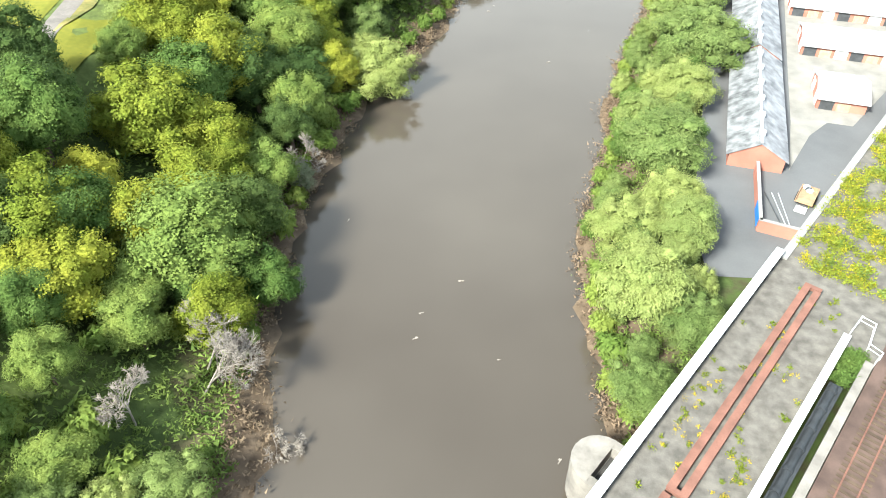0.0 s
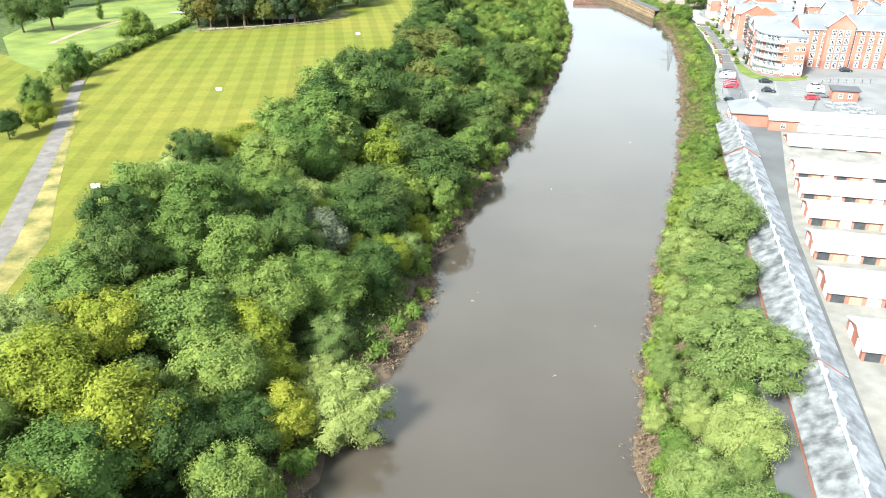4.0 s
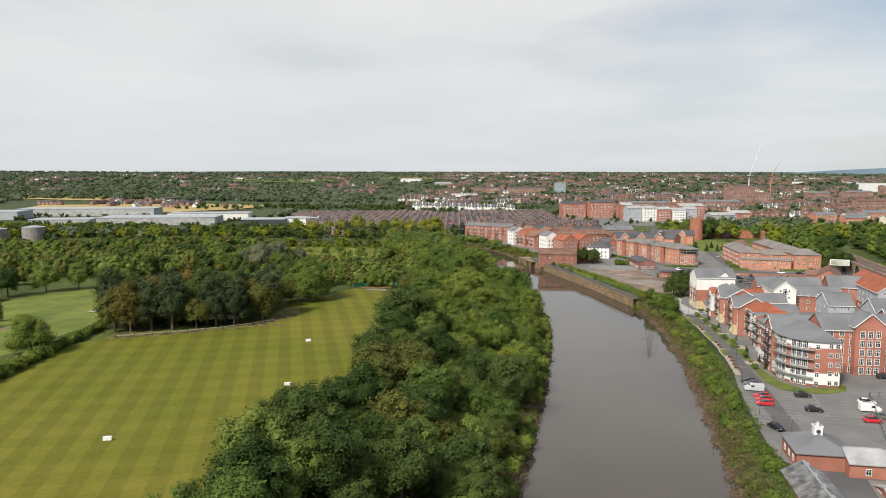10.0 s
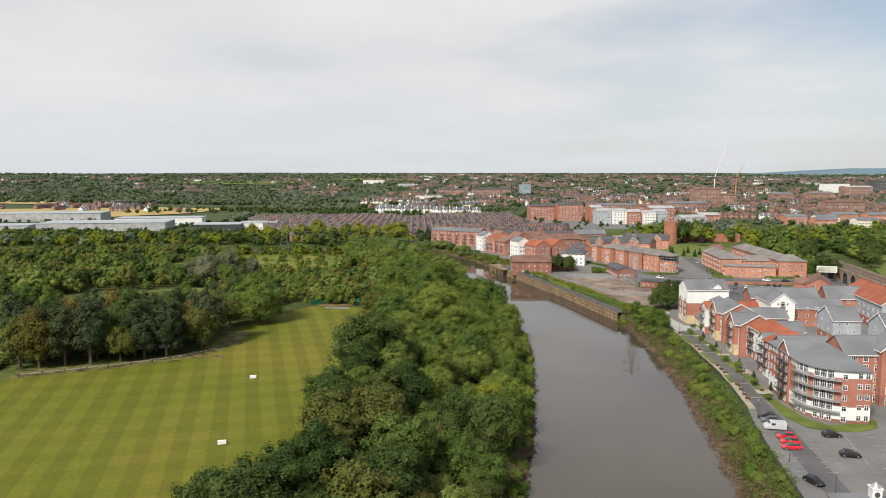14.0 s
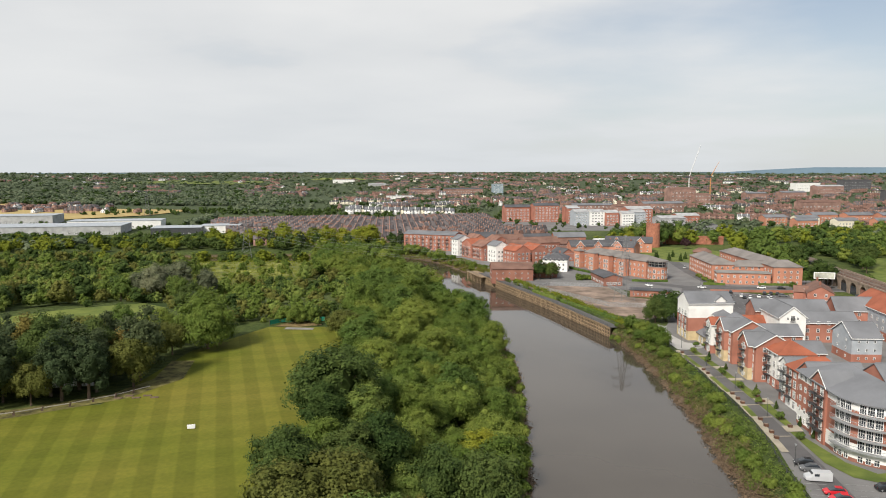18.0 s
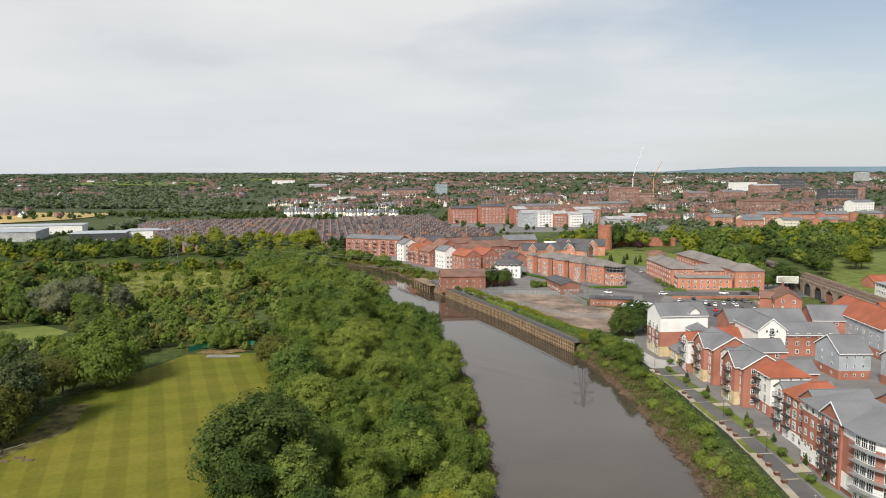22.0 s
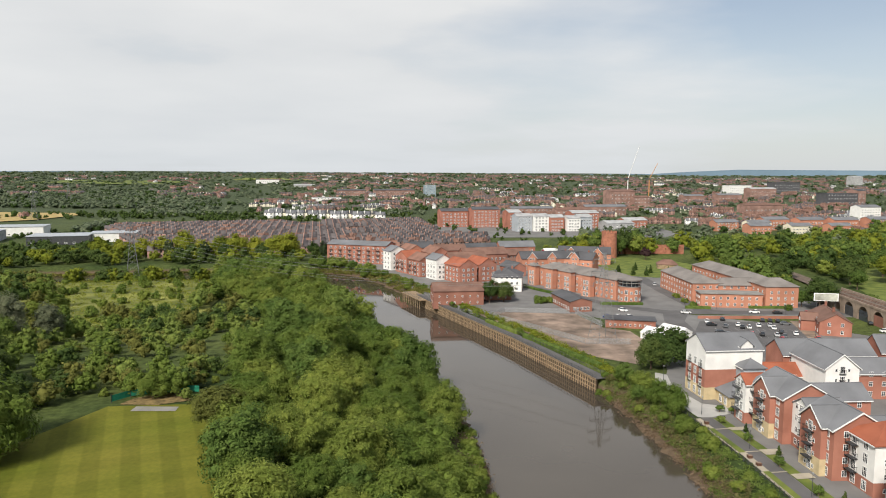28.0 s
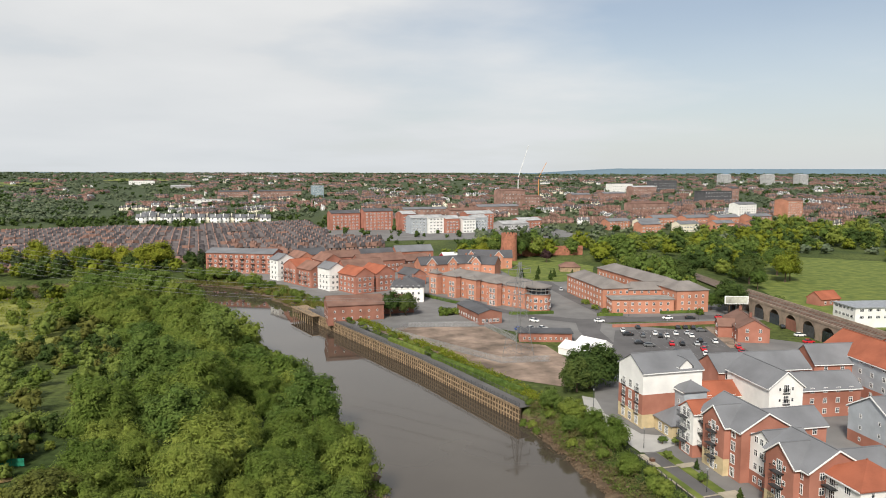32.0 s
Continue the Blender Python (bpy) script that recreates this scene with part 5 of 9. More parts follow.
# south wing behind the car park
building("apartment_block", 121.5, 327.5, -3, 29, 11, 13.2, [(2.6, M_BRICK_D), (13.2, M_BRICK)], M_SLATE, "five-storey red brick wing with white windows above the car park", "apartments", "x", 3.6, 0, 4.2,
         wins=[("s", 9, range(5), W_TALL, None)], group=APT)
building("apartment_block", 119.5, 323.5, -3, 8.5, 7, 14.6, [(2.6, M_BRICK_D), (14.6, M_BRICK)], M_SLATE, "red brick gable bay with white windows facing the car park", "apartments", "y", 3.6, 0, 4.2,
         wins=[("s", 3, range(5), W_TALL, None)], verges=(-1,), group=APT)
building("apartment_block", 142, 329.5, -3, 16, 12, 13.4, [(13.4, M_RENDER)], M_SLATE, "white rendered stair block joined to a brick wing", "apartments", "y", 3.6, 0, 4.2, wins=[("s", 4, range(5), W_TALL, None)], group=APT)
# the row along the promenade
GLZ = [("w", 2, range(4), W_TALL, B_STD)]


def gabled_block(x, y, w, d, label):
    """Brick block: ridge along the river, a stone-based river gable with balconies, a south gable."""
    building("apartment_block", x, y, -5, w, d, 10.5, [(2.7, M_BRICK), (10.5, M_BRICK)], M_SLATE, label, "apartments", "y", 3.3, 0, 4.2,
             wins=[("s", 3, range(4), W_STD, None), ("w", 4, range(4), W_TALL, B_STD), ("e", 4, range(4), W_STD, None), ("n", 2, range(4), W_STD, None)], verges=(-1,), group=APT)
    building("apartment_block", x - w / 2 + 1.7, y + 0.4, -5, 6.0, 7.6, 10.5, [(3.6, M_STONE), (10.5, M_BRICK)], M_SLATE, "stone-based brick river gable with white barge boards and balconies", "apartments", "x", 3.0, 0, 4.2,
             wins=[("w", 1, range(4), W_TALL, B_STD), ("w", 2, range(4), W_SMALL, None, -2.8, 2.8)], verges=(-1,), group=APT)


gabled_block(108.0, 396.5, 11.5, 15.0, "red brick apartments with slate cross gables and grey balconies")
gabled_block(105.6, 375.6, 11.0, 12.0, "red brick apartments with a white-edged slate south gable")
building("apartment_block", 120.2, 398.4, -5, 13.5, 9.0, 8.2, [(8.2, M_BRICK)], M_SLATE, "low brick rear wing with a plain slate roof", "apartments", "x", 2.6, 0, 4.2, wins=[("s", 3, range(3), W_STD, None), ("e", 2, range(3), W_STD, None)], group=APT)
building("apartment_block", 116.6, 376.5, -5, 11, 8.5, 8.0, [(8.0, M_BRICK)], M_SLATE, "short brick rear wing with a slate roof", "apartments", "x", 2.4, 0, 4.2, wins=[("s", 3, range(3), W_STD, None)], group=APT)
building("apartment_block", 107.6, 385.5, -5, 8.6, 7.0, 9.8, [(3.0, M_BRICK), (9.8, M_RENDER)], M_SLATE, "recessed white rendered link with small windows", "apartments", "x", 2.0, 0, 4.2, wins=[("w", 3, range(4), W_STD, None), ("e", 2, range(3), W_STD, None)], group=APT)
building("apartment_block", 105.0, 405.6, -5, 8.4, 5.4, 10.0, [(2.8, M_BRICK), (10.0, M_RENDER)], M_TILE, "narrow white end bay with balconies and red tiled roof", "apartments", "x", 1.8, 0, 4.2, wins=GLZ + [("n", 2, range(4), W_STD, None)], group=APT)
building("apartment_block", 107.6, 366.2, -5, 10.0, 9.0, 10.4, [(2.9, M_BRICK), (10.4, M_RENDER)], M_TILE, "white rendered block with brick base and red hipped roof", "apartments", "y", 2.9, 4.4, 4.2,
         wins=[("w", 2, range(4), W_TALL, B_STD), ("s", 3, range(4), W_SMALL, None), ("n", 2, range(4), W_STD, None), ("e", 3, range(4), W_STD, None)], group=APT)
building("apartment_block", 104.6, 352.2, -5, 12.0, 4.6, 10.4, [(2.6, M_BRICK), (10.4, M_RENDER)], M_SLATE, "white rendered bay with balconies under a slate roof", "apartments", "x", 1.6, 0, 4.2, wins=[("w", 1, range(4), W_TALL, B_STD), ("n", 4, range(4), W_SMALL, None)], group=APT)
building("apartment_block", 103.6, 346.2, -5, 11.6, 7.4, 10.8, [(2.6, M_RENDER), (10.8, M_BRICK)], M_TILE, "brick block with white bays, balconies and red hipped roof", "apartments", "x", 2.8, 3.6, 4.2, wins=[("w", 2, range(4), W_TALL, B_STD), ("e", 2, range(4), W_STD, None)], group=APT)
building("apartment_block", 103.4, 338.8, -5.5, 13.0, 7.6, 11.6, [(2.8, M_RENDER), (11.6, M_BRICK)], M_SLATE, "red brick apartments with white base and tall river windows", "apartments", "x", 2.6, 0, 4.2, wins=[("w", 2, range(4), W_TALL, B_JULIET), ("w", 1, range(4), W_STD, None, -3.2, -2.8)], group=APT)
# the tall white block at the north end
building("apartment_block", 108.4, 427.6, -2, 16.2, 11.5, 13.6, [(3.3, M_STONE), (8.2, M_BRICK), (13.6, M_RENDER)], M_SLATE, "tall white, brick and buff stone block with a grey slate roof", "apartments", "x", 3.2, 0, 4.3,
         wins=[("w", 3, range(4), W_TALL, B_JULIET)], group=APT)
building("stair_tower", 111.8, 419.9, -3, 6.0, 4.6, 9.6, [(9.6, M_BLUE)], M_SLATE, "grey clad stair tower with a small pyramid roof", "apartments", "y", 1.8, 2.2, 4.3, wins=[("s", 1, range(1, 3), W_STD, None), ("w", 1, range(1, 3), W_SMALL, None)], group=APT)
building("entrance_pavilion", 107.6, 417.4, -4, 9.0, 7.5, 3.4, [(3.4, M_STONE)], M_SLATE, "single-storey buff stone entrance with large windows", "pavilion", "x", 3.0, 3.2, 4.3, wins=[("w", 2, range(1), W_TALL, None), ("s", 3, range(1), W_TALL, None)])
building("dormer_gable", 111.8, 423.6, -2, 3.4, 3.6, 14.6, M_RENDER, M_SLATE, "small white dormer gable on the tall block", "apartments", "y", 1.5, 0, 4.3, wins=(), group=APT)
# cream gabled block and the court behind
building("apartment_block", 135.0, 422.0, -7, 9.0, 18, 9.8, M_RENDER, M_SLATE, "white rendered block with a steep gable and small balconies", "apartments", "y", 3.6, 0, 4.3, wins=[("s", 1, range(1, 4), W_TALL, B_JULIET), ("s", 2, range(1, 4), W_SMALL, None, -3.4, 3.4)], verges=(-1,), group=APT)
building("apartment_block", 144.5, 437.0, -8, 27, 11, 8.4, M_BRICK, M_SLATE, "long brick block with a broad slate roof", "apartments", "x", 3.4, 0, 4.3, wins=[("s", 8, range(3), W_STD, None)], group=APT)
building("apartment_block", 124.5, 430, -8, 15, 8, 4.6, M_CREAM, M_TILE, "low cream block under a red tiled roof", "apartments", "x", 2.6, 0, 4.3, wins=[("s", 4, range(2), W_STD, None)], group=APT)
building("apartment_block", 149.5, 420.8, -8, 20, 9.5, 7.2, M_BRICK, M_SLATE, "three-storey red brick block with small white windows", "apartments", "x", 3.0, 0, 4.3, wins=[("s", 5, range(3), W_STD, None)], group=APT)
building("apartment_block", 146.0, 395.5, -6, 9.5, 13, 8.0, [(2.6, M_BRICK), (8.0, M_BLUE)], M_SLATE, "blue-grey clad corner block with a brick base", "apartments", "x", 3.8, 0, 4.3, wins=[("w", 2, range(3), W_SMALL, None), ("s", 3, range(3), W_SMALL, None)], verges=(-1,), group=APT)
building("apartment_block", 158, 378, -6, 16, 13, 8.4, [(2.6, M_BRICK), (8.4, M_BLUE)], M_SLATE, "blue-grey clad block with a slate roof", "apartments", "x", 4.0, 0, 4.3, wins=[("s", 6, range(3), W_STD, None), ("w", 2, range(3), W_STD, None)], verges=(-1,), group=APT)
building("apartment_block", 152, 354, -6, 20, 13, 8.8, M_BRICK, M_SLATE, "red brick block with a white-edged slate gable", "apartments", "x", 4.2, 0, 4.3, wins=[("s", 6, range(3), W_STD, None), ("w", 2, range(3), W_STD, None)], verges=(-1,), group=APT)
building("apartment_block", 170.5, 436, -10, 17, 10, 8.4, M_BRICK, M_SLATE, "brick block with a plain slate roof", "apartments", "x", 4.2, 0, 4.3, wins=[("s", 3, range(3), W_STD, None)], group=APT)
building("apartment_block", 178, 424, -10, 13, 38, 10.2, [(3.0, M_BRICK), (10.2, M_BLUE)], M_TILE, "blue-grey clad block with a red tiled roof", "apartments", "y", 4.6, 0, 4.3, wins=[("w", 8, range(4), W_STD, None), ("s", 3, range(4), W_STD, None)], verges=(-1,), group=APT)
building("apartment_block", 197, 430, -10, 22, 13, 9.6, M_BLUE, M_TILE, "grey clad block with a red tiled roof", "apartments", "x", 4.4, 0, 4.3, wins=[("s", 5, range(3), W_STD, None)], group=APT)
building("apartment_block", 183, 392, -8, 24, 14, 9.6, M_BRICK, M_TILE, "brick block with a red tiled roof", "apartments", "x", 4.4, 0, 4.3, wins=[("s", 5, range(3), W_STD, None), ("w", 3, range(3), W_STD, None)], group=APT)
building("apartment_block", 178, 352, -6, 26, 14, 11, M_BRICK, M_SLATE, "red brick block with white windows and slate roof", "apartments", "x", 4.2, 0, 4.3, wins=[("s", 7, range(4), W_STD, None)], group=APT)
building("apartment_block", 168, 331, -3, 34, 12, 12.8, M_BRICK, M_SLATE, "five-storey brick wing above the car park", "apartments", "x", 3.6, 0, 4.3, wins=[("s", 10, range(4), W_TALL, None)], group=APT)

# ---- roads, yards and paths of the town bank ----
drape("pavement", [(86, 335), (80.5, 320), (76.6, 306), (72.8, 288), (69.2, 270), (66.5, 256), (70, 251), (112, 246), (200, 246), (222, 430), (214, 470), (190, 500), (150, 535), (128, 520), (108, 470), (104, 452), (93, 432), (92, 400), (90, 370)], M_ASPH, 0.05, 8.0, "grey asphalt courts between the apartment blocks", "pavement")
drape("pavement", [(60, 545), (105, 540), (130, 500), (150, 535), (235, 515), (250, 545), (215, 560), (210, 640), (160, 700), (150, 720), (20, 760), (0, 745), (28, 680), (44, 618), (47, 585), (44, 574), (50, 566)], M_ASPH, 0.07, 8.0, "grey streets and pavements of the old port", "pavement")
drape("road", [(136, 490), (144, 520), (152, 533), (175, 530), (206, 526), (245, 515), (247, 522), (208, 534), (176, 538), (168, 540), (172, 590), (180, 640), (173, 642), (165, 592), (159, 541), (148, 542), (132, 556), (112, 600), (96, 640), (90, 638), (106, 597), (127, 552), (142, 536), (136, 522), (129, 493)], M_ASPH_D, 0.11, 8.0, "street with worn asphalt between brick buildings", "road")
drape("parking_lot", [(150, 519), (187, 511), (177, 476), (160, 462), (144, 459), (128, 483), (138, 500)], M_ASPH_D, 0.10, 8.0, "asphalt public car park with painted bays", "car park")
drape("yard", [(62, 544), (76, 500), (88, 468), (98, 458), (112, 470), (114, 505), (106, 512), (104, 540), (74, 548)], mat("dusty_yard", (0.185, 0.140, 0.108), 0.95, 0.35, 9.0, 0.8, 0.05, tint=(0.27, 0.20, 0.155)), 0.10, 6.0, "bare earth yard behind a fence", "yard")
drape("promenade", [(73.5, 268), (80.5, 312), (85.5, 337), (87.6, 352), (90.6, 385), (91.6, 408), (94.8, 408), (94.0, 385), (91.0, 352), (89.0, 337), (85.4, 312), (78.5, 268)], M_ASPH_D, 0.12, 6.0, "dark asphalt riverside promenade", "path")
PW = [(318, 80.2), (337, 83.8), (352, 86.0), (385, 89.0), (408, 90.0)]


def prom(y, off):
    """A spot on the promenade, off metres in from the railing."""
    return (float(np.interp(y, [a for a, _ in PW], [b for _, b in PW])) + off, y)


for y0, y1 in ((318, 341), (349, 361), (376, 386), (401, 408)):
    drape("promenade_paving", [prom(y0, 0), prom(y1, 0), prom(y1, 1.75), prom(y0, 1.75)], M_PAVE, 0.20, 3.0, "pale paved bay along the railing", "path")
for y0, y1 in ((341, 349), (361, 376), (386, 401)):
    drape("promenade_lawn", [prom(y0, 0.25), prom(y1, 0.25), prom(y1, 1.75), prom(y0, 1.75)], M_LAWN, 0.20, 3.0, "narrow mown lawn along the railing", "lawn")
    drape("promenade_paving", [prom(y0, -0.3), prom(y1, -0.3), prom(y1, 0.25), prom(y0, 0.25)], M_PAVE, 0.20, 3.0, "pale paved edging along the railing", "path")
for y in (327, 340, 349.5, 361, 375, 386, 400):
    drape("cross_band", [prom(y, 1.75), prom(y + 0.5, 1.75), prom(y + 0.5, 5.3), prom(y, 5.3)], M_PAVE, 0.22, 2.0, "pale paved band across the promenade", "path")
for y0, y1 in ((330, 334), (350, 355), (371.5, 374), (384, 387), (399, 401)):
    drape("promenade_paving", [prom(y0, 5.3), prom(y1, 5.3), prom(y1, 9.5), prom(y0, 9.5)], M_PAVE, 0.23, 3.0, "pale paved way to the apartment doors", "path")
drape("lawn", [(89.3, 330), (91.2, 352), (94.2, 385), (95, 408), (97.5, 408), (96.6, 385), (94.2, 352), (91.0, 330)], M_LAWN, 0.14, 6.0, "narrow lawn in front of the apartments", "lawn")
drape("terrace_paving", [(91.6, 409), (95.0, 408.5), (103, 411), (103, 416), (98, 419), (97, 434), (101, 446), (98.5, 449), (93.6, 438), (91.8, 424)], mat("pale_concrete_paving", (0.40, 0.39, 0.37), 0.9, 0.1, 4.0, 6.0), 0.14, 5.0, "pale paving round the tall white block", "pavement")
drape("lawn", [(86.4, 312), (88.0, 304.6), (92, 301.5), (99, 301.2), (105, 304), (107.5, 309), (106, 311), (100, 306.5), (94, 306), (91, 312), (90, 330), (88.6, 330)], M_LAWN, 0.13, 4.0, "curved strip of lawn round the corner block", "lawn")
drape("park_lawn", [(165, 650), (185, 636), (206, 640), (235, 690), (225, 725), (195, 735), (172, 700)], M_LAWN, 0.12, 6.0, "park lawn below the old round tower", "lawn")
drape("playing_field", [(238, 500), (262, 480), (340, 470), (470, 620), (400, 690), (300, 640), (262, 560)], M_LAWN, 0.15, 14.0, "open green playing field", "field")
drape("meadow", [(-135, 560), (-112, 500), (-88, 500), (-52, 530), (-50, 590), (-60, 645), (-100, 668), (-150, 668)], mat("yellowed_meadow", (0.120, 0.145, 0.032), 0.95, 0.3, 12.0, 1.0, 0.06, tint=(0.20, 0.205, 0.050)), 0.10, 10.0, "rough yellow-green meadow", "meadow")

# ---- painted bays ----
LINE = bpy.data.meshes.new("bay_line")
bm = boxes((-0.045, -2.2, 0, 0.045, 2.2, 0.012))
bm.to_mesh(LINE)
bm.free()
LINE.materials.append(M_LINE)


def bays(parent, x, y, turn, n, step=2.6, z=None):
    for i in range(n):
        a = radians(turn)
        px, py = x + math.cos(a) * step * i, y + math.sin(a) * step * i
        put("bay_line", LINE, parent, px, py, (gz(px, py) if z is None else z) + 0.135, turn)


lot = bpy.data.objects["parking_lot"]
for x, y, t, n in ((152, 515, -12, 13), (149, 504, -12, 13), (146, 493, -12, 13), (144, 481, -12, 11), (146, 470, -12, 9)):
    bays(lot, x, y, t, n)
court = tagged(part("car_park_marking", boxes((-0.06, -9, 0, 0.06, 9, 0.012)), M_LINE), "white painted bay edge on the riverside car park", "marking", kind="structure")
court.matrix_basis = pose(92.0, 291, 4.33, 0, 0, -14)
for x, y, t, n in ((78.5, 302, -103, 12), (86.5, 301, -103, 10), (93.5, 296, -103, 9), (101, 300, -103, 10)):
    for i in range(n):
        a = radians(t)
        px, py = x + math.cos(a) * 2.6 * i - 92.0, y + math.sin(a) * 2.6 * i - 291
        q = Matrix.Rotation(radians(14), 4, "Z") @ Vector((px, py, 0))
        put("bay_line", LINE, court, q.x, q.y, 0.0, t + 14)

# ---- cars ----
PAINT = {}


def paint(name, c):
    if name not in PAINT:
        PAINT[name] = mat("car_paint_" + name, c, 0.3, 0.05, 2.0, 3.0, gloss=0.6)
    return PAINT[name]


M_TYRE = mat("tyre_rubber", (0.02, 0.02, 0.02), 0.9, 0.2)
M_RIM = mat("wheel_rim", (0.45, 0.45, 0.46), 0.4, 0.1, metal=0.7)
M_LAMP = mat("lamp_glass", (0.75, 0.75, 0.72), 0.2, 0.05, gloss=0.6)
M_TAIL = mat("tail_lamp", (0.45, 0.03, 0.02), 0.3, 0.1, gloss=0.6)


def lofted(sections):
    """A body from cross sections (x, half width low, half width high, z low, z high)."""
    bm = bmesh.new()
    rings = []
    for x, wl, wh, z0, z1 in sections:
        rings.append([bm.verts.new(p) for p in ((x, -wl, z0), (x, -wl, z0 + (z1 - z0) * 0.55), (x, -wh, z1), (x, wh, z1), (x, wl, z0 + (z1 - z0) * 0.55), (x, wl, z0))])
    for a, b in zip(rings, rings[1:]):
        for i in range(6):
            j = (i + 1) % 6
            bm.faces.new((a[i], b[i], b[j], a[j]))
    bm.faces.new(rings[0])
    bm.faces.new(rings[-1][::-1])
    bmesh.ops.recalc_face_normals(bm, faces=bm.faces[:])
    return bm


def mesh_of(name, bm, m):
    me = bpy.data.meshes.new(name)
    bm.to_mesh(me)
    bm.free()
    me.materials.append(m)
    return me


CAR_BODY = lofted([(-2.1, 0.70, 0.60, 0.42, 0.78), (-2.0, 0.84, 0.76, 0.26, 0.92), (-0.9, 0.88, 0.80, 0.22, 0.98), (0.9, 0.88, 0.80, 0.22, 0.96), (1.6, 0.86, 0.76, 0.24, 0.84), (2.1, 0.72, 0.60, 0.34, 0.66)])
CAR_CABIN = lofted([(-1.75, 0.70, 0.62, 0.90, 0.97), (-1.25, 0.72, 0.56, 0.92, 1.42), (0.1, 0.73, 0.57, 0.94, 1.47), (1.15, 0.72, 0.60, 0.90, 0.97)])
CAR_ROOF = boxes((-1.22, -0.52, 1.42, 0.10, 0.52, 1.49))
VAN_BODY = lofted([(-2.5, 0.92, 0.84, 0.30, 1.90), (-2.4, 0.95, 0.86, 0.26, 1.95), (0.9, 0.95, 0.86, 0.26, 1.95), (1.6, 0.95, 0.80, 0.26, 1.30), (2.3, 0.90, 0.78, 0.28, 1.05), (2.5, 0.80, 0.70, 0.36, 0.85)])
VAN_GLASS = boxes((0.95, -0.80, 1.28, 1.45, 0.80, 1.75), (0.0, -0.955, 1.15, 0.9, 0.955, 1.65))
WHEEL = bmesh.new()
tube(WHEEL, (0, -0.1, 0), (0, 0.1, 0), 0.32, None, 10)
RIM = bmesh.new()
tube(RIM, (0, -0.112, 0), (0, 0.112, 0), 0.19, None, 8)
TRIM = boxes((2.02, -0.66, 0.55, 2.13, -0.40, 0.70), (2.02, 0.40, 0.55, 2.13, 0.66, 0.70))
LIGHT1, LIGHT2 = boxes((2.0, -0.64, 0.56, 2.09, -0.40, 0.70)), boxes((-2.10, -0.66, 0.62, -2.0, -0.44, 0.80))
ME_CAB, ME_GLASS = mesh_of("cabin", CAR_CABIN, M_GLASS), mesh_of("glazing", VAN_GLASS, M_GLASS)
ME_TYRE, ME_RIM, ME_L1, ME_L2 = mesh_of("tyre", WHEEL, M_TYRE), mesh_of("rim", RIM, M_RIM), mesh_of("headlight", LIGHT1, M_LAMP), mesh_of("tail_light", LIGHT2, M_TAIL)
TRIM.free()
CARS = {}


def car(x, y, turn, colour, van=False, group="parked cars", detail=True):
    key = (colour, van, detail)
    m = pose(x, y, gz(x, y) + 0.12, 0, 0, turn)
    if key in CARS:
        return copy_thing(CARS[key], m)
    c = {"white": (0.78, 0.78, 0.77), "black": (0.015, 0.016, 0.018), "red": (0.55, 0.02, 0.03), "silver": (0.50, 0.51, 0.52), "grey": (0.12, 0.125, 0.13), "blue": (0.03, 0.07, 0.25)}[colour]
    ob = thing("van" if van else "car", m, f"{colour} parked {'panel van' if van else 'hatchback car'} on the asphalt", "van" if van else "car", group)
    p = paint(colour, c)
    part("body", (VAN_BODY if van else CAR_BODY).copy(), p, ob)
    if van:
        part("glazing", ME_GLASS, None, ob)
    else:
        part("cabin", ME_CAB, None, ob, "dark tinted glass cabin")
        part("roof", CAR_ROOF.copy(), p, ob)
    for wx in (-1.35, 1.35):
        for wy in (-0.78, 0.78):
            w = put("wheel", ME_TYRE, ob, wx * (1.15 if van else 1), wy, 0.32)
            if detail:
                part("rim", ME_RIM, None, w)
    if detail:
        for s in (0, 1.04):
            put("headlight", ME_L1, ob, 0.0, s, 0)
            put("tail_light", ME_L2, ob, 0.0, s + 0.04, 0)
    CARS[key] = ob
    return ob


for x, y, t, c, v in ((81.6, 311.4, 165, "black", 0), (81.2, 308.4, 168, "grey", 0), (80.0, 303.6, 168, "silver", 1), (79.8, 297.4, 168, "red", 0), (79.2, 294.4, 170, "red", 0), (78.0, 291.2, 172, "red", 0),
                      (90.8, 298.5, -4, "black", 0), (88.4, 286.8, -14, "black", 0), (73.7, 273.5, -70, "black", 0), (104.7, 293.1, -8, "white", 0), (103.8, 290.2, -8, "grey", 0), (102.5, 287.4, -8, "white", 1), (102.2, 282.0, -8, "grey", 0), (98.8, 279.2, -8, "red", 0), (122.2, 316.8, -10, "black", 0)):
    car(x, y, t, c, bool(v))
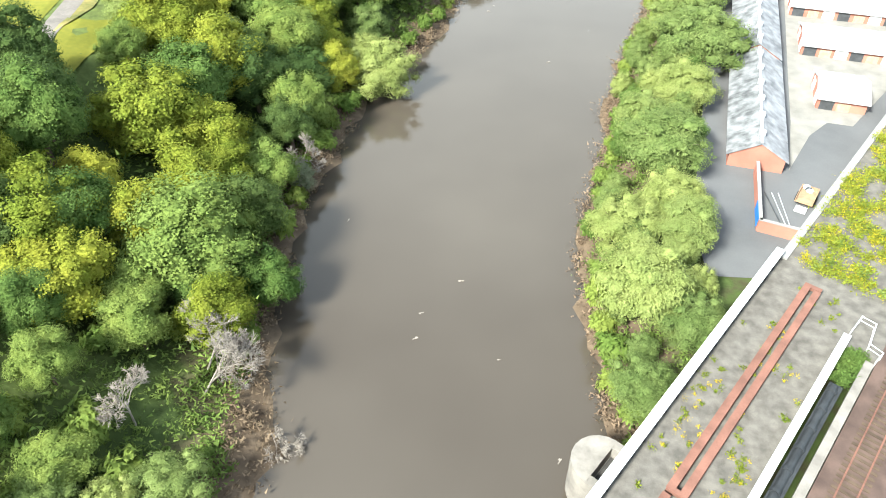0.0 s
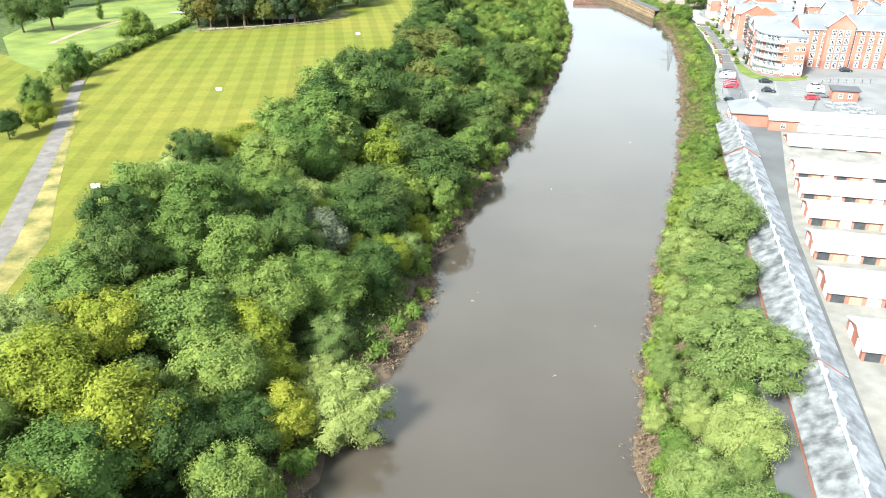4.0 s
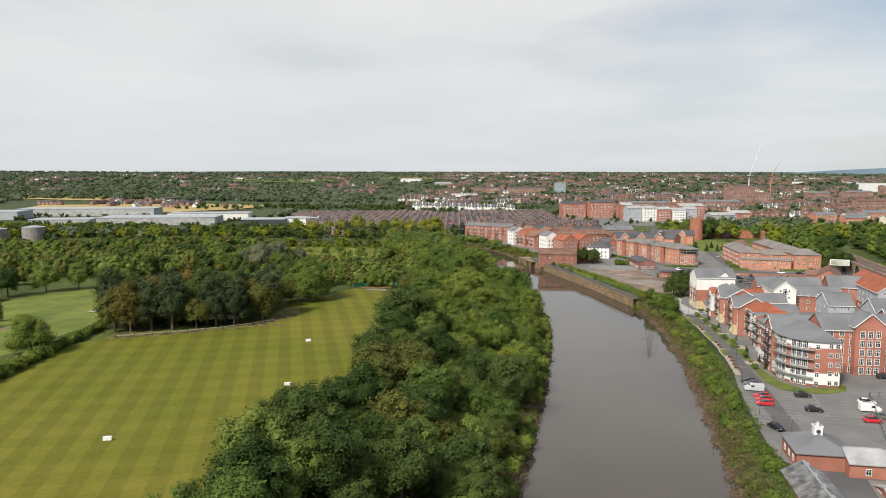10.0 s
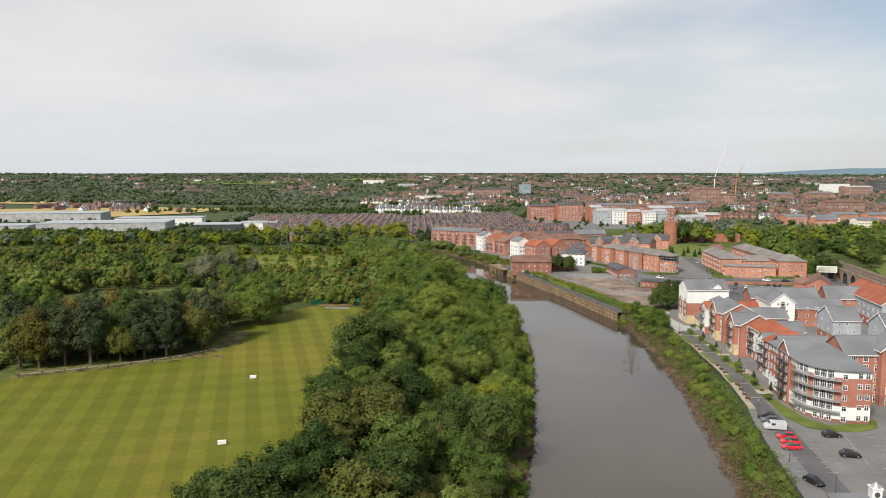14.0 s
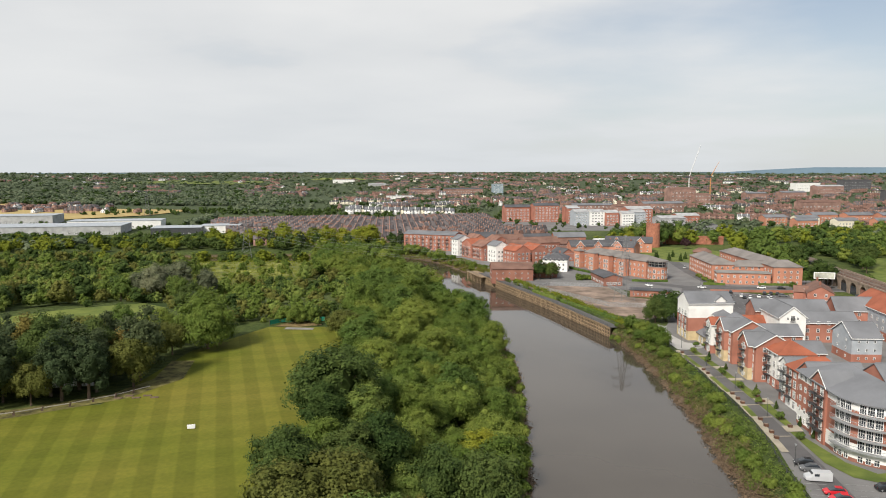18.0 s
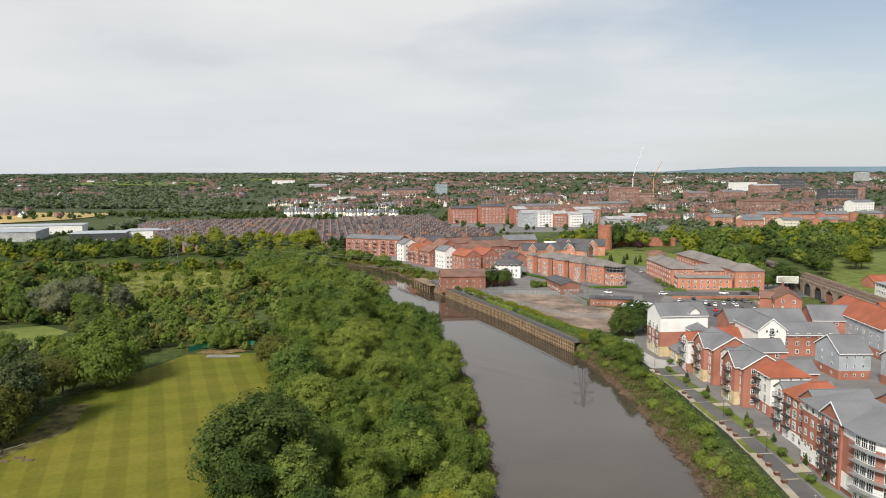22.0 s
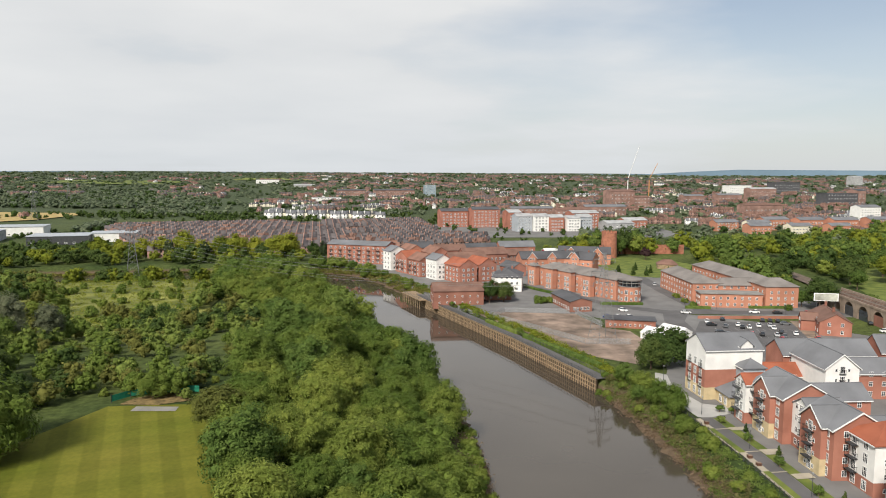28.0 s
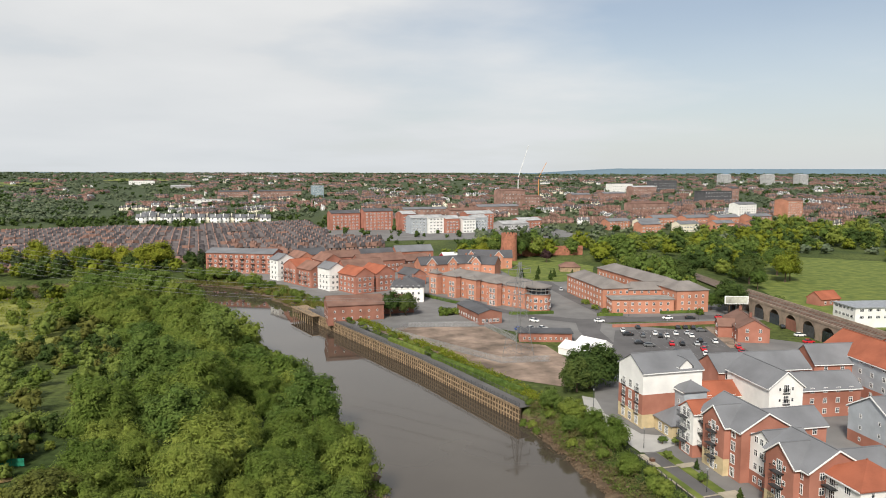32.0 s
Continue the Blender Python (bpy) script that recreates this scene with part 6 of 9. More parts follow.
LOT = [(152, 534.9, 0, "white"), (160.3, 519.6, 80, "black"), (182.2, 532.1, 175, "white"), (191.4, 529.4, -5, "black"), (204.1, 526.9, -5, "red"), (151.9, 516.6, 75, "white"), (150.3, 510.2, -5, "black"), (147, 497, -8, "black"), (148.3, 492.9, -8, "grey"), (160.8, 508.6, 75, "white"), (160.3, 504.6, 75, "black"), (162.7, 503.9, 75, "white"), (168.3, 506.4, 75, "white"), (172.9, 506, 75, "silver"), (171.6, 501.3, 75, "white"), (157.1, 492.6, 75, "red"), (160.6, 491.5, 75, "black"), (165.6, 490, 75, "silver"), (167.1, 487.6, 75, "grey"), (175.3, 515.1, 75, "black"), (178.1, 514.2, 75, "black"), (180.8, 513, 75, "black"), (159.8, 477.3, 70, "white"), (156.1, 471.4, 70, "white"), (176.8, 482.1, 75, "red"), (173.2, 476, 75, "red"), (185.8, 460.7, 75, "blue"), (184.3, 454.6, 75, "white"), (215.7, 504.2, 70, "black"), (211.2, 490.4, 5, "white"), (206.2, 480.9, 5, "red"), (203.2, 475, 5, "black"), (126.9, 543, -50, "white"), (119.5, 530, 30, "white"), (124, 529, 30, "white"), (115, 530.5, 30, "blue"), (171.5, 570, 80, "black"), (174, 596, 80, "white"), (175, 604, 80, "white"), (172, 610, 80, "silver"), (78, 600, 10, "red"), (181, 508, -12, "grey"), (154.5, 507, 75, "grey"), (170, 494, 75, "black"), (174, 491, 75, "white"), (152.0, 482.5, 75, "black"), (163.2, 483.0, 75, "red")]
for x, y, t, c in LOT:
    car(x, y, t - 12, c, detail=False)

# ---- brick buildings of the old port ----
def far_house(x, y, turn, w, d, h, wall, roof, label, along="x", rise=3.0, hip=0.0, wins=(), flat=False, category="building", chims=(), group="old port buildings", verges=(), name="brick_building", sh=2.8):
    return building(name, x, y, turn, w, d, h, wall, roof, label, category, along, rise, hip, None, sh, wins, verges, group, chims, flat)


lo = far_house(128.4, 597, 24.8, 14, 56, 9.8, M_BRICK_O, M_SLATE_B, "long orange brick apartment range with a slate roof", "y", 2.4, 5.0, [("w", 16, range(3), W_STD, None), ("s", 3, range(3), W_STD, None)])
for k in range(4):
    building("window_bay", 121.5 - 5.6 * k + 6.0 - 2.9, 584 + 12.6 * k - 2, 24.8, 3.0, 6.0, 10.6, M_BRICK_O, M_SLATE_B, "projecting brick bay with a hipped slate cap", "building", "x", 1.4, 1.2, None, 2.8, [("w", 2, range(3), W_TALL, None)], (), "old port buildings")
rt = thing("corner_tower", pose(139.5, 566.5, 4.3), "round orange brick corner tower with glazed top", "building", "old port buildings")
bm = bmesh.new()
tube(bm, (0, 0, -1), (0, 0, 7.4), 5.2, None, 24)
part("wall", bm, M_BRICK_O, rt)
bm = bmesh.new()
tube(bm, (0, 0, 7.4), (0, 0, 10.2), 4.7, None, 24)
part("glazing", bm, M_GLASS, rt)
bm = bmesh.new()
tube(bm, (0, 0, 10.2), (0, 0, 10.7), 5.8, 5.8, 24)
tube(bm, (0, 0, 10.7), (0, 0, 11.6), 5.4, 0.8, 24)
part("roof", bm, M_SLATE_B, rt)
for k in range(2):
    bm = bmesh.new()
    tube(bm, (0, 0, 0), (0, 0, 0.18), 5.5, None, 24)
    b = part("ledge", bm, M_CONC, rt)
    b.location.z = 7.3 if k else 9.0
for k in range(14):
    a = 2 * math.pi * k / 14
    for f in range(2):
        put("window", W_TALL if k % 2 else W_STD, rt, 5.2 * math.cos(a), 5.2 * math.sin(a), 0.8 + 3.1 * f, math.degrees(a) + 90)
    bm = boxes((-0.06, -0.06, 7.4, 0.06, 0.06, 10.2))
    mpart = part("mullion", bm, M_GALV, rt)
    mpart.location = (4.72 * math.cos(a), 4.72 * math.sin(a), 0)
far_house(177.5, 582, -6, 14, 44, 9.0, M_BRICK_O, M_SLATE_B, "orange brick apartment wing with dormers in a slate roof", "y", 2.8, 4.0, [("w", 12, range(3), W_STD, None), ("s", 4, range(3), W_STD, None)])
far_house(180, 549.5, -14, 27, 9, 6.2, M_BRICK_O, M_CONC, "low two-storey orange brick front with a stone parapet", flat=True, wins=[("s", 8, range(2), W_STD, None), ("w", 3, range(2), W_STD, None)])
far_house(202, 549, -6, 15, 15, 9.8, M_BRICK_O, M_SLATE_B, "orange brick apartment block with corner balconies", "x", 2.8, 5.0, [("s", 4, range(3), W_STD, None), ("e", 3, range(3), W_TALL, B_STD), ("w", 3, range(3), W_STD, None)])
far_house(203.5, 588, -3, 14, 62, 9.8, M_BRICK_O, M_SLATE_B, "long orange brick apartment range with a shallow slate roof", "y", 2.6, 5.0, [("w", 16, range(3), W_STD, None), ("s", 3, range(3), W_STD, None)])
far_house(192, 562, -10, 22, 10, 8.2, M_BRICK_O, M_SLATE_B, "orange brick link block under a slate roof", "x", 2.6, 3.0, [("s", 6, range(3), W_STD, None)])
far_house(91, 609, -17, 15, 18, 7.4, M_RENDER, M_SLATE_D, "white painted three-storey building with a dark slate roof", "y", 3.4, 4.0, [("s", 5, range(3), W_STD, None), ("w", 6, range(3), W_STD, None)], chims=((2, 3, 9.8), (-3, -2, 9.4)))
far_house(58, 573, -2, 23, 14, 6.6, M_BRICK_D, M_TILE_B, "old brick riverside warehouse with a brown roof", "x", 2.8, 0, [("s", 6, range(2), W_SMALL, None), ("w", 3, range(2), W_SMALL, None)])
far_house(77, 582, -2, 16, 12, 4.6, M_BRICK_D, M_TILE_B, "low brick warehouse wing with a brown roof", "x", 2.4, 0, [("s", 4, range(1), W_SMALL, None)])
far_house(107.5, 556, 3, 10, 24, 4.6, M_BRICK_D, M_SLATE_D, "single-storey hall with a dark felt roof and white windows", "y", 1.4, 0, [("s", 5, range(1), W_STD, None), ("w", 8, range(1), W_STD, None)])
far_house(117.5, 513.5, -20, 19, 8, 3.2, M_BRICK, M_SLATE_D, "low brick substation building with a flat dark roof", flat=True, wins=[("s", 9, range(1), W_SMALL, None)])
for k, (x, y) in enumerate(((118.5, 490.0), (126.6, 493.7))):
    building("marquee", x, y, 25, 7, 10.5, 2.3, M_RENDER, M_WHITE, "white canvas marquee with a peaked roof", "tent", "y", 1.8, 0, None, 2.7, (), (), "marquees", over=0.2)
far_house(192, 497, -25, 11, 22, 5.2, M_BRICK, M_TILE_B, "old brick house with a brown tiled roof and chimneys", "y", 3.0, 0, [("w", 5, range(2), W_STD, None), ("s", 2, range(2), W_STD, None)], category="house", chims=((0, 8, 8.4), (0, -6, 8.4)), name="house")
far_house(184.5, 499, -25, 6, 5, 4.6, M_BRICK, M_TILE_B, "gabled brick wing of an old house", "x", 2.2, 0, [("w", 2, range(2), W_STD, None)], category="house", name="house")
far_house(257, 500, -12, 26, 14, 8.0, M_RENDER, M_GALV, "white modern block with a flat roof and plant box", flat=True, wins=[("w", 5, range(1, 3), W_WIDE, None), ("s", 7, range(1, 3), W_WIDE, None)])
far_house(272, 541, 5, 12, 8, 3.2, M_BRICK, M_TILE, "small pavilion with a red tiled roof", "x", 3.0, 0, [("s", 3, range(1), W_STD, None)], category="pavilion", name="pavilion")
far_house(210, 675, -20, 12, 9, 3.0, M_TIMBER, M_TILE_B, "park pavilion with a low brown hipped roof", "x", 2.4, 3.4, category="pavilion", name="pavilion")
# gabled victorian ranges
for x, y, t, w, n in ((134, 681, 3, 38, 3), (166, 705, -20, 34, 2), (152, 676, -38, 22, 1)):
    far_house(x, y, t, w, 12, 7.2, M_BRICK_O, M_SLATE_D, "victorian-style orange brick range with a dark slate roof", "x", 3.8, 0, [("s", 2 * n + 4, range(2), W_STD, None)], chims=((w * 0.3, 0, 10.6),))
    for k in range(n):
        o = (k + 0.5) / n * w - w / 2
        a = radians(t)
        far_house(x + math.cos(a) * o + math.sin(a) * 3.6, y + math.sin(a) * o - math.cos(a) * 3.6, t, 5.5, 7, 7.8, M_BRICK_O, M_SLATE_D, "projecting brick gable of a victorian-style range", "y", 3.2, 0, [("s", 2, range(3), W_STD, None)], verges=(-1,))
M_TILE_R = mat("worn_red_tile", (0.235, 0.125, 0.092), 0.85, 0.22, 5.0, 2.4, 0.02, rand=0.10, stretch=(1, 1, 9))
QUAY = [(97, 704, 12, 30, 12, 7.6, M_BRICK_D, M_TILE_B, "x", 3.6), (120, 712, 20, 22, 11, 6.0, M_BRICK_D, M_TILE_B, "x", 3.0), (118, 690, 20, 24, 8, 4.2, M_BRICK, M_TILE_B, "x", 2.0), (60, 648, 22, 9, 12, 11.4, M_RENDER, M_SLATE, "y", 2.6), (71, 637, 22, 11, 16, 9.4, M_BRICK, M_TILE, "y", 3.4), (83, 642, 22, 11, 16, 9.4, M_BRICK, M_TILE, "y", 3.4),
        (53, 662, 24, 12, 14, 9.6, M_BRICK, M_TILE_R, "y", 3.4), (47, 676, 24, 12, 14, 9.6, M_BRICK, M_TILE, "x", 3.4), (39, 690, 26, 11, 9, 11.6, M_RENDER, M_SLATE, "y", 2.8), (20, 727, 64, 16, 42, 12.0, M_BRICK, M_SLATE, "y", 2.0), (80, 672, 15, 24, 12, 8.6, M_BRICK, M_TILE_B, "x", 3.6), (66, 702, 15, 12, 18, 9.0, M_BRICK, M_TILE_R, "y", 3.6), (52, 716, 20, 12, 16, 9.0, M_BRICK_O, M_TILE_R, "y", 3.6), (78, 724, 10, 22, 11, 8.0, M_BRICK, M_TILE_B, "x", 3.4), (100, 735, 8, 26, 11, 7.4, M_BRICK_D, M_SLATE_D, "x", 3.4), (60, 742, 16, 20, 11, 8.0, M_BRICK, M_SLATE_D, "x", 3.4), (36, 752, 18, 20, 11, 8.0, M_BRICK, M_TILE_R, "x", 3.4), (130, 748, 4, 26, 11, 7.4, M_BRICK, M_SLATE, "x", 3.4), (105, 655, 20, 9, 14, 5.4, M_BRICK, M_SLATE_D, "y", 2.8)]
for x, y, t, w, d, h, wall, roof, al, rise in QUAY:
    far_house(x, y, t, w, d, h, wall, roof, "white rendered quayside block with a slate roof" if wall is M_RENDER else "red brick quayside building with a pitched roof", al, rise, 0,
              [("s", max(2, int(w / 3)), range(max(1, int(h / 2.9))), W_FAR, None), ("w", max(2, int(d / 3.4)), range(max(1, int(h / 2.9))), W_FAR, B_STD if (x < 56 and wall is M_BRICK) else None)])
# white cloth canopy with red walls
far_house(160, 742, 0, 22, 12, 3.4, mat("red_cladding", (0.45, 0.03, 0.05), 0.7, 0.1), M_WHITE, "red-walled hall under a white swept roof", "x", 2.4, 0)

# ---- the old round tower and city wall ----
tw = thing("round_tower", pose(194, 733, gz(194, 733)), "old red sandstone round tower with a crenellated top", "tower")
bm = bmesh.new()
tube(bm, (0, 0, -1), (0, 0, 17.2), 5.6, 5.2, 28)
part("wall", bm, M_SAND, tw)
bm = bmesh.new()
for k in range(14):
    a = 2 * math.pi * k / 14
    box(bm, -0.6, -0.35, 17.2, 0.6, 0.35, 18.8, Matrix.Translation((4.9 * math.cos(a), 4.9 * math.sin(a), 0)) @ Matrix.Rotation(a + math.pi / 2, 4, "Z"))
part("battlement", bm, M_SAND, tw)
for k in range(5):
    a = 2 * math.pi * k / 5 + 3.6
    put("arrow_slit", mesh_of("arrow_slit", boxes((-0.15, -0.04, 0, 0.15, 0.3, 1.4)), M_METAL), tw, 5.45 * math.cos(a), 5.45 * math.sin(a), 8.0, math.degrees(a) + 90)
cw = thing("city_wall", pose(232, 752, gz(232, 752), 0, 0, -8), "old red sandstone city wall with a ruined tower", "wall")
part("wall", boxes((-22, -1, -1, 26, 1, 6.0), (-22, -1.2, 6.0, 26, -0.7, 6.9)), M_SAND, cw)
part("ruined_tower", boxes((-18, -3, -1, -11, 3, 10), (-18, -3, 10, -16, 3, 12), (-13, -3, 10, -11, 0, 11)), M_SAND, cw)

# ---- railway viaduct ----
VT = -11.0
vd = thing("viaduct", pose(216, 496, 4.0, 0, 0, VT), "brick and stone railway viaduct with round arches", "viaduct")
def arch_wall(n, pitch, r, h, x0, x1, y0):
    bm = bmesh.new()
    steps = 8
    for i in range(n):
        c = y0 + pitch * (i + 0.5)
        curve = [(c - r, -1.0), (c - r, 2.2)] + [(c - r * math.cos(math.pi * k / steps), 2.2 + r * math.sin(math.pi * k / steps)) for k in range(1, steps)] + [(c + r, 2.2), (c + r, -1.0)]
        a, b = c - pitch / 2, c + pitch / 2
        for x in (x0, x1):
            v = [bm.verts.new((x, yy, zz)) for yy, zz in [(a, -1.0)] + curve[:len(curve) // 2 + 1] + [(c, h), (a, h)]]
            bm.faces.new(v)
            v = [bm.verts.new((x, yy, zz)) for yy, zz in [(c, h)] + curve[len(curve) // 2:] + [(b, -1.0), (b, h)]]
            bm.faces.new(v)
        for (ya, za), (yb, zb) in zip(curve, curve[1:]):
            bm.faces.new([bm.verts.new(p) for p in ((x0, ya, za), (x0, yb, zb), (x1, yb, zb), (x1, ya, za))])
    box(bm, x0, y0, h, x1, y0 + n * pitch, h + 0.3)
    return bm
part("arcade", arch_wall(14, 11.5, 4.0, 6.6, -1, 10, -105), M_VSTONE, vd)
part("parapet", boxes((-1.2, -105, 6.9, -0.7, 56, 7.8)), M_VSTONE, vd)
part("parapet", boxes((9.7, -105, 6.9, 10.2, 56, 7.8)), M_VSTONE, vd)
part("ballast", boxes((-0.7, -105, 6.9, 9.7, 56, 7.15)), mat("track_ballast", (0.15, 0.115, 0.09), 0.95, 0.3, 2.0, 5.0), vd)
for x in (1.6, 3.05, 6.2, 7.65):
    part("rail", boxes((x - 0.04, -105, 7.15, x + 0.04, 56, 7.32)), M_RUST, vd)
for i in range(9):
    f = part("arch_front", boxes((-0.9, -0.2 - 3.0, -0.2, -0.7, 3.2, 4.4)), M_GLASS if i % 3 == 1 else M_METAL if i % 3 == 2 else M_BRICK_D, vd, "closed-in arch front")
    f.location.y = -105 + 11.5 * (i + 3.5)
sg = thing("hoarding", pose(213, 528, 8.5, 0, 0, -18), "white advertising hoarding on steel posts", "sign")
part("panel", boxes((-5, -0.15, 1.2, 5, 0.15, 4.6)), M_WHITE, sg)
part("picture", boxes((-4.6, -0.18, 1.5, 4.6, -0.15, 4.3)), mat("faded_print", (0.42, 0.42, 0.36), 0.8, 0.4, 3.0, 1.0), sg)
for x in (-3.8, 0, 3.8):
    part("post", boxes((x - 0.12, 0, -5, x + 0.12, 0.2, 1.4)), M_METAL, sg)
M_BALLAST0 = mat("track_ballast", (0.15, 0.115, 0.09), 0.95, 0.3, 2.0, 5.0)
rw = drape("railway", [(227, 545), (236, 541), (250, 560), (260, 580), (276, 641), (286, 697), (281, 724), (273, 724), (277, 697), (267, 643), (251, 586), (240, 566)], M_BALLAST0, 0.9, 8.0, "railway track bed on ballast curving into the trees", "railway")


# ---- edges of the public car park and hedges of the orange blocks ----
lw = thing("car_park_wall", pose(0, 0, 0), "low red brick wall along the street beside the car park", "wall")
for (x0, y0), (x1, y1) in (((152, 524.5), (158.6, 523.2)), ((158.6, 523.2), (195.4, 518.5))):
    L = math.hypot(x1 - x0, y1 - y0)
    for nm, bmw, mm in (("brickwork", boxes((0, -0.15, -0.5, L, 0.15, 1.1)), M_BRICK), ("coping", boxes((0, -0.2, 1.1, L, 0.2, 1.2)), M_CONC)):
        pw = part(nm, bmw, mm, lw)
        pw.matrix_basis = pose(x0, y0, 4.4, 0, 0, math.degrees(math.atan2(y1 - y0, x1 - x0)))
drape("gravel_strip", [(187.4, 515), (191, 514), (178.5, 480), (174, 482.7)], M_EARTH, 0.14, 4.0, "brown gravel strip beside the car park", "ground")


def hedge(pts, h, w, label):
    """A clipped hedge: leaf sprays over a dense core."""
    ob = thing("hedge", pose(0, 0, 0), label, "hedge", "clipped hedges")
    r = np.random.default_rng(len(pts) * 7 + int(pts[0][0]))
    core, V = [], []
    for (x0, y0), (x1, y1) in zip(pts, pts[1:]):
        L = math.hypot(x1 - x0, y1 - y0)
        d, e = np.array(((x1 - x0) / L, (y1 - y0) / L, 0)), np.array((-(y1 - y0) / L, (x1 - x0) / L, 0))
        n = max(2, int(L / 0.8))
        o = np.array((x0, y0, gz(x0, y0)))
        rows = [[o + d * L * i / n + e * w * (u * 0.46 + r.uniform(-0.05, 0.05)) + np.array((0, 0, z * h * r.uniform(0.92, 1.05))) for u, z in ((-1, -0.2), (-0.92, 0.7), (-0.5, 0.98), (0.5, 0.98), (0.92, 0.7), (1, -0.2))] for i in range(n + 1)]
        for i in range(n):
            for j in range(5):
                core.append((rows[i][j], rows[i][j + 1], rows[i + 1][j + 1], rows[i + 1][j]))
        core.append(tuple(rows[0])), core.append(tuple(rows[-1][::-1]))
        m = int(L * w * 26)
        c = o + d * r.uniform(0, L, (m, 1)) + e * r.uniform(-w / 2, w / 2, (m, 1)) + np.array((0, 0, 1.0)) * h * r.uniform(0.3, 1.06, (m, 1))
        V.append(np.stack([c, c + r.normal(0, 0.16, (m, 3)), c + r.normal(0, 0.16, (m, 3))], 1).reshape(-1, 3))
    verts, faces = [], []
    for f in core:
        faces.append(list(range(len(verts), len(verts) + len(f))))
        verts.extend(p.tolist() for p in f)
    T = np.concatenate(V)
    faces += (np.arange(len(T)).reshape(-1, 3) + len(verts)).tolist()
    me = bpy.data.meshes.new("foliage")
    me.from_pydata(verts + T.tolist(), [], faces)
    me.materials.append(L_GREEN)
    part("foliage", me, None, ob)


for pts, h, w in (([(122.8, 560), (132, 557.5), (141.8, 556.5)], 1.3, 1.6), ([(157.5, 546.4), (168, 543.4)], 1.3, 1.6), ([(186, 542.6), (205.4, 540.0)], 1.2, 1.4), ([(112, 584), (104, 603), (98, 622)], 1.3, 1.6), ([(84, 457), (78, 478), (71, 500)], 1.6, 2.2), ([(70, 505), (63, 528), (57, 548)], 1.4, 2.0)):
    hedge(pts, h, w, "clipped green hedge beside the street")
drape("pavement", [(90, 890), (330, 870), (350, 1040), (90, 1040)], M_ASPH, 0.15, 12.0, "grey streets among the brick flats", "pavement")

# ---- timber river wall and walkway ----
M_TIMBER_D = mat("dark_brown_timber", (0.075, 0.052, 0.034), 0.9, 0.3, 1.0, 4.0)
QLINE = [(78.4, 445), (66.4, 501), (50.4, 560), (43.4, 587), (42.0, 596)]
jt = thing("river_walkway", pose(0, 0, 0), "long timber-faced river wall with a railed walkway", "walkway")
POST = mesh_of("post", boxes((-0.14, -0.14, -4.6, 0.14, 0.14, 0.15)), M_TIMBER)
RPOST = mesh_of("railing_post", boxes((-0.04, -0.04, 0, 0.04, 0.04, 1.15)), M_METAL)
DECKZ = 4.3
for (x0, y0), (x1, y1) in zip(QLINE, QLINE[1:]):
    L = math.hypot(x1 - x0, y1 - y0)
    a = math.degrees(math.atan2(y1 - y0, x1 - x0))
    o = thing("tmp", pose(x0, y0, 0, 0, 0, a), "", "")
    m = o.matrix_basis.copy()
    bpy.data.objects.remove(o)
    def seg(name, bm, material):
        p = part(name, bm, material, jt)
        p.matrix_basis = m
        return p
    seg("deck", boxes((0, -4.0, DECKZ - 0.25, L, 0.3, DECKZ)), M_ASPH_D)
    seg("edge_beam", boxes((0, 0.3, DECKZ - 0.3, L, 0.42, DECKZ + 0.06)), M_TIMBER)
    # face behind the posts is darker than they are, so the gaps show dark
    seg("wall_face", boxes((0, -0.35, -1.5, L, -0.1, DECKZ - 0.25)), M_TIMBER_D)
    for z in (0.9, 2.2, 3.5):
        seg("waling", boxes((0, 0.0, z, L, 0.22, z + 0.26)), M_TIMBER)
    for z in (0.45, 0.8, 1.12):
        seg("handrail", boxes((0, 0.18, DECKZ + z, L, 0.24, DECKZ + z + 0.05)), M_METAL)
    n = int(L / 1.35)
    for i in range(n):
        q = m @ Vector((L * (i + 0.5) / n, 0.02, 0))
        put("post", POST, jt, q.x, q.y, DECKZ - 0.15, a)
    for i in range(int(L / 2.0)):
        q = m @ Vector((2.0 * i, 0.2, 0))
        put("railing_post", RPOST, jt, q.x, q.y, DECKZ, a)
        q = m @ Vector((2.0 * i, -3.9, 0))
        put("railing_post", RPOST, jt, q.x, q.y, DECKZ, a)
    seg("handrail", boxes((0, -3.95, DECKZ + 1.1, L, -3.88, DECKZ + 1.16)), M_METAL)
pier = thing("jetty", pose(41.5, 592, 0, 0, 0, 104), "timber jetty head on piles above the water", "jetty")
part("deck", boxes((-12, -4.5, 3.95, 14, 3.0, 4.28)), M_TIMBER, pier)
for i in range(10):
    for y in (2.6, -0.6):
        bm = bmesh.new()
        tube(bm, (-11 + 2.6 * i, y, -2), (-11 + 2.6 * i, y, 3.95), 0.2, 0.18, 7)
        part("pile", bm, M_TIMBER, pier)
part("handrail", boxes((-12, 2.85, 5.35, 14, 2.95, 5.42), (-12, 2.85, 4.85, 14, 2.92, 4.9)), M_METAL, pier)

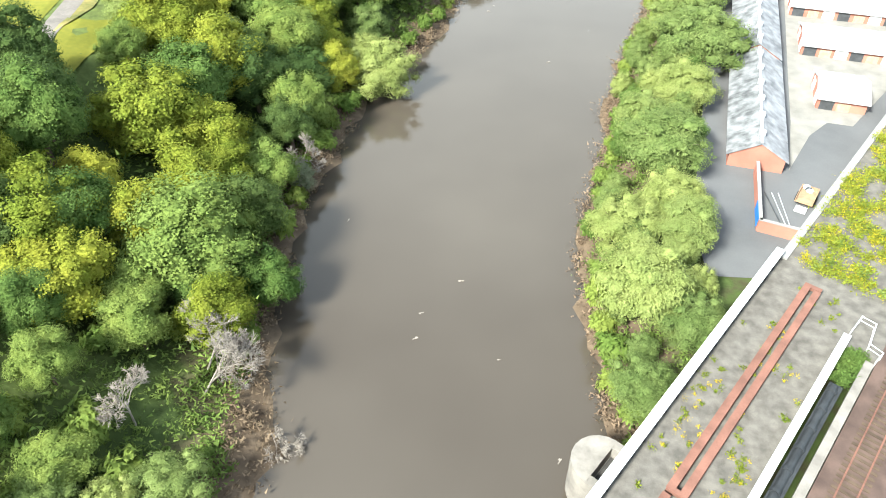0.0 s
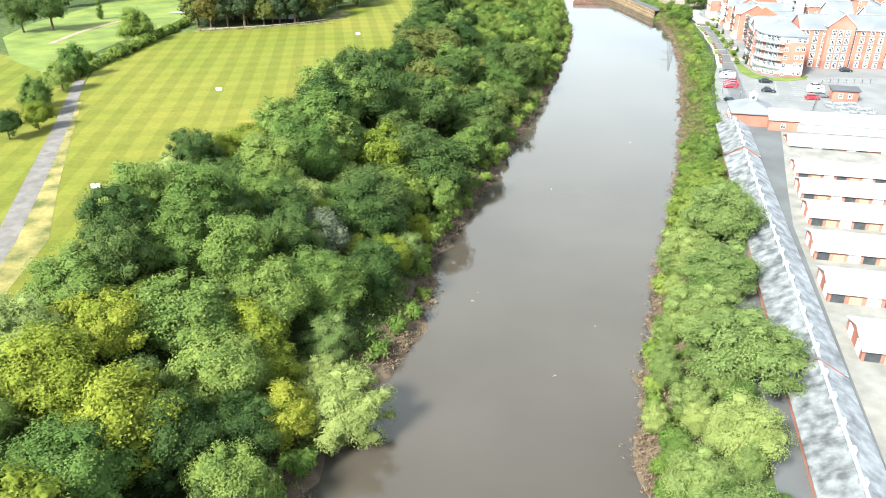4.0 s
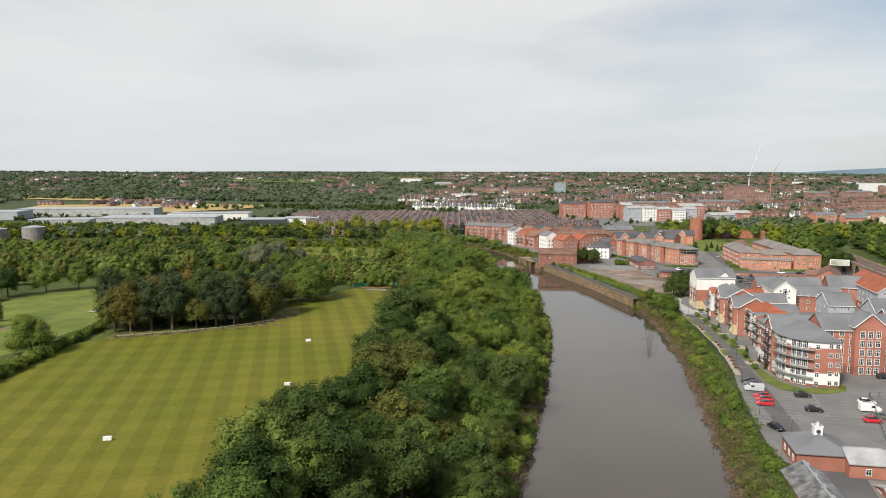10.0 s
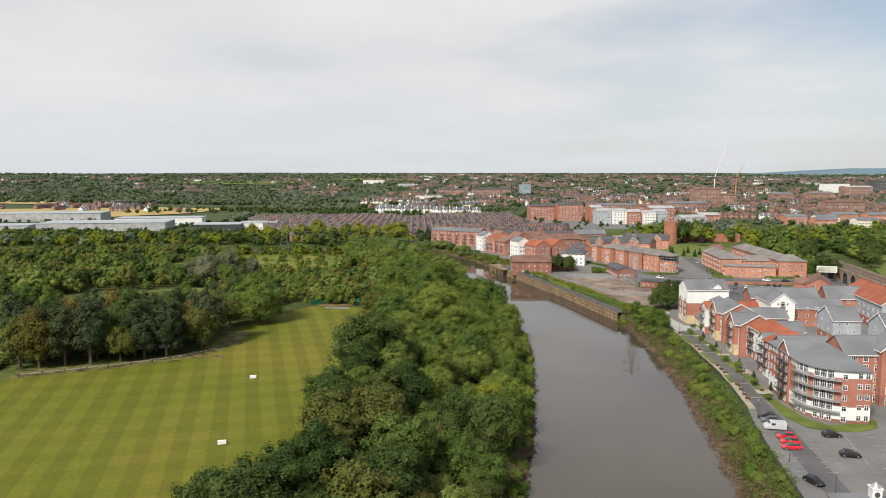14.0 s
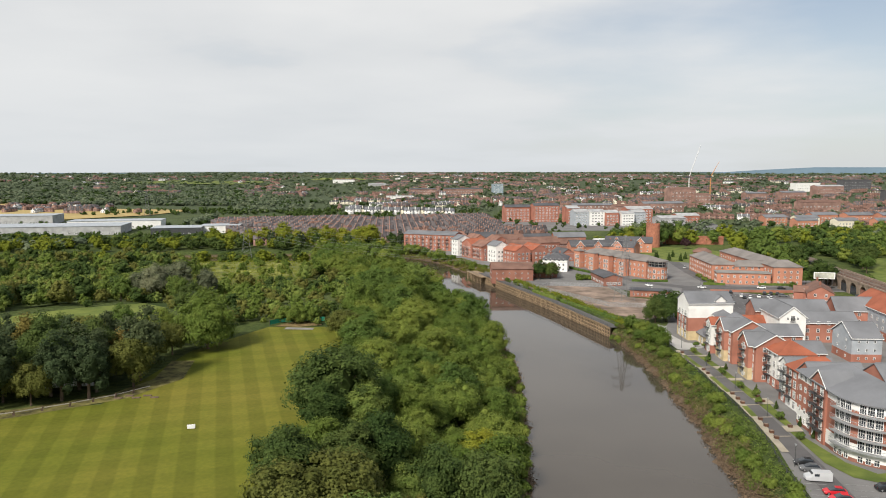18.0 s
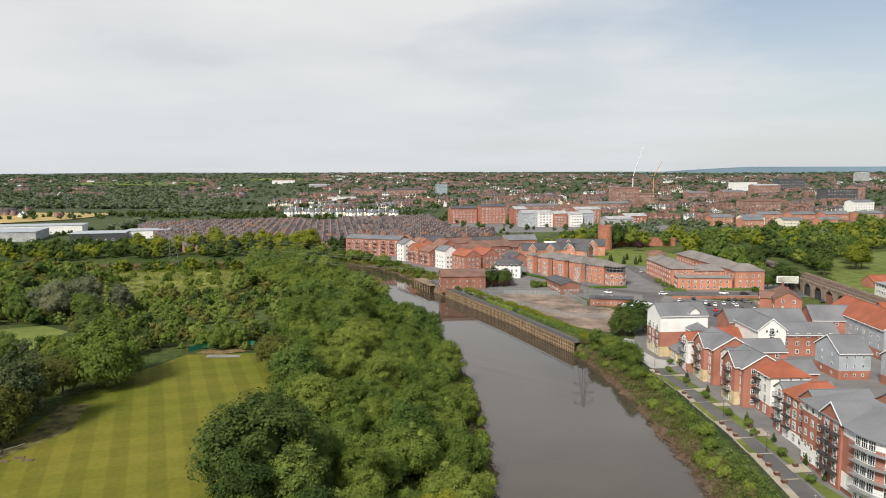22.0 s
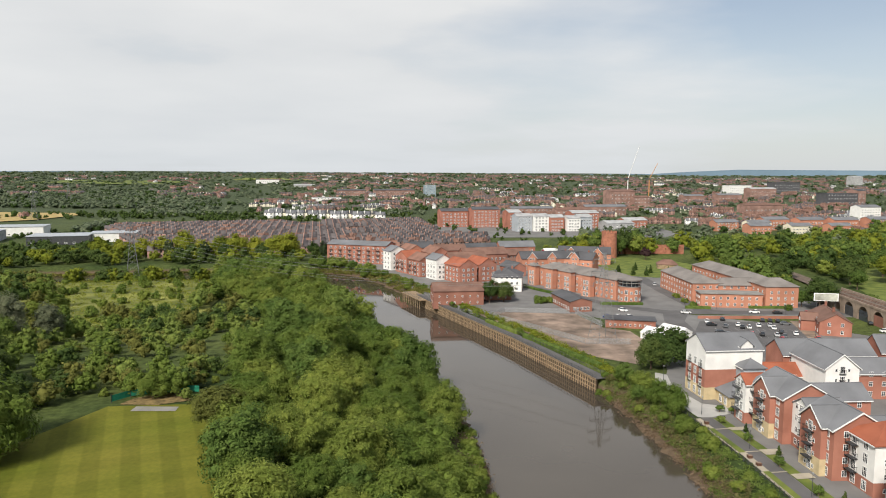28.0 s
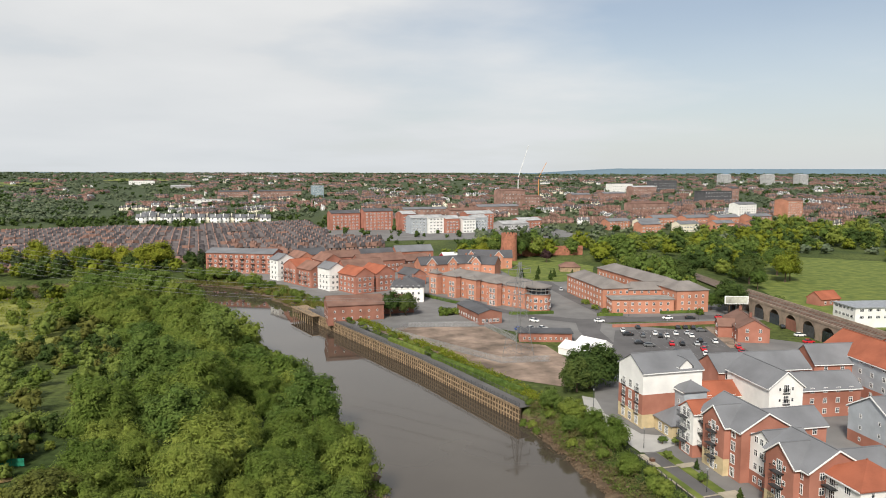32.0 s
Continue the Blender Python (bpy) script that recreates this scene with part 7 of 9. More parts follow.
# ---- promenade railing ----
FLINE = [(66, 258), (68.5, 270), (72, 290), (75.5, 306), (77.8, 316), (80.0, 322), (82.6, 336), (84.6, 350), (87.6, 380), (89.4, 406), (90.6, 428), (94, 442)]
fence = thing("railing", pose(0, 0, 0), "dark metal riverside railing on short posts", "railing")
FPOST = mesh_of("post", boxes((-0.06, -0.06, -0.2, 0.06, 0.06, 1.1)), M_METAL)
for (x0, y0), (x1, y1) in zip(FLINE, FLINE[1:]):
    L = math.hypot(x1 - x0, y1 - y0)
    a = math.degrees(math.atan2(y1 - y0, x1 - x0))
    z0 = max(gz(x0, y0), gz(x1, y1)) + 0.05
    for z in (0.35, 0.68, 1.02):
        p = part("handrail", boxes((0, -0.025, z, L, 0.025, z + 0.05)), M_METAL, fence)
        p.matrix_basis = pose(x0, y0, z0, 0, 0, a)
    for i in range(int(L / 1.9)):
        t = i * 1.9 / L
        put("post", FPOST, fence, x0 + (x1 - x0) * t, y0 + (y1 - y0) * t, z0, a)


def street_lamp(x, y, h=4.5, turn=0, group="promenade lamps"):
    ob = thing("street_lamp", pose(x, y, gz(x, y), 0, 0, turn), "slim dark street lamp on a straight post", "lamp", group)
    bm = bmesh.new()
    tube(bm, (0, 0, -0.3), (0, 0, 0.9), 0.09, 0.08, 8)
    tube(bm, (0, 0, 0.9), (0, 0, h), 0.06, 0.045, 8)
    part("post", bm, M_METAL, ob)
    bm = bmesh.new()
    tube(bm, (0, 0, h), (0, 0, h + 0.35), 0.12, 0.2, 8)
    tube(bm, (0, 0, h + 0.35), (0, 0, h + 0.45), 0.22, 0.05, 8)
    part("lamp_head", bm, M_GALV, ob)
    return ob


for x, y in ((74, 284.1), (74.7, 267.7), (79.2, 310.7), (88.6, 341), (91.0, 364), (92.8, 388), (93.6, 411), (97, 440)):
    street_lamp(x, y)
for x, y in ((150, 532), (170, 542), (190, 522), (128, 552), (114, 590), (162, 556), (210, 520), (180, 488), (160, 500), (140, 480)):
    street_lamp(x, y, 7.0, 0, "street lamps of the port")
BENCH = None
for i, (x, y) in enumerate(((83.2, 326), (83.9, 329.6), (84.8, 334), (85.6, 338.5), (87.0, 351), (87.4, 354.6), (87.9, 359), (89.4, 379), (89.8, 383), (91.2, 404), (90.2, 333), (91.2, 340), (93.0, 352), (93.6, 356))):
    m = pose(x, y, gz(x, y) + 0.13, 0, 0, -5)
    if BENCH is None:
        BENCH = thing("planter", m, "square dark timber planter beside the promenade", "planter", "promenade planters")
        part("box", boxes((-0.45, -0.45, 0, 0.45, 0.45, 0.6), (-0.5, -0.5, 0.6, 0.5, 0.5, 0.68)), mat("dark_timber", (0.11, 0.055, 0.035), 0.8, 0.3, 0.5, 6.0), BENCH)
        part("soil", boxes((-0.4, -0.4, 0.68, 0.4, 0.4, 0.7)), M_EARTH, BENCH)
    else:
        copy_thing(BENCH, m)


# ---- pylons ----
M_PYLON = mat("dull_galvanised_steel", (0.20, 0.205, 0.205), 0.7, 0.15, 1.0, 8.0, metal=0.2)


def pylon(x, y, h, base, label):
    ob = thing("pylon", pose(x, y, gz(x, y), 0, 0, 12), label, "pylon", "lattice pylons")
    def at(f):
        return base / 2 * (1 - f) ** 1.3 * 0.86 + 0.35
    for sx in (-1, 1):
        for sy in (-1, 1):
            bm = bmesh.new()
            for k in range(8):
                f0, f1 = k / 8, (k + 1) / 8
                tube(bm, (sx * at(f0), sy * at(f0), h * f0), (sx * at(f1), sy * at(f1), h * f1), 0.11, 0.09, 4)
            part("leg", bm, M_PYLON, ob)
    bm = bmesh.new()
    for k in range(11):
        f0, f1 = k / 11, (k + 1) / 11
        a, b = at(f0), at(f1)
        for s in (-1, 1):
            tube(bm, (-a, s * a, h * f0), (b, s * b, h * f1), 0.04, None, 4)
            tube(bm, (a, s * a, h * f0), (-b, s * b, h * f1), 0.04, None, 4)
            tube(bm, (s * a, -a, h * f0), (s * b, b, h * f1), 0.04, None, 4)
            tube(bm, (s * a, a, h * f0), (s * b, -b, h * f1), 0.04, None, 4)
    part("bracing", bm, M_PYLON, ob)
    for k, f in enumerate((0.66, 0.79, 0.92)):
        w = 5.2 - 0.8 * abs(k - 1)
        bm = bmesh.new()
        for s in (-1, 1):
            tube(bm, (s * 0.4, -0.4, h * f), (s * w, 0, h * f + 0.2), 0.08, None, 4)
            tube(bm, (s * 0.4, 0.4, h * f), (s * w, 0, h * f + 0.2), 0.08, None, 4)
            tube(bm, (s * 0.4, 0, h * f + 1.6), (s * w, 0, h * f + 0.2), 0.07, None, 4)
            tube(bm, (s * w, 0, h * f + 0.2), (s * w, 0, h * f - 1.4), 0.09, None, 5)
        part("cross_arm", bm, M_PYLON, ob)
    return ob


pylon(98, 492, 32, 8, "grey lattice steel pylon in the fenced yard")
pylon(-110, 672, 34, 8, "grey lattice steel pylon in the meadow")
pylon(-330, 1120, 34, 8, "distant grey lattice steel pylon")
pylon(-420, 1500, 34, 8, "distant grey lattice steel pylon")

ln = thing("power_line", pose(0, 0, 0), "sagging overhead wires between two lattice pylons", "power line")
for z, w in ((0.66, 4.4), (0.79, 5.2), (0.92, 4.4)):
    for s in (-1, 1):
        p = Vector((98 + s * w * 0.97, 492 + s * w * 0.2, gz(98, 492) + 32 * z - 1.2))
        q = Vector((-110 + s * w * 0.97, 672 + s * w * 0.2, gz(-110, 672) + 34 * z - 1.2))
        bm = bmesh.new()
        rings = []
        for k in range(15):
            a = k / 14
            c = p.lerp(q, a) - Vector((0, 0, 28 * a * (1 - a)))
            rings.append([bm.verts.new(c + Vector(o)) for o in ((0, 0, 0.035), (0.025, 0.025, -0.02), (-0.025, -0.025, -0.02))])
        for a, b in zip(rings, rings[1:]):
            for k in range(3):
                bm.faces.new((a[k], a[(k + 1) % 3], b[(k + 1) % 3], b[k]))
        part("wire", bm, M_PYLON, ln)

# ---- yard fence ----
yf = thing("palisade_fence", pose(0, 0, 0), "grey steel palisade fence round the bare yard", "fence")
YL = [(66, 538), (80, 508), (90, 487), (106, 484.5)], [(66, 538), (75, 547), (102, 541)], [(104, 540), (106, 513)]
for line in YL:
    for (x0, y0), (x1, y1) in zip(line, line[1:]):
        L = math.hypot(x1 - x0, y1 - y0)
        a = math.degrees(math.atan2(y1 - y0, x1 - x0))
        for z in (0.4, 1.7):
            p = part("rail", boxes((0, -0.03, z, L, 0.03, z + 0.07)), M_GALV, yf)
            p.matrix_basis = pose(x0, y0, 4.3, 0, 0, a)
        bm = bmesh.new()
        for i in range(int(L / 0.3)):
            box(bm, i * 0.3, -0.05, 0, i * 0.3 + 0.12, -0.02, 2.2)
        p = part("palisade", bm, M_GALV, yf)
        p.matrix_basis = pose(x0, y0, 4.25, 0, 0, a)

# ---- railway bridge at the start ----
BR = pose(46, 85, 0, 0, 0, -31.2)
M_WPAINT = mat("chalky_white_steel", (0.72, 0.72, 0.70), 0.6, 0.10, 2.0, 5.0)
M_BLACK = mat("sooty_steel", (0.030, 0.032, 0.034), 0.6, 0.3, 1.0, 6.0)
M_DARKFLOOR = mat("dark_stone", (0.055, 0.05, 0.045), 0.95, 0.3, 1.0, 6.0)
M_DECK = mat("weathered_deck_gravel", (0.118, 0.106, 0.09), 0.95, 0.30, 1.2, 9.0, 0.03)
M_PSTONE = mat("pale_coping_stone", (0.20, 0.18, 0.155), 0.9, 0.25, 1.5, 4.0, 0.01)
bridge = thing("railway_bridge", BR, "railway bridge with gravelled deck and white parapet girders", "bridge")
part("deck", boxes((-0.6, -110, 6.2, 9.0, 0, 7.2), (9.0, -8.4, 6.2, 12.5, 0, 7.2), (12.5, -110, 6.2, 24, 0, 7.2)), M_DECK, bridge)
part("outer_girder", boxes((-0.62, -110, 5.0, -0.3, 0.0, 8.2), (-0.62, -110, 5.0, 0.1, 0, 5.2)), M_BLACK, bridge)
part("parapet_cap", boxes((-0.75, -110, 8.2, 0.15, 0.0, 8.36)), M_WPAINT, bridge, "white painted parapet top")
for i in range(46):
    put("stiffener", mesh_of("stiffener", boxes((0, 0, 0), ) if False else boxes((-0.02, -0.06, 7.2, 0.12, 0.06, 8.2)), M_BLACK) if i == 0 else bpy.data.meshes["stiffener"], bridge, 0, -2.0 * i - 0.5, 0)
for x0, x1, y0, y1 in ((3.55, 4.25, -33.5, -3.0), (4.65, 5.35, -33.5, -3.6), (3.55, 4.25, -110, -34.0), (4.65, 5.35, -110, -34.0)):
    part("rusty_girder", boxes((x0, y0, 7.2, x1, y1, 7.28), (x0 + 0.28, y0, 7.28, x1 - 0.28, y1, 7.85), (x0, y0, 7.85, x1, y1, 7.95)), M_RUST, bridge, "rust-red girder lying on the deck")
for y in (-3.4, -33.6):
    part("tie_plate", boxes((3.6, y, 7.5, 5.3, y + 0.5, 7.9)), M_RUST, bridge)
part("inner_parapet", boxes((9.1, -110, 6.2, 9.35, -8.4, 8.5), (8.95, -110, 8.5, 9.65, -8.4, 8.66)), M_WPAINT, bridge)
part("main_girder", boxes((10.1, -110, 5.6, 10.9, -14.0, 7.4), (9.9, -110, 7.4, 11.1, -14.0, 7.52)), M_BLACK, bridge, "black riveted girder between the parapets")
bm = bmesh.new()
tube(bm, (10.4, -14.5, 7.6), (10.5, -60, 7.6), 0.36, None, 12)
for i in range(16):
    tube(bm, (10.4, -15.0 - 2.6 * i, 7.6), (10.4, -15.4 - 2.6 * i, 7.6), 0.46, None, 12)
part("pipe", bm, M_BLACK, bridge, "black flanged pipe")
part("coping", boxes((11.6, -110, 6.2, 12.4, -9.6, 7.75)), M_PSTONE, bridge, "pale stone coping")
for x in (14.15, 15.6, 18.9, 20.35):
    part("rail", boxes((x - 0.07, -110, 7.36, x + 0.07, 70, 7.40), (x - 0.02, -110, 7.26, x + 0.02, 70, 7.36), (x - 0.035, -110, 7.40, x + 0.035, 70, 7.44)), M_RUST, bridge)
SLEEPER = mesh_of("sleeper", boxes((-1.3, -0.13, 0, 1.3, 0.13, 0.12)), M_TIMBER_D)
for i in range(60):
    put("sleeper", SLEEPER, bridge, 14.9, -38 + 0.65 * i, 7.2)
M_BALLAST = mat("brown_ballast", (0.088, 0.058, 0.046), 0.95, 0.3, 2.0, 9.0, 0.03)
part("ballast", boxes((12.5, -110, 7.2, 22.5, 0, 7.24)), M_BALLAST, bridge)
# white hand rails at the end of the parapets
gr = thing("handrail", BR @ pose(9.4, -7.2, 7.2), "white tubular steel hand rail at the bridge end", "handrail")
for pts in (((0, 0), (0.2, 2.6), (1.6, 2.4), (1.9, -0.6), (3.2, -1.0), (3.0, -2.2)),):
    for (a, b), (c, d) in zip(pts, pts[1:]):
        for z in (0.5, 1.05):
            bm = bmesh.new()
            tube(bm, (a, b, z), (c, d, z), 0.04, None, 6)
            part("rail", bm, M_WPAINT, gr)
    for a, b in pts:
        bm = bmesh.new()
        tube(bm, (a, b, -0.1), (a, b, 1.1), 0.045, None, 6)
        part("post", bm, M_WPAINT, gr)
# river pier
pr = thing("bridge_pier", BR @ pose(-1.2, -33.0, 0, 0, 0, 0), "pale stone river pier with a rounded cutwater", "pier")
PIER = [(-1.2 - 2.5 * math.cos(math.pi * i / 10 - math.pi / 2), 2.5 * math.sin(math.pi * i / 10 - math.pi / 2)) for i in range(11)]
PIER = [(12, -2.5)] + PIER[::1][::-1][::-1] + [(12, 2.5)]
bm = bmesh.new()
prism(bm, PIER[::-1], -2.0, 3.6)
bmesh.ops.recalc_face_normals(bm, faces=bm.faces[:])
part("shaft", bm, M_PSTONE, pr)
# the coping runs round an open bearing shelf
bm = bmesh.new()
prism(bm, [(-1.0, -2.65), (-1.0, 2.65)] + [(-1.0 - 2.7 * math.cos(math.pi * i / 10 - math.pi / 2), -2.65 * math.sin(math.pi * i / 10 - math.pi / 2)) for i in range(1, 10)], 3.6, 5.0)
bmesh.ops.recalc_face_normals(bm, faces=bm.faces[:])
part("nose", bm, M_PSTONE, pr, "pale rounded nose stone with an orange stain")
part("side_coping", boxes((-1.0, -2.65, 3.6, 12, -1.75, 4.95)), M_PSTONE, pr)
part("side_coping", boxes((-1.0, 1.75, 3.6, 12, 2.65, 4.95)), M_PSTONE, pr)
for i in range(4):
    part("bearing", boxes((0.2 + 1.5 * i, -1.6, 3.62, 0.7 + 1.5 * i, 1.6, 4.5)), M_BLACK, pr)
# shelf is much darker than the pale stone round it
part("shelf", boxes((-0.9, -1.72, 3.6, 11, 1.72, 3.72)), M_DARKFLOOR, pr, "dark bearing shelf")
# embankment behind the bridge
emb = thing("embankment", BR, "railway embankment of pale gravel behind a brick retaining wall", "embankment", kind="structure")
part("fill", boxes((0.5, 0.0, 0.5, 60, 95, 7.2)), M_DECK, emb)
part("retaining_wall", boxes((-0.1, 0.0, 0.5, 0.5, 95, 7.2)), M_BRICK_D, emb)
part("coping", boxes((-0.2, 0.0, 7.2, 0.65, 95, 7.42)), M_CONC, emb)

# ---- stable yard ----
M_APRON = mat("worn_concrete_apron", (0.21, 0.195, 0.17), 0.9, 0.2, 3.0, 6.0)
drape("stable_yard", [(39.5, 86), (46, 86.5), (64, 116), (100, 178), (150, 246), (70, 251), (60, 232), (53, 196), (47, 160), (43.5, 130), (41, 112), (38.5, 96)], M_ASPH_Y, 0.06, 6.0, "asphalt stable yard beside long sheds", "yard")
drape("yard_slab", [(52.6, 109), (57.2, 118.5), (60.5, 122.5), (64.0, 122), (84, 152), (110, 190), (120, 240), (80, 246), (66, 190), (58, 140), (55.2, 122)], M_APRON, 0.10, 6.0, "pale concrete apron between stable rows", "yard")
SHEDS = "long stable sheds"


def long_shed(y0, y1, h, lift, label):
    cx = lambda y: 47.9 + (y - 108.6) * 0.1432
    ym = (y0 + y1) / 2
    L = (y1 - y0) / math.cos(radians(8.2))
    ob = thing("stable_shed", pose(cx(ym), ym, 2.4, 0, 0, -8.2), label, "shed", SHEDS)
    bm = bmesh.new()
    gable_wall(bm, 7.2, L, -1.0, h, 2.1, "y")
    part("wall", bm, M_BRICK, ob)
    n = max(1, round(L / 4.6))
    rise, a = 2.1, 4.05
    drop = 0.45 * rise / 3.6
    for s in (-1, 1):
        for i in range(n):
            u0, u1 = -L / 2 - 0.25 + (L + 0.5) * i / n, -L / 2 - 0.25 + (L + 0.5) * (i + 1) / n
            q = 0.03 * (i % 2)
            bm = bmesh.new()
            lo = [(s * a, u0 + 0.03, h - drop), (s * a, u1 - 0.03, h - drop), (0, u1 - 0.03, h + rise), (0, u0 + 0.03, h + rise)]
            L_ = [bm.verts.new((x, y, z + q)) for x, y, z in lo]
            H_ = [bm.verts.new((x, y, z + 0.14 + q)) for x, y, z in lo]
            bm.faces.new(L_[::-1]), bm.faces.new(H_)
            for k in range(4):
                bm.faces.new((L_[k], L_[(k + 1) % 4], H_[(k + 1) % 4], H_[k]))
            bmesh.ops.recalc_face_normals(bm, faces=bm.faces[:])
            # west panels are darker and more mottled than the east ones
            part("roof_panel", bm, M_WESTROOF if s < 0 else M_EASTROOF, ob)
    part("ridge", boxes((-0.22, -L / 2, h + rise + 0.1, 0.22, L / 2, h + rise + 0.22)), M_GALV, ob)
    for i in range(n):
        v = part("roof_vent", boxes((-0.45, -0.4, h + rise - 0.1, 0.45, 0.4, h + rise + 0.55)), M_GALV, ob)
        v.location.y = -L / 2 + L * (i + 0.5) / n
    for i in range(int(L / 3.4)):
        u = -L / 2 + 1.6 + 3.4 * i
        put("door", D_STD, ob, 3.6, u, 0.05, 90)
    return ob


long_shed(108.6, 137.6, 2.2, 0, "brick stable shed with a stained grey sheet roof")
long_shed(138.2, 186, 2.5, 0, "long brick stable shed with streaked grey roof panels")
long_shed(186.5, 222, 2.7, 0, "brick stable shed with streaked grey roof panels")
long_shed(222.5, 246.5, 3.2, 0, "taller brick stable shed with a grey sheet roof")
# openings are closed dark panels, the shade inside put into their colour
STALL_D = mesh_of("stall_opening", boxes((-1.0, -0.05, 0.02, 1.0, 0.05, 1.9)), M_METAL)
STALL_W = mesh_of("stall_panel", boxes((-1.0, -0.06, 0.02, 1.0, 0.04, 1.95)), M_WHITE)
STALL_B = mesh_of("stall_door", boxes((-0.9, -0.07, 0.02, 0.9, 0.04, 1.5)), mat("varnished_boards", (0.36, 0.27, 0.18), 0.7, 0.2, 0.5, 5.0))
for i, (x, y) in enumerate(((59.6, 126.6), (60.8, 144.6), (62.0, 160.8), (65.0, 175.8), (69.0, 190.6), (71.6, 203.2), (74.4, 215.4), (78.6, 234.4))):
    x1 = min(66.8 + (y - 127) * 0.62, 118) if i < 5 else 126
    L, dep = x1 - x, 8.4
    a = radians(-8.2)
    cx, cy = x + math.cos(a) * L / 2 - math.sin(a) * dep / 2, y + math.sin(a) * L / 2 + math.cos(a) * dep / 2
    ob = building("stable_row", cx, cy, -8.2, L, dep, 2.1, M_BRICK, M_CORR, "row of stables under a pale grey sheet roof", "stable", "x", 1.25, 0, 2.4, over=0.5, group="stable rows")
    n = max(2, int(L / 2.6))
    for k in range(n):
        put("stall_door" if k % 3 == 1 else "stall_opening" if k % 3 == 0 else "stall_panel", STALL_B if k % 3 == 1 else STALL_D if k % 3 == 0 else STALL_W, ob, -L / 2 + 1.4 + (L - 2.2) * k / n, -dep / 2, 0)
    put("stall_panel", STALL_W, ob, -L / 2, -2.2, 0, -90)
    put("stall_panel", STALL_W, ob, -L / 2, 2.2, 0, -90)
building("stable_row", 112, 247, -8, 56, 9, 3.0, M_RENDER, M_CORR, "long low hall under a pale sheet roof", "stable", "x", 1.6, 0, 3.6, group="stable rows")
# clubhouse with a white cupola
cb = building("clubhouse", 74.4, 255.4, -8, 10.5, 11, 3.5, M_BRICK, M_SLATE, "brick clubhouse with a hipped grey roof and white cupola", "clubhouse", "y", 2.3, 4.4, 4.2, wins=[("w", 3, range(1), W_STD, None), ("n", 3, range(1), W_STD, None)])
part("cupola", boxes((-0.8, -0.8, 5.4, 0.8, 0.8, 7.4), (-0.95, -0.95, 7.4, 0.95, 0.95, 7.6)), M_WHITE, cb, "white timber cupola with a clock")
bm = bmesh.new()
tube(bm, (0, 0, 7.6), (0, 0, 8.4), 0.9, 0.12, 8)
part("cupola_roof", bm, M_GALV, cb)
bm = bmesh.new()
tube(bm, (0, -0.86, 6.5), (0, -0.8, 6.5), 0.45, None, 14)
part("clock_face", bm, M_METAL, cb)
building("lodge", 81.0, 250.4, -8, 7.0, 8.0, 3.2, M_BRICK, M_CORR, "small brick lodge with a grey sheet roof", "lodge", "x", 1.6, 0, 4.0, wins=[("s", 1, range(1), W_STD, None)])
# brick yard wall with a blue sign, steel bars and a trailer
bw = thing("yard_wall", pose(0, 0, 0), "red brick yard wall with a blue panel", "wall")
for (x0, y0), (x1, y1) in (((47.9, 107.8), (46.3, 95.2)), ((46.3, 95.2), (50.8, 93.9))):
    L = math.hypot(x1 - x0, y1 - y0)
    p = part("brickwork", boxes((0, -0.15, -0.5, L, 0.15, 1.9)), M_BRICK, bw)
    p.matrix_basis = pose(x0, y0, 2.4, 0, 0, math.degrees(math.atan2(y1 - y0, x1 - x0)))
    p = part("coping", boxes((-0.1, -0.22, 1.9, L + 0.1, 0.22, 2.02)), M_CONC, bw)
    p.matrix_basis = pose(x0, y0, 2.4, 0, 0, math.degrees(math.atan2(y1 - y0, x1 - x0)))
p = part("blue_panel", boxes((8.6, -0.24, 0.4, 12.2, -0.16, 1.8)), mat("blue_board", (0.03, 0.16, 0.55), 0.6, 0.08), bw)
p.matrix_basis = pose(47.9, 107.8, 2.4, 0, 0, math.degrees(math.atan2(-12.6, -1.6)))
for k in range(3):
    bm = bmesh.new()
    tube(bm, (0, 0, 0.1), (0, 6.5, 0.1), 0.09, None, 6)
    o = tagged(part("steel_bar", bm, M_GALV if k else M_METAL), "long steel bar lying on the yard", "bar", "steel bars")
    o.matrix_basis = pose(49.4 + 0.5 * k, 96.8, gz(49, 98) + 0.12, 0, 0, 8 - 3 * k)
tr = thing("trailer", pose(53.4, 102.4, gz(53.4, 102.4) + 0.1, 0, 0, -25), "flat trailer loaded with brown boards and bags", "trailer")
part("bed", boxes((-1.1, -1.8, 0.6, 1.1, 1.8, 0.75), (-1.1, -1.8, 0.75, -1.02, 1.8, 1.15), (1.02, -1.8, 0.75, 1.1, 1.8, 1.15), (-1.02, 1.72, 0.75, 1.02, 1.8, 1.15)), mat("plywood", (0.30, 0.20, 0.12), 0.8, 0.2, 0.6, 5.0), tr)
part("ramp", boxes((-0.7, -3.2, 0.1, 0.7, -1.85, 0.2)), M_WPAINT, tr)
for k in range(3):
    bm = bmesh.new()
    rough_ball(bm, (0.1 - 0.3 * k, 0.9 + 0.3 * k, 1.0), 0.45, 30 + k, 2, 0.3, 0.6)
    part("bag", bm, M_WPAINT if k != 1 else M_METAL, tr)
for s in (-1, 1):
    for y in (-0.5, 0.5):
        put("wheel", ME_TYRE, tr, s * 1.15, y, 0.32, 90)
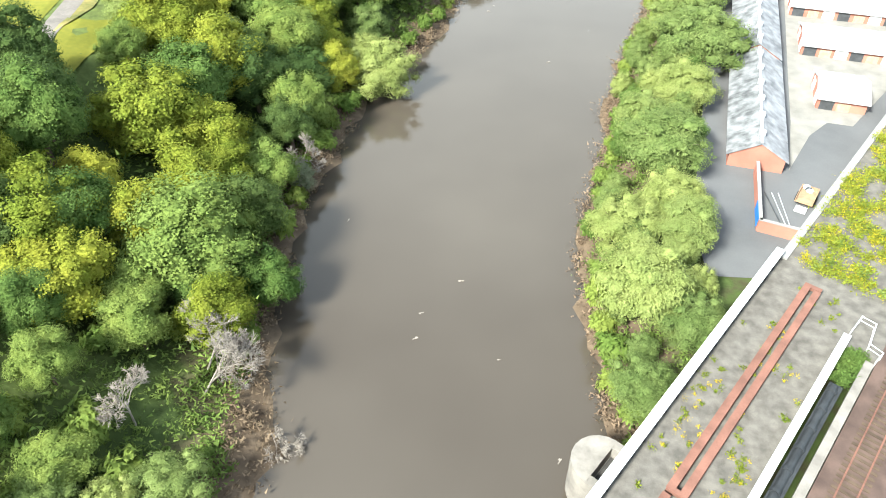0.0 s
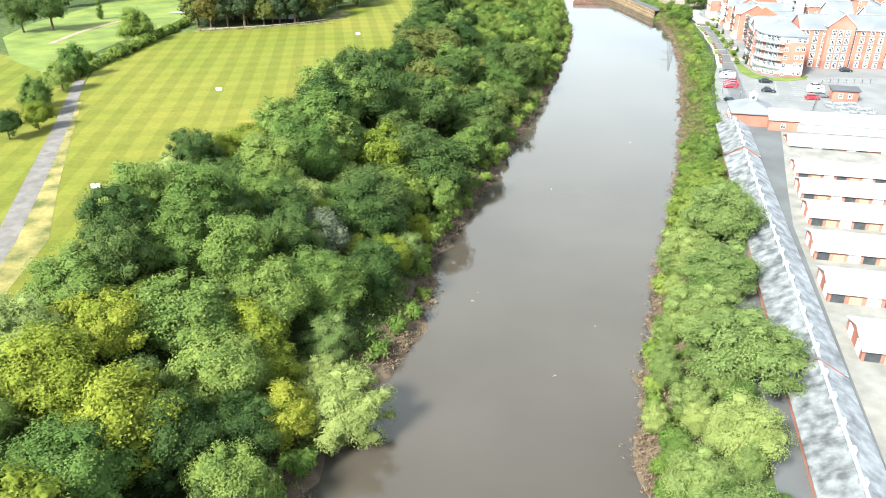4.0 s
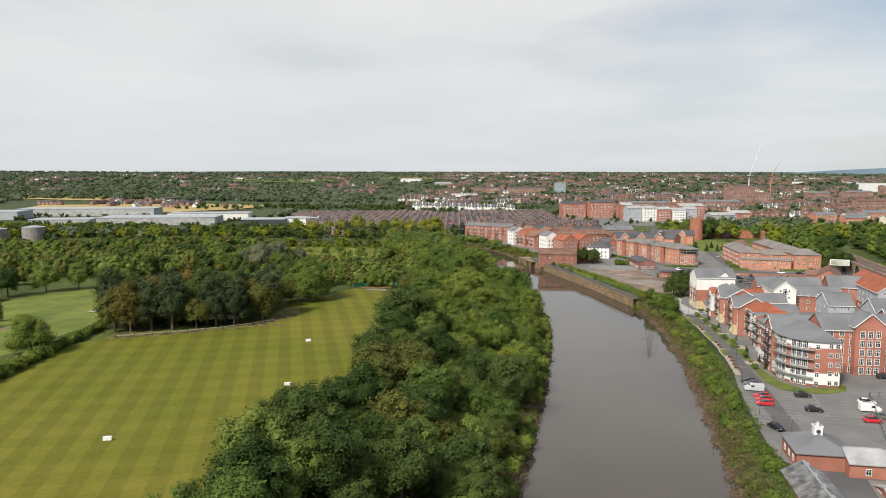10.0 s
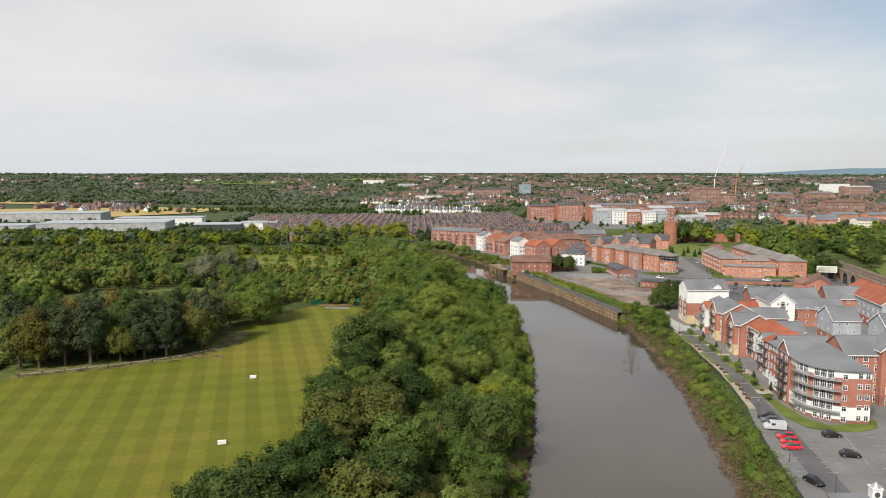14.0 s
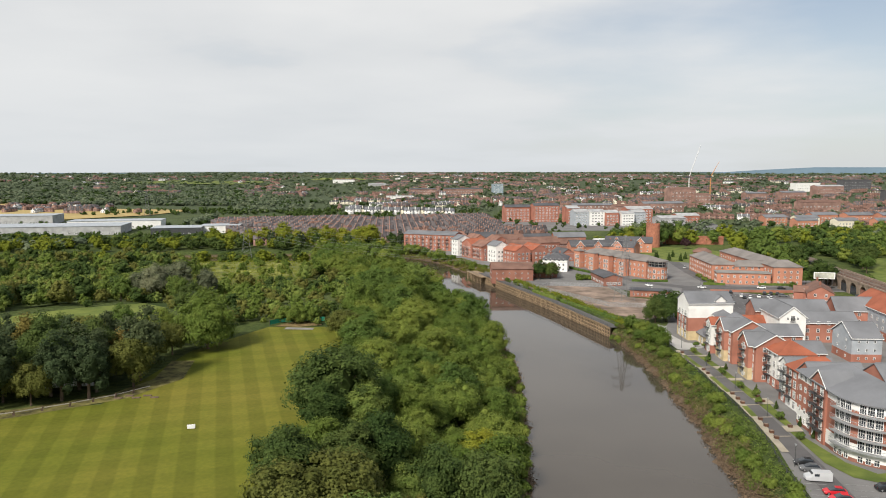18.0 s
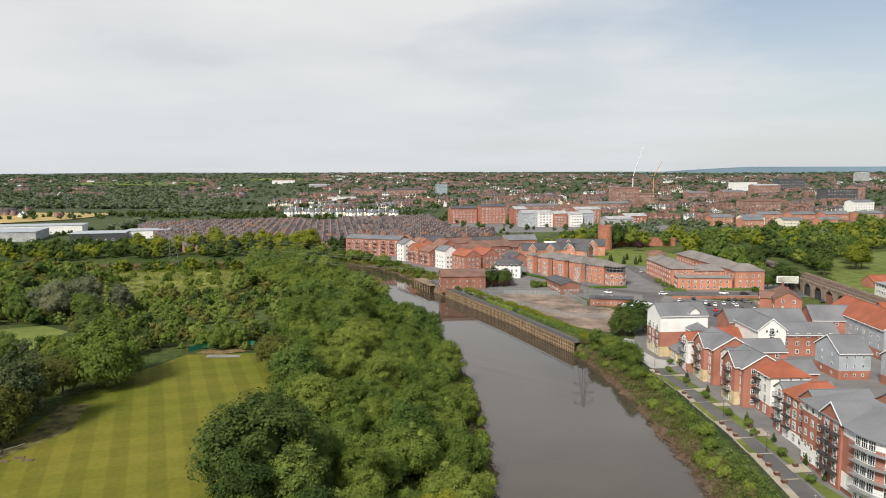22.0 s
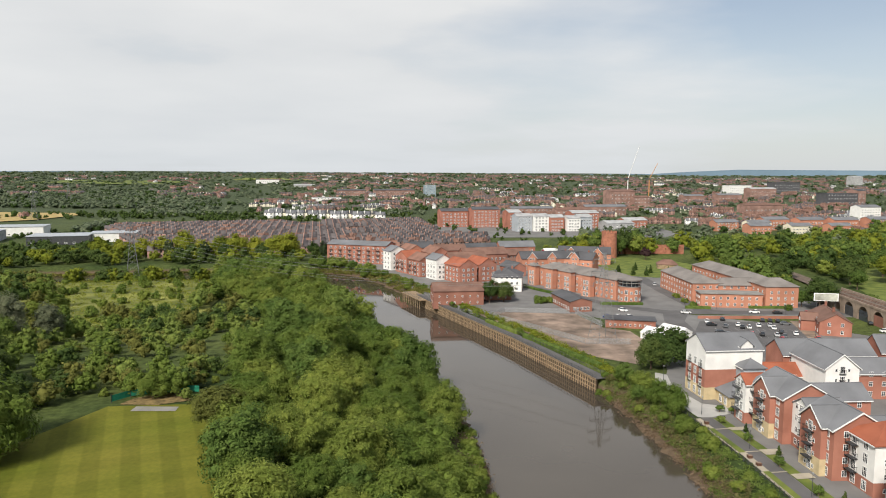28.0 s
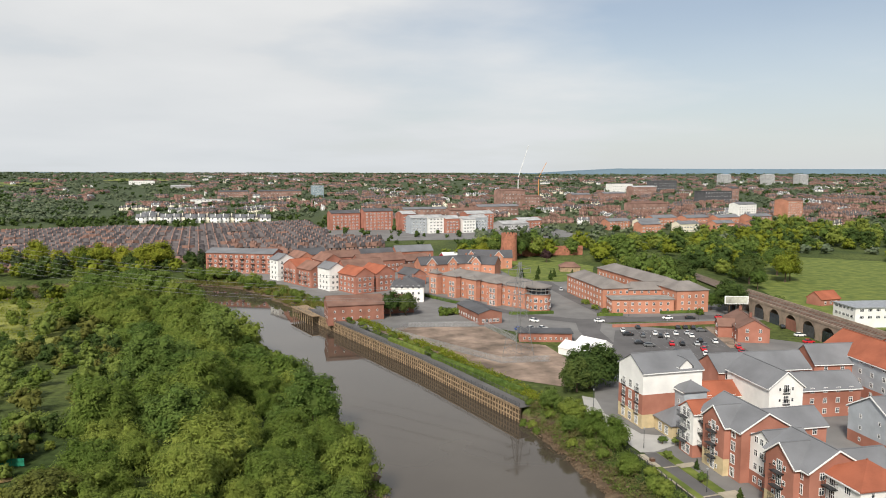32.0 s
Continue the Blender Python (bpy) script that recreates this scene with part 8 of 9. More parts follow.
# works compound beside the car park
building("site_cabin", 107.8, 280, -10, 7, 5, 3.0, M_BRICK, M_SLATE_D, "small flat-roofed brick site cabin", "cabin", "x", 1, 0, 4.3, wins=[("s", 2, range(1), W_STD, None)], flat=True)
for i in range(9):
    o = thing("scaffold_stack", pose(101 + 2.3 * (i % 5), 266 + 5.2 * (i // 5) + 0.5 * (i % 3), 4.32, 0, 0, -12 + 3 * (i % 3)), "stack of galvanised steel frames on the ground", "stack", "stacked steel frames")
    for k in range(5):
        part("frame", boxes((-1.0, -2.2, 0.1 + 0.14 * k, -0.94, 2.2, 0.16 + 0.14 * k), (0.94, -2.2, 0.1 + 0.14 * k, 1.0, 2.2, 0.16 + 0.14 * k), (-1, -2.2, 0.1 + 0.14 * k, 1, -2.1, 0.16 + 0.14 * k), (-1, 2.1, 0.1 + 0.14 * k, 1, 2.2, 0.16 + 0.14 * k)), M_GALV, o)
tp = thing("tarpaulin", pose(98, 257.5, 4.3, 0, 0, -8), "blue tarpaulin over low stacked goods", "tarpaulin")
part("cover", boxes((-6, -0.9, 0, 6, 0.9, 1.1)), mat("blue_tarpaulin", (0.05, 0.20, 0.50), 0.6, 0.15), tp)
cf = thing("compound_fence", pose(0, 0, 0), "galvanised mesh fence round the works compound", "fence")
for (x0, y0), (x1, y1) in (((92, 260), (108, 298)), ((108, 298), (124, 299))):
    L = math.hypot(x1 - x0, y1 - y0)
    a = math.degrees(math.atan2(y1 - y0, x1 - x0))
    for z in (0.1, 1.0, 1.95):
        p = part("rail", boxes((0, -0.02, z, L, 0.02, z + 0.05)), M_GALV, cf)
        p.matrix_basis = pose(x0, y0, 4.3, 0, 0, a)
    for i in range(int(L / 2.5) + 1):
        t = min(1, i * 2.5 / L)
        put("post", FPOST, cf, x0 + (x1 - x0) * t, y0 + (y1 - y0) * t, 4.9, a)

# weeds on the bridge and the embankment
def local_spots(x0, x1, y0, y1, n, spread, tall, patchy):
    out = []
    for _ in range(n):
        x, y = rng.uniform(x0, x1), rng.uniform(y0, y1)
        if noise.noise(Vector((x * 0.35, y * 0.35, 2.0))) > patchy:
            q = BR @ Vector((x, y, 7.2))
            out.append((q.x, q.y, 7.2, spread * rng.uniform(0.5, 1.3), tall))
    return out


M_FLOWER = leaf_mat("yellow_flowers", (0.42, 0.34, 0.02), (0.55, 0.45, 0.04))
sprays("weeds", local_spots(0.8, 34, 0.5, 60, 2600, 0.9, 0.6, -0.12), 60, 0.24, L_LIME, "yellow-green weeds on the embankment", "weeds")
sprays("weeds", local_spots(0.8, 34, 0.5, 60, 900, 0.7, 0.9, 0.14), 60, 0.26, L_GREEN, "green weeds and young shrubs on the embankment", "weeds")
sprays("wild_flowers", local_spots(0.8, 34, 0.5, 55, 1700, 0.8, 0.6, -0.02), 46, 0.17, M_FLOWER, "yellow wild flowers on the embankment", "flowers")
sprays("weeds", local_spots(0.6, 9, -60, 0, 420, 0.32, 0.3, 0.12), 40, 0.15, L_LIME, "tufts of weeds in the bridge gravel", "weeds")
sprays("weeds", local_spots(9.9, 11.5, -13.5, -8.5, 60, 0.5, 0.5, -1), 60, 0.2, L_GREEN, "green weeds between the parapets", "weeds")
sprays("wild_flowers", local_spots(0.6, 9, -45, -10, 200, 0.3, 0.3, 0.16), 24, 0.12, M_FLOWER, "yellow flowers in the bridge gravel", "flowers")
for k in range(9):
    q = BR @ Vector((rng.uniform(9, 26), rng.uniform(6, 40), 7.2))
    plant("bush", q.x, q.y, rng.uniform(0.3, 0.5), "bushes on the embankment", z=7.2)

# ---- far woods, suburbs and fields ----
def template(me):
    """Vertices and triangles of a mesh."""
    me.calc_loop_triangles()
    v = np.array([q.co for q in me.vertices], float)
    t = np.array([list(q.vertices) for q in me.loop_triangles], int)
    return v, t


def joined(name, tpl, places, material, smooth=False):
    """One mesh of many copies; places: x, y, z, width scale, height scale, turn."""
    v, t = tpl
    p = np.array(places, float)
    c, s = np.cos(p[:, 5])[:, None], np.sin(p[:, 5])[:, None]
    x, y, z = v[:, 0][None] * p[:, 3:4], v[:, 1][None] * p[:, 3:4], v[:, 2][None] * p[:, 4:5]
    co = np.stack([x * c - y * s + p[:, 0:1], x * s + y * c + p[:, 1:2], z + p[:, 2:3]], -1).reshape(-1, 3)
    f = (t[None] + (np.arange(len(p)) * len(v))[:, None, None]).reshape(-1, 3)
    me = bpy.data.meshes.new(name)
    me.vertices.add(len(co))
    me.vertices.foreach_set("co", co.ravel())
    me.loops.add(len(f) * 3)
    me.loops.foreach_set("vertex_index", f.ravel())
    me.polygons.add(len(f))
    me.polygons.foreach_set("loop_start", np.arange(len(f)) * 3)
    me.update(calc_edges=True)
    me.validate()
    me.materials.append(material)
    return me


def stuff(name, tpl, places, material, label, category):
    return tagged(part(name, joined(name, tpl, places, material), None), label, category, kind="stuff")


MID = [template(crown_mesh("mid_crown", 40 + i, 10, 8.8, 340, 0.72, L_GREEN, "round", 0.02)) for i in range(3)]
FAR = [template(crown_mesh("far_crown", 60 + i, 7.5, 9, 20, 2.0, L_GREEN, "round", 0.0)) for i in range(2)]
nrng = np.random.default_rng(9)


def fill(poly, n, lo, hi, avoid=()):
    """Random places in an outline, as rows for joined()."""
    p = np.array(poly, float)
    q = nrng.uniform(p.min(0), p.max(0), (n, 2))
    ok = inside(q[:, 0], q[:, 1], poly)
    for a in avoid:
        ok &= ~inside(q[:, 0], q[:, 1], a)
    q = q[ok]
    s = nrng.uniform(lo, hi, len(q))
    return np.stack([q[:, 0], q[:, 1], ground_z(q[:, 0], q[:, 1]) - 0.4, s, s * nrng.uniform(0.8, 1.15, len(q)), nrng.uniform(0, 6.28, len(q))], 1)


MEADOW = [(-128, 575), (-100, 530), (-60, 535), (-54, 600), (-64, 640), (-100, 660), (-140, 658)]
THICKET = [(-30, 405), (-48, 407), (-112, 375), (-125, 420), (-128, 480), (-120, 560), (-88, 545), (-50, 548), (-30, 560), (-12, 500), (-16, 440)]
left = fill([(-128, 440), (-160, 425), (-205, 425), (-320, 330), (-420, 420), (-420, 660), (-150, 665), (-140, 640), (-125, 580), (-130, 500)], 1700, 0.6, 1.15, (SECOND,))
left = np.concatenate([left, fill(THICKET, 420, 0.3, 0.72, (SECOND,)), fill([(-58, 552), (-30, 562), (-46, 640), (-64, 655), (-54, 600)], 60, 0.4, 0.9)])
far_left = fill([(-190, 200), (-195, 330), (-185, 420), (-420, 420), (-700, 600), (-700, 300), (-400, 150)], 800, 0.6, 1.15)
scrub = fill(MEADOW, 46, 0.16, 0.5)
for i, (m, lab) in enumerate(((L_GREEN, "mid-green woodland"), (L_DARK, "dark green woodland"), (L_WILLOW, "pale willow woodland"), (L_OLIVE, "olive green scrub woodland"))):
    rows = np.concatenate([left[i::4], far_left[i::4]] + ([scrub] if i == 2 else []))
    stuff("woodland", MID[i % 3], rows, m, lab + " behind the golf course", "woodland")
NORTH = [(-60, 722), (-230, 714), (-520, 692), (-520, 790), (-230, 775), (-20, 765), (-4, 740)]
row = fill(NORTH, 420, 0.7, 1.15)
south = fill([(-28, 640), (-40, 668), (-110, 674), (-230, 662), (-520, 634), (-520, 590), (-230, 630), (-110, 655), (-60, 645)], 700, 0.55, 1.0)
row = np.concatenate([row, south])
stuff("tree_belt", MID[0], row[::2], L_LIME, "belt of yellow-green trees beyond the river bend", "woodland")
stuff("tree_belt", MID[1], row[1::2], L_DARK, "belt of dark trees beyond the river bend", "woodland")
PARK = [(150, 760), (168, 726), (184, 742), (240, 740), (250, 700), (232, 655), (222, 610), (232, 575), (262, 610), (330, 665), (430, 722), (520, 700), (640, 800), (560, 900), (420, 830), (300, 790), (220, 800)]
RAIL = [(222, 545), (240, 538), (262, 562), (272, 584), (290, 641), (298, 697), (292, 732), (264, 732), (268, 697), (256, 648), (240, 592)]
park = np.concatenate([fill([(232, 560), (250, 575), (300, 630), (345, 662), (350, 700), (300, 690), (245, 640)], 240, 0.6, 1.1, (RAIL,)), fill([(420, 640), (480, 600), (900, 700), (1000, 1000), (640, 800)], 600, 0.8, 1.3)]); park = np.concatenate([park, fill(PARK, 1000, 0.5, 1.7, ([(160, 636), (245, 636), (230, 728), (204, 748), (182, 748), (168, 730)], RAIL))])
for i, m in enumerate((L_GREEN, L_WILLOW, L_GREEN, L_LIME, L_DARK)):
    stuff("park_trees", MID[i % 3], park[i::5], m, "mixed leafy trees round the park and railway", "woodland")

# suburbs: terraces and villas
HW = bmesh.new()
box(HW, -3.2, -4.5, -2, 3.2, 4.5, 5.2)
for y in (-4.5, 4.5):
    HW.faces.new([HW.verts.new(p) for p in ((-3.2, y, 5.2), (3.2, y, 5.2), (0, y, 7.8))])
box(HW, -2.9, -0.4, 5.5, -2.2, 0.4, 8.6)
T_WALL = template(mesh_of("t_wall", HW, M_BRICK))
HR = roof_mesh(6.4, 9.0, 5.2, 2.6, "y", 0, 0.3, 0.15)
T_ROOF = template(mesh_of("t_roof", HR, M_SLATE))
HG = bmesh.new()
for f in range(2):
    z0, z1 = 0.9 + 2.6 * f, 2.2 + 2.6 * f
    for x in (-1.5, 1.5):
        for y in (-4.53, 4.53):
            HG.faces.new([HG.verts.new(p) for p in ((x - 0.55, y, z0), (x + 0.55, y, z0), (x + 0.55, y, z1), (x - 0.55, y, z1))])
    for y in (-2.2, 2.2):
        for x in (-3.23, 3.23):
            HG.faces.new([HG.verts.new(p) for p in ((x, y - 0.5, z0), (x, y + 0.5, z0), (x, y + 0.5, z1), (x, y - 0.5, z1))])
T_GLASS = template(mesh_of("t_glass", HG, M_GLASS))


def houses(name, rows, wall, roof, label):
    rows = np.array(rows)
    ob = thing(name, pose(0, 0, 0), label, "houses", kind="stuff")
    part("walls", joined("walls", T_WALL, rows, wall), None, ob)
    part("roofs", joined("roofs", T_ROOF, rows, roof), None, ob)
    part("windows", joined("windows", T_GLASS, rows, M_GLASS), None, ob)
    return ob


CITY = [(90, 900), (330, 880), (350, 1080), (90, 1080)]
rows = {"a": [], "b": [], "c": [], "d": [], "e": []}
for k in range(15):
    y0 = 786 + 17.5 * k
    for x in np.arange(-120 - 7 * k, 120 + 5 * k, 6.6):
        yy = y0 + 0.18 * x + nrng.uniform(-0.2, 0.2)
        if noise.noise(Vector((x * 0.02, yy * 0.02, 5.0))) > 0.42 or nrng.random() < 0.03 or (x > 95 and yy > 880):
            continue
        z = gz(x, yy)
        rows["a" if nrng.random() < 0.85 else "b"].append((x, yy, z, 0.92, nrng.uniform(0.9, 1.02), 0.18 + math.pi / 2))
n = 0
while n < 7600:
    r = 820 + 2900 * nrng.random() ** 1.15
    a = nrng.uniform(-0.62, 0.98)
    x, y = math.sin(a) * r, 250 + math.cos(a) * r
    if (x < -150 and y < 1150) or (abs(x) < 150 and y < 1090) or inside(np.array([x]), np.array([y]), PARK)[0] or (x > 230 and y < 860) or inside(np.array([x]), np.array([y]), CITY)[0]:
        continue
    if noise.noise(Vector((x * 0.005, y * 0.003, 3.0))) < (-0.25 if x > -100 else 0.16):
        continue
    turn = 1.57 * nrng.integers(0, 2) + 0.5 * noise.noise(Vector((x * 0.002, y * 0.002, 8.0)))
    z = gz(x, y)
    key = "abcde"[int(nrng.choice(5, p=[0.50, 0.20, 0.07, 0.16, 0.07]))]
    for j in range(int(nrng.integers(2, 8))):
        rows[key].append((x - math.sin(turn) * 6.4 * j, y + math.cos(turn) * 6.4 * j, z, 0.85, nrng.uniform(0.75, 1.05), turn))
        n += 1
for k in range(16):  # white villas in front of a belt of trees
    x = -75 + 8.8 * k
    rows["c" if k % 3 != 2 else "e"].append((x, 1128 - 0.35 * x + 6 * (k % 3), gz(x, 1120), 1.25, 1.3, 1.4))
houses("terraced_houses", rows["a"], M_BRICK_HAZE, M_ROOF_F, "rows of red brick terraced houses with slate roofs")
houses("terraced_houses", rows["b"], M_BRICK_HAZE, M_TILE_B, "orange brick houses with brown tiled roofs")
houses("villas", rows["c"], M_RENDER, M_SLATE, "white rendered houses with grey roofs")
houses("villas", rows["d"], M_BRICK_HAZE, M_TILE_B, "brick houses with red tiled roofs")
houses("villas", rows["e"], M_CREAM, M_SLATE_D, "cream houses with dark slate roofs")
# trees between the houses, thicker with distance
def ring(n, r0, r1, a0, a1, lo, hi, power=1.0):
    r = r0 + (r1 - r0) * nrng.random(n) ** power
    a = nrng.uniform(a0, a1, n)
    x, y = np.sin(a) * r, 250 + np.cos(a) * r
    ok = ~inside(x, y, [(-180, 740), (180, 740), (320, 1180), (-250, 1180)]) & ~inside(x, y, RIVER) & ~inside(x, y, [(-620, 960), (-240, 960), (-240, 1340), (-760, 1340)]) & ~inside(x, y, [(-560, 780), (-170, 780), (-170, 960), (-560, 960)]) & ~inside(x, y, [(238, 480), (340, 460), (480, 620), (400, 700), (262, 580)])
    x, y = x[ok], y[ok]
    s = nrng.uniform(lo, hi, len(x)) * (1 + np.hypot(x, y) / 12000)
    return np.stack([x, y, ground_z(x, y) - 0.5, s, np.minimum(s, 1.25) * nrng.uniform(0.65, 0.95, len(x)), nrng.uniform(0, 6.28, len(x))], 1)


for i, (m, n) in enumerate(((L_FAR_HAZE, 1500), (L_FAR_HAZE, 700), (L_DARK, 500))):
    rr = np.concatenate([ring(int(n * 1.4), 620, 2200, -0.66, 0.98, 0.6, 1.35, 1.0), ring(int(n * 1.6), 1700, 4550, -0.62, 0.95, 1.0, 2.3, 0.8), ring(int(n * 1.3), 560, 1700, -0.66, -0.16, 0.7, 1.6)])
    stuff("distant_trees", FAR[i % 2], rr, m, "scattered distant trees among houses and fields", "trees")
# street trees inside the terraces
q = fill([(-140, 780), (200, 780), (300, 1160), (-200, 1160)], 170, 0.4, 0.8)
q = np.concatenate([q, fill([(-160, 1090), (150, 1040), (150, 1075), (-160, 1150)], 110, 0.7, 1.1), fill([(-420, 1120), (150, 1160), (150, 1210), (-420, 1220)], 200, 0.7, 1.1), fill(CITY, 60, 0.4, 0.8)])
q = np.concatenate([q, fill([(-620, 785), (-165, 785), (-165, 842), (-620, 842)], 240, 0.6, 1.0), fill([(-560, 905), (-170, 905), (-170, 925), (-560, 925)], 60, 0.5, 0.8), fill([(-620, 955), (-200, 960), (-200, 975), (-620, 972)], 50, 0.5, 0.8)])
stuff("distant_trees", FAR[0], q, L_DARK, "small trees among the terraced streets", "trees")
drape("crop_field", [(-600, 1010), (-420, 1030), (-330, 1120), (-300, 1230), (-420, 1250), (-640, 1180)], M_CROP, 1.0, 60.0, "ripe yellow crop field", "field")
drape("crop_field", [(-900, 1350), (-640, 1300), (-500, 1420), (-760, 1500)], M_CROP, 1.0, 60.0, "ripe yellow crop field", "field")
drape("far_field", [(-900, 2400), (-500, 2350), (-420, 2700), (-800, 2800)], M_LAWN, 2.5, 80.0, "distant green field", "field")
drape("far_field", [(-350, 2900), (-60, 2850), (-60, 3100), (-330, 3150)], M_GRASS, 2.5, 80.0, "distant pale field", "field")
SH = "distant warehouses"
for x, y, w, d, h, m in ((-330, 880, 120, 46, 8, M_CORR), (-470, 1000, 160, 40, 9, M_CORR), (-215, 868, 44, 30, 7, M_METAL), (-180, 890, 36, 26, 7, M_RENDER), (-420, 850, 60, 30, 7, M_CORR), (-300, 945, 90, 30, 8, M_RENDER), (-560, 930, 90, 40, 9, M_BLUE)):
    building("warehouse", x, y, 8, w, d, h, m, M_BLUE, "large pale flat-roofed warehouse in the distance", "warehouse", "x", 2, 0, None, 3.0, [("s", int(w / 6), range(1), W_WIDE, None)], (), SH, (), True)
for x, y in ((-395, 700), (-365, 705)):
    tk = thing("storage_tank", pose(x, y, gz(x, y)), "round grey storage tank", "tank", "storage tanks")
    bm = bmesh.new()
    tube(bm, (0, 0, -1), (0, 0, 11), 9, None, 24)
    part("shell", bm, M_CONC, tk)
    bm = bmesh.new()
    tube(bm, (0, 0, 11), (0, 0, 12.4), 9.2, 1.0, 24)
    part("lid", bm, M_GALV, tk)
FLATS = [(128, 1012, 30, 16, 17, M_BRICK, M_SLATE_D), (160, 1004, 30, 16, 19, M_BRICK, M_SLATE_D), (186, 985, 14, 20, 17, M_BRICK, M_CORR), (188, 952, 16, 15, 15, M_BLUE, M_CORR), (205, 951, 16, 15, 15, M_RENDER, M_CORR), (221, 950, 15, 15, 14, M_BRICK, M_CORR), (238, 949, 14, 15, 13, M_RENDER, M_CORR), (252, 956, 14, 18, 14, M_BLUE, M_CORR), (262, 985, 30, 18, 16, M_BRICK, M_CORR), (290, 960, 30, 20, 7, M_CORR, M_CORR), (318, 985, 26, 18, 8, M_BRICK, M_CORR), (470, 1400, 44, 26, 26, M_BRICK, M_TILE_B), (500, 1390, 30, 26, 16, M_BRICK, M_TILE_B),
         (395, 935, 26, 12, 9, M_BRICK_O, M_SLATE), (425, 925, 26, 12, 9, M_CREAM, M_SLATE), (452, 940, 30, 14, 11, M_BRICK_O, M_SLATE), (486, 932, 30, 14, 11, M_BRICK_O, M_SLATE), (520, 926, 30, 14, 11, M_BRICK_O, M_SLATE), (552, 915, 30, 14, 12, M_BRICK_O, M_SLATE), (410, 900, 24, 12, 8, M_BRICK_O, M_SLATE), (450, 895, 24, 12, 8, M_CREAM, M_SLATE), (490, 892, 24, 12, 8, M_BRICK_O, M_SLATE), (530, 885, 24, 12, 8, M_BRICK_O, M_SLATE), (570, 1153, 60, 16, 14, M_BRICK, M_TILE_B), (640, 1043, 30, 16, 17, M_RENDER, M_SLATE), (690, 1020, 26, 20, 22, M_BRICK_O, M_TILE_B),
         (928, 1823, 60, 24, 20, M_RENDER, M_CORR), (1030, 1800, 70, 24, 26, M_SLATE_D, M_METAL), (812, 1325, 60, 24, 22, M_SLATE_D, M_METAL), (850, 1330, 16, 24, 26, M_BRICK, M_METAL), (860, 1620, 60, 22, 20, M_BRICK, M_CORR), (1448, 2106, 34, 22, 28, M_CORR, M_CORR), (1530, 2020, 34, 22, 28, M_CORR, M_CORR), (1600, 1968, 34, 22, 28, M_CORR, M_CORR), (720, 1500, 50, 20, 14, M_BRICK, M_SLATE), (640, 1480, 40, 20, 14, M_BRICK, M_SLATE),
         (134, 1854, 90, 16, 13, M_BRICK, M_SLATE_D), (40, 1860, 60, 16, 12, M_BRICK, M_SLATE_D), (-10, 1560, 50, 20, 9, M_RENDER, M_CORR), (260, 1180, 60, 14, 10, M_BRICK, M_SLATE), (-200, 2586, 70, 30, 12, M_RENDER, M_CORR), (-80, 2300, 50, 20, 8, M_CORR, M_CORR), (300, 1130, 50, 14, 11, M_BRICK, M_TILE_B), (360, 1180, 60, 14, 12, M_BRICK, M_SLATE)]
for x, y, w, d, h, wall, roof in FLATS:
    # remoter brick flats take the haze-dulled brick too
    wall = M_BRICK_HAZE if wall is M_BRICK and y > 1100 else wall
    building("flats", x, y, 6, w, d, h, wall, roof, "blocks of flats in the distance, several storeys high", "flats", "x", 2.4, 0, None, 3.0, [("s", max(4, int(w / 4)), range(int(h / 3)), W_WIDE, None)] if y < 1100 else [("s", int(w / 6), range(0, int(h / 3), 2), W_WIDE, None)], (), "distant flats", (), wall in (M_RENDER, M_SLATE_D) and y > 1300)
ft = building("office_tower", 212, 1843, 6, 24, 16, 25, mat("pale_blue_panel", (0.27, 0.34, 0.38), 0.5, 0.1, 8.0, 0.4), M_CORR, "pale blue office tower above the suburbs", "tower", "x", 1, 0, None, 3.4, [("s", 5, range(9), W_WIDE, None)], (), "", (), True)


def crane(x, y, lean, label, paint_=M_WPAINT, tall=100):
    ob = thing("tower_crane", pose(x, y, gz(x, y)), label, "crane", "tower cranes")
    bm = bmesh.new()
    tube(bm, (0, 0, 0), (0, 0, 46), 0.9, None, 4)
    part("mast", bm, paint_, ob)
    bm = bmesh.new()
    tube(bm, (0, 0, 46), (lean, 0, tall), 0.7, 0.35, 4)
    part("jib", bm, paint_, ob)
    bm = bmesh.new()
    box(bm, -7, -1.2, 44.5, 1.5, 1.2, 47)
    part("counterweight", bm, M_METAL, ob)


crane(487, 1404, 18, "white tower crane with a raised jib")
crane(528, 1412, 14, "orange tower crane with a raised jib", mat("orange_paint", (0.55, 0.26, 0.10), 0.6, 0.1), 72)
# hills round the horizon; their blue is distance haze put into the colour
M_HILL_HAZE = mat("haze_blue_hill", (0.12, 0.175, 0.22), 1.0, 0.12, 300.0, 0.02)
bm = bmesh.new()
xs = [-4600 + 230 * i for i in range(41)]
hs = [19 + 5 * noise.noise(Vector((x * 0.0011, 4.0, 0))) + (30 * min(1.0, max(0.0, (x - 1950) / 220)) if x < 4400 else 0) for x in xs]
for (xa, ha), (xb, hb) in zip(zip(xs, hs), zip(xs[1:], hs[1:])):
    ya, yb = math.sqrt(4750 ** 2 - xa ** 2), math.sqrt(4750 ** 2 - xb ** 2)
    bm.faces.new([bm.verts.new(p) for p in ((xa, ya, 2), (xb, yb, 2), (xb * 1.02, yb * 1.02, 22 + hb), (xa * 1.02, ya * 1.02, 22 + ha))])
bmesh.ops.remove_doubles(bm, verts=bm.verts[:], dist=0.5)
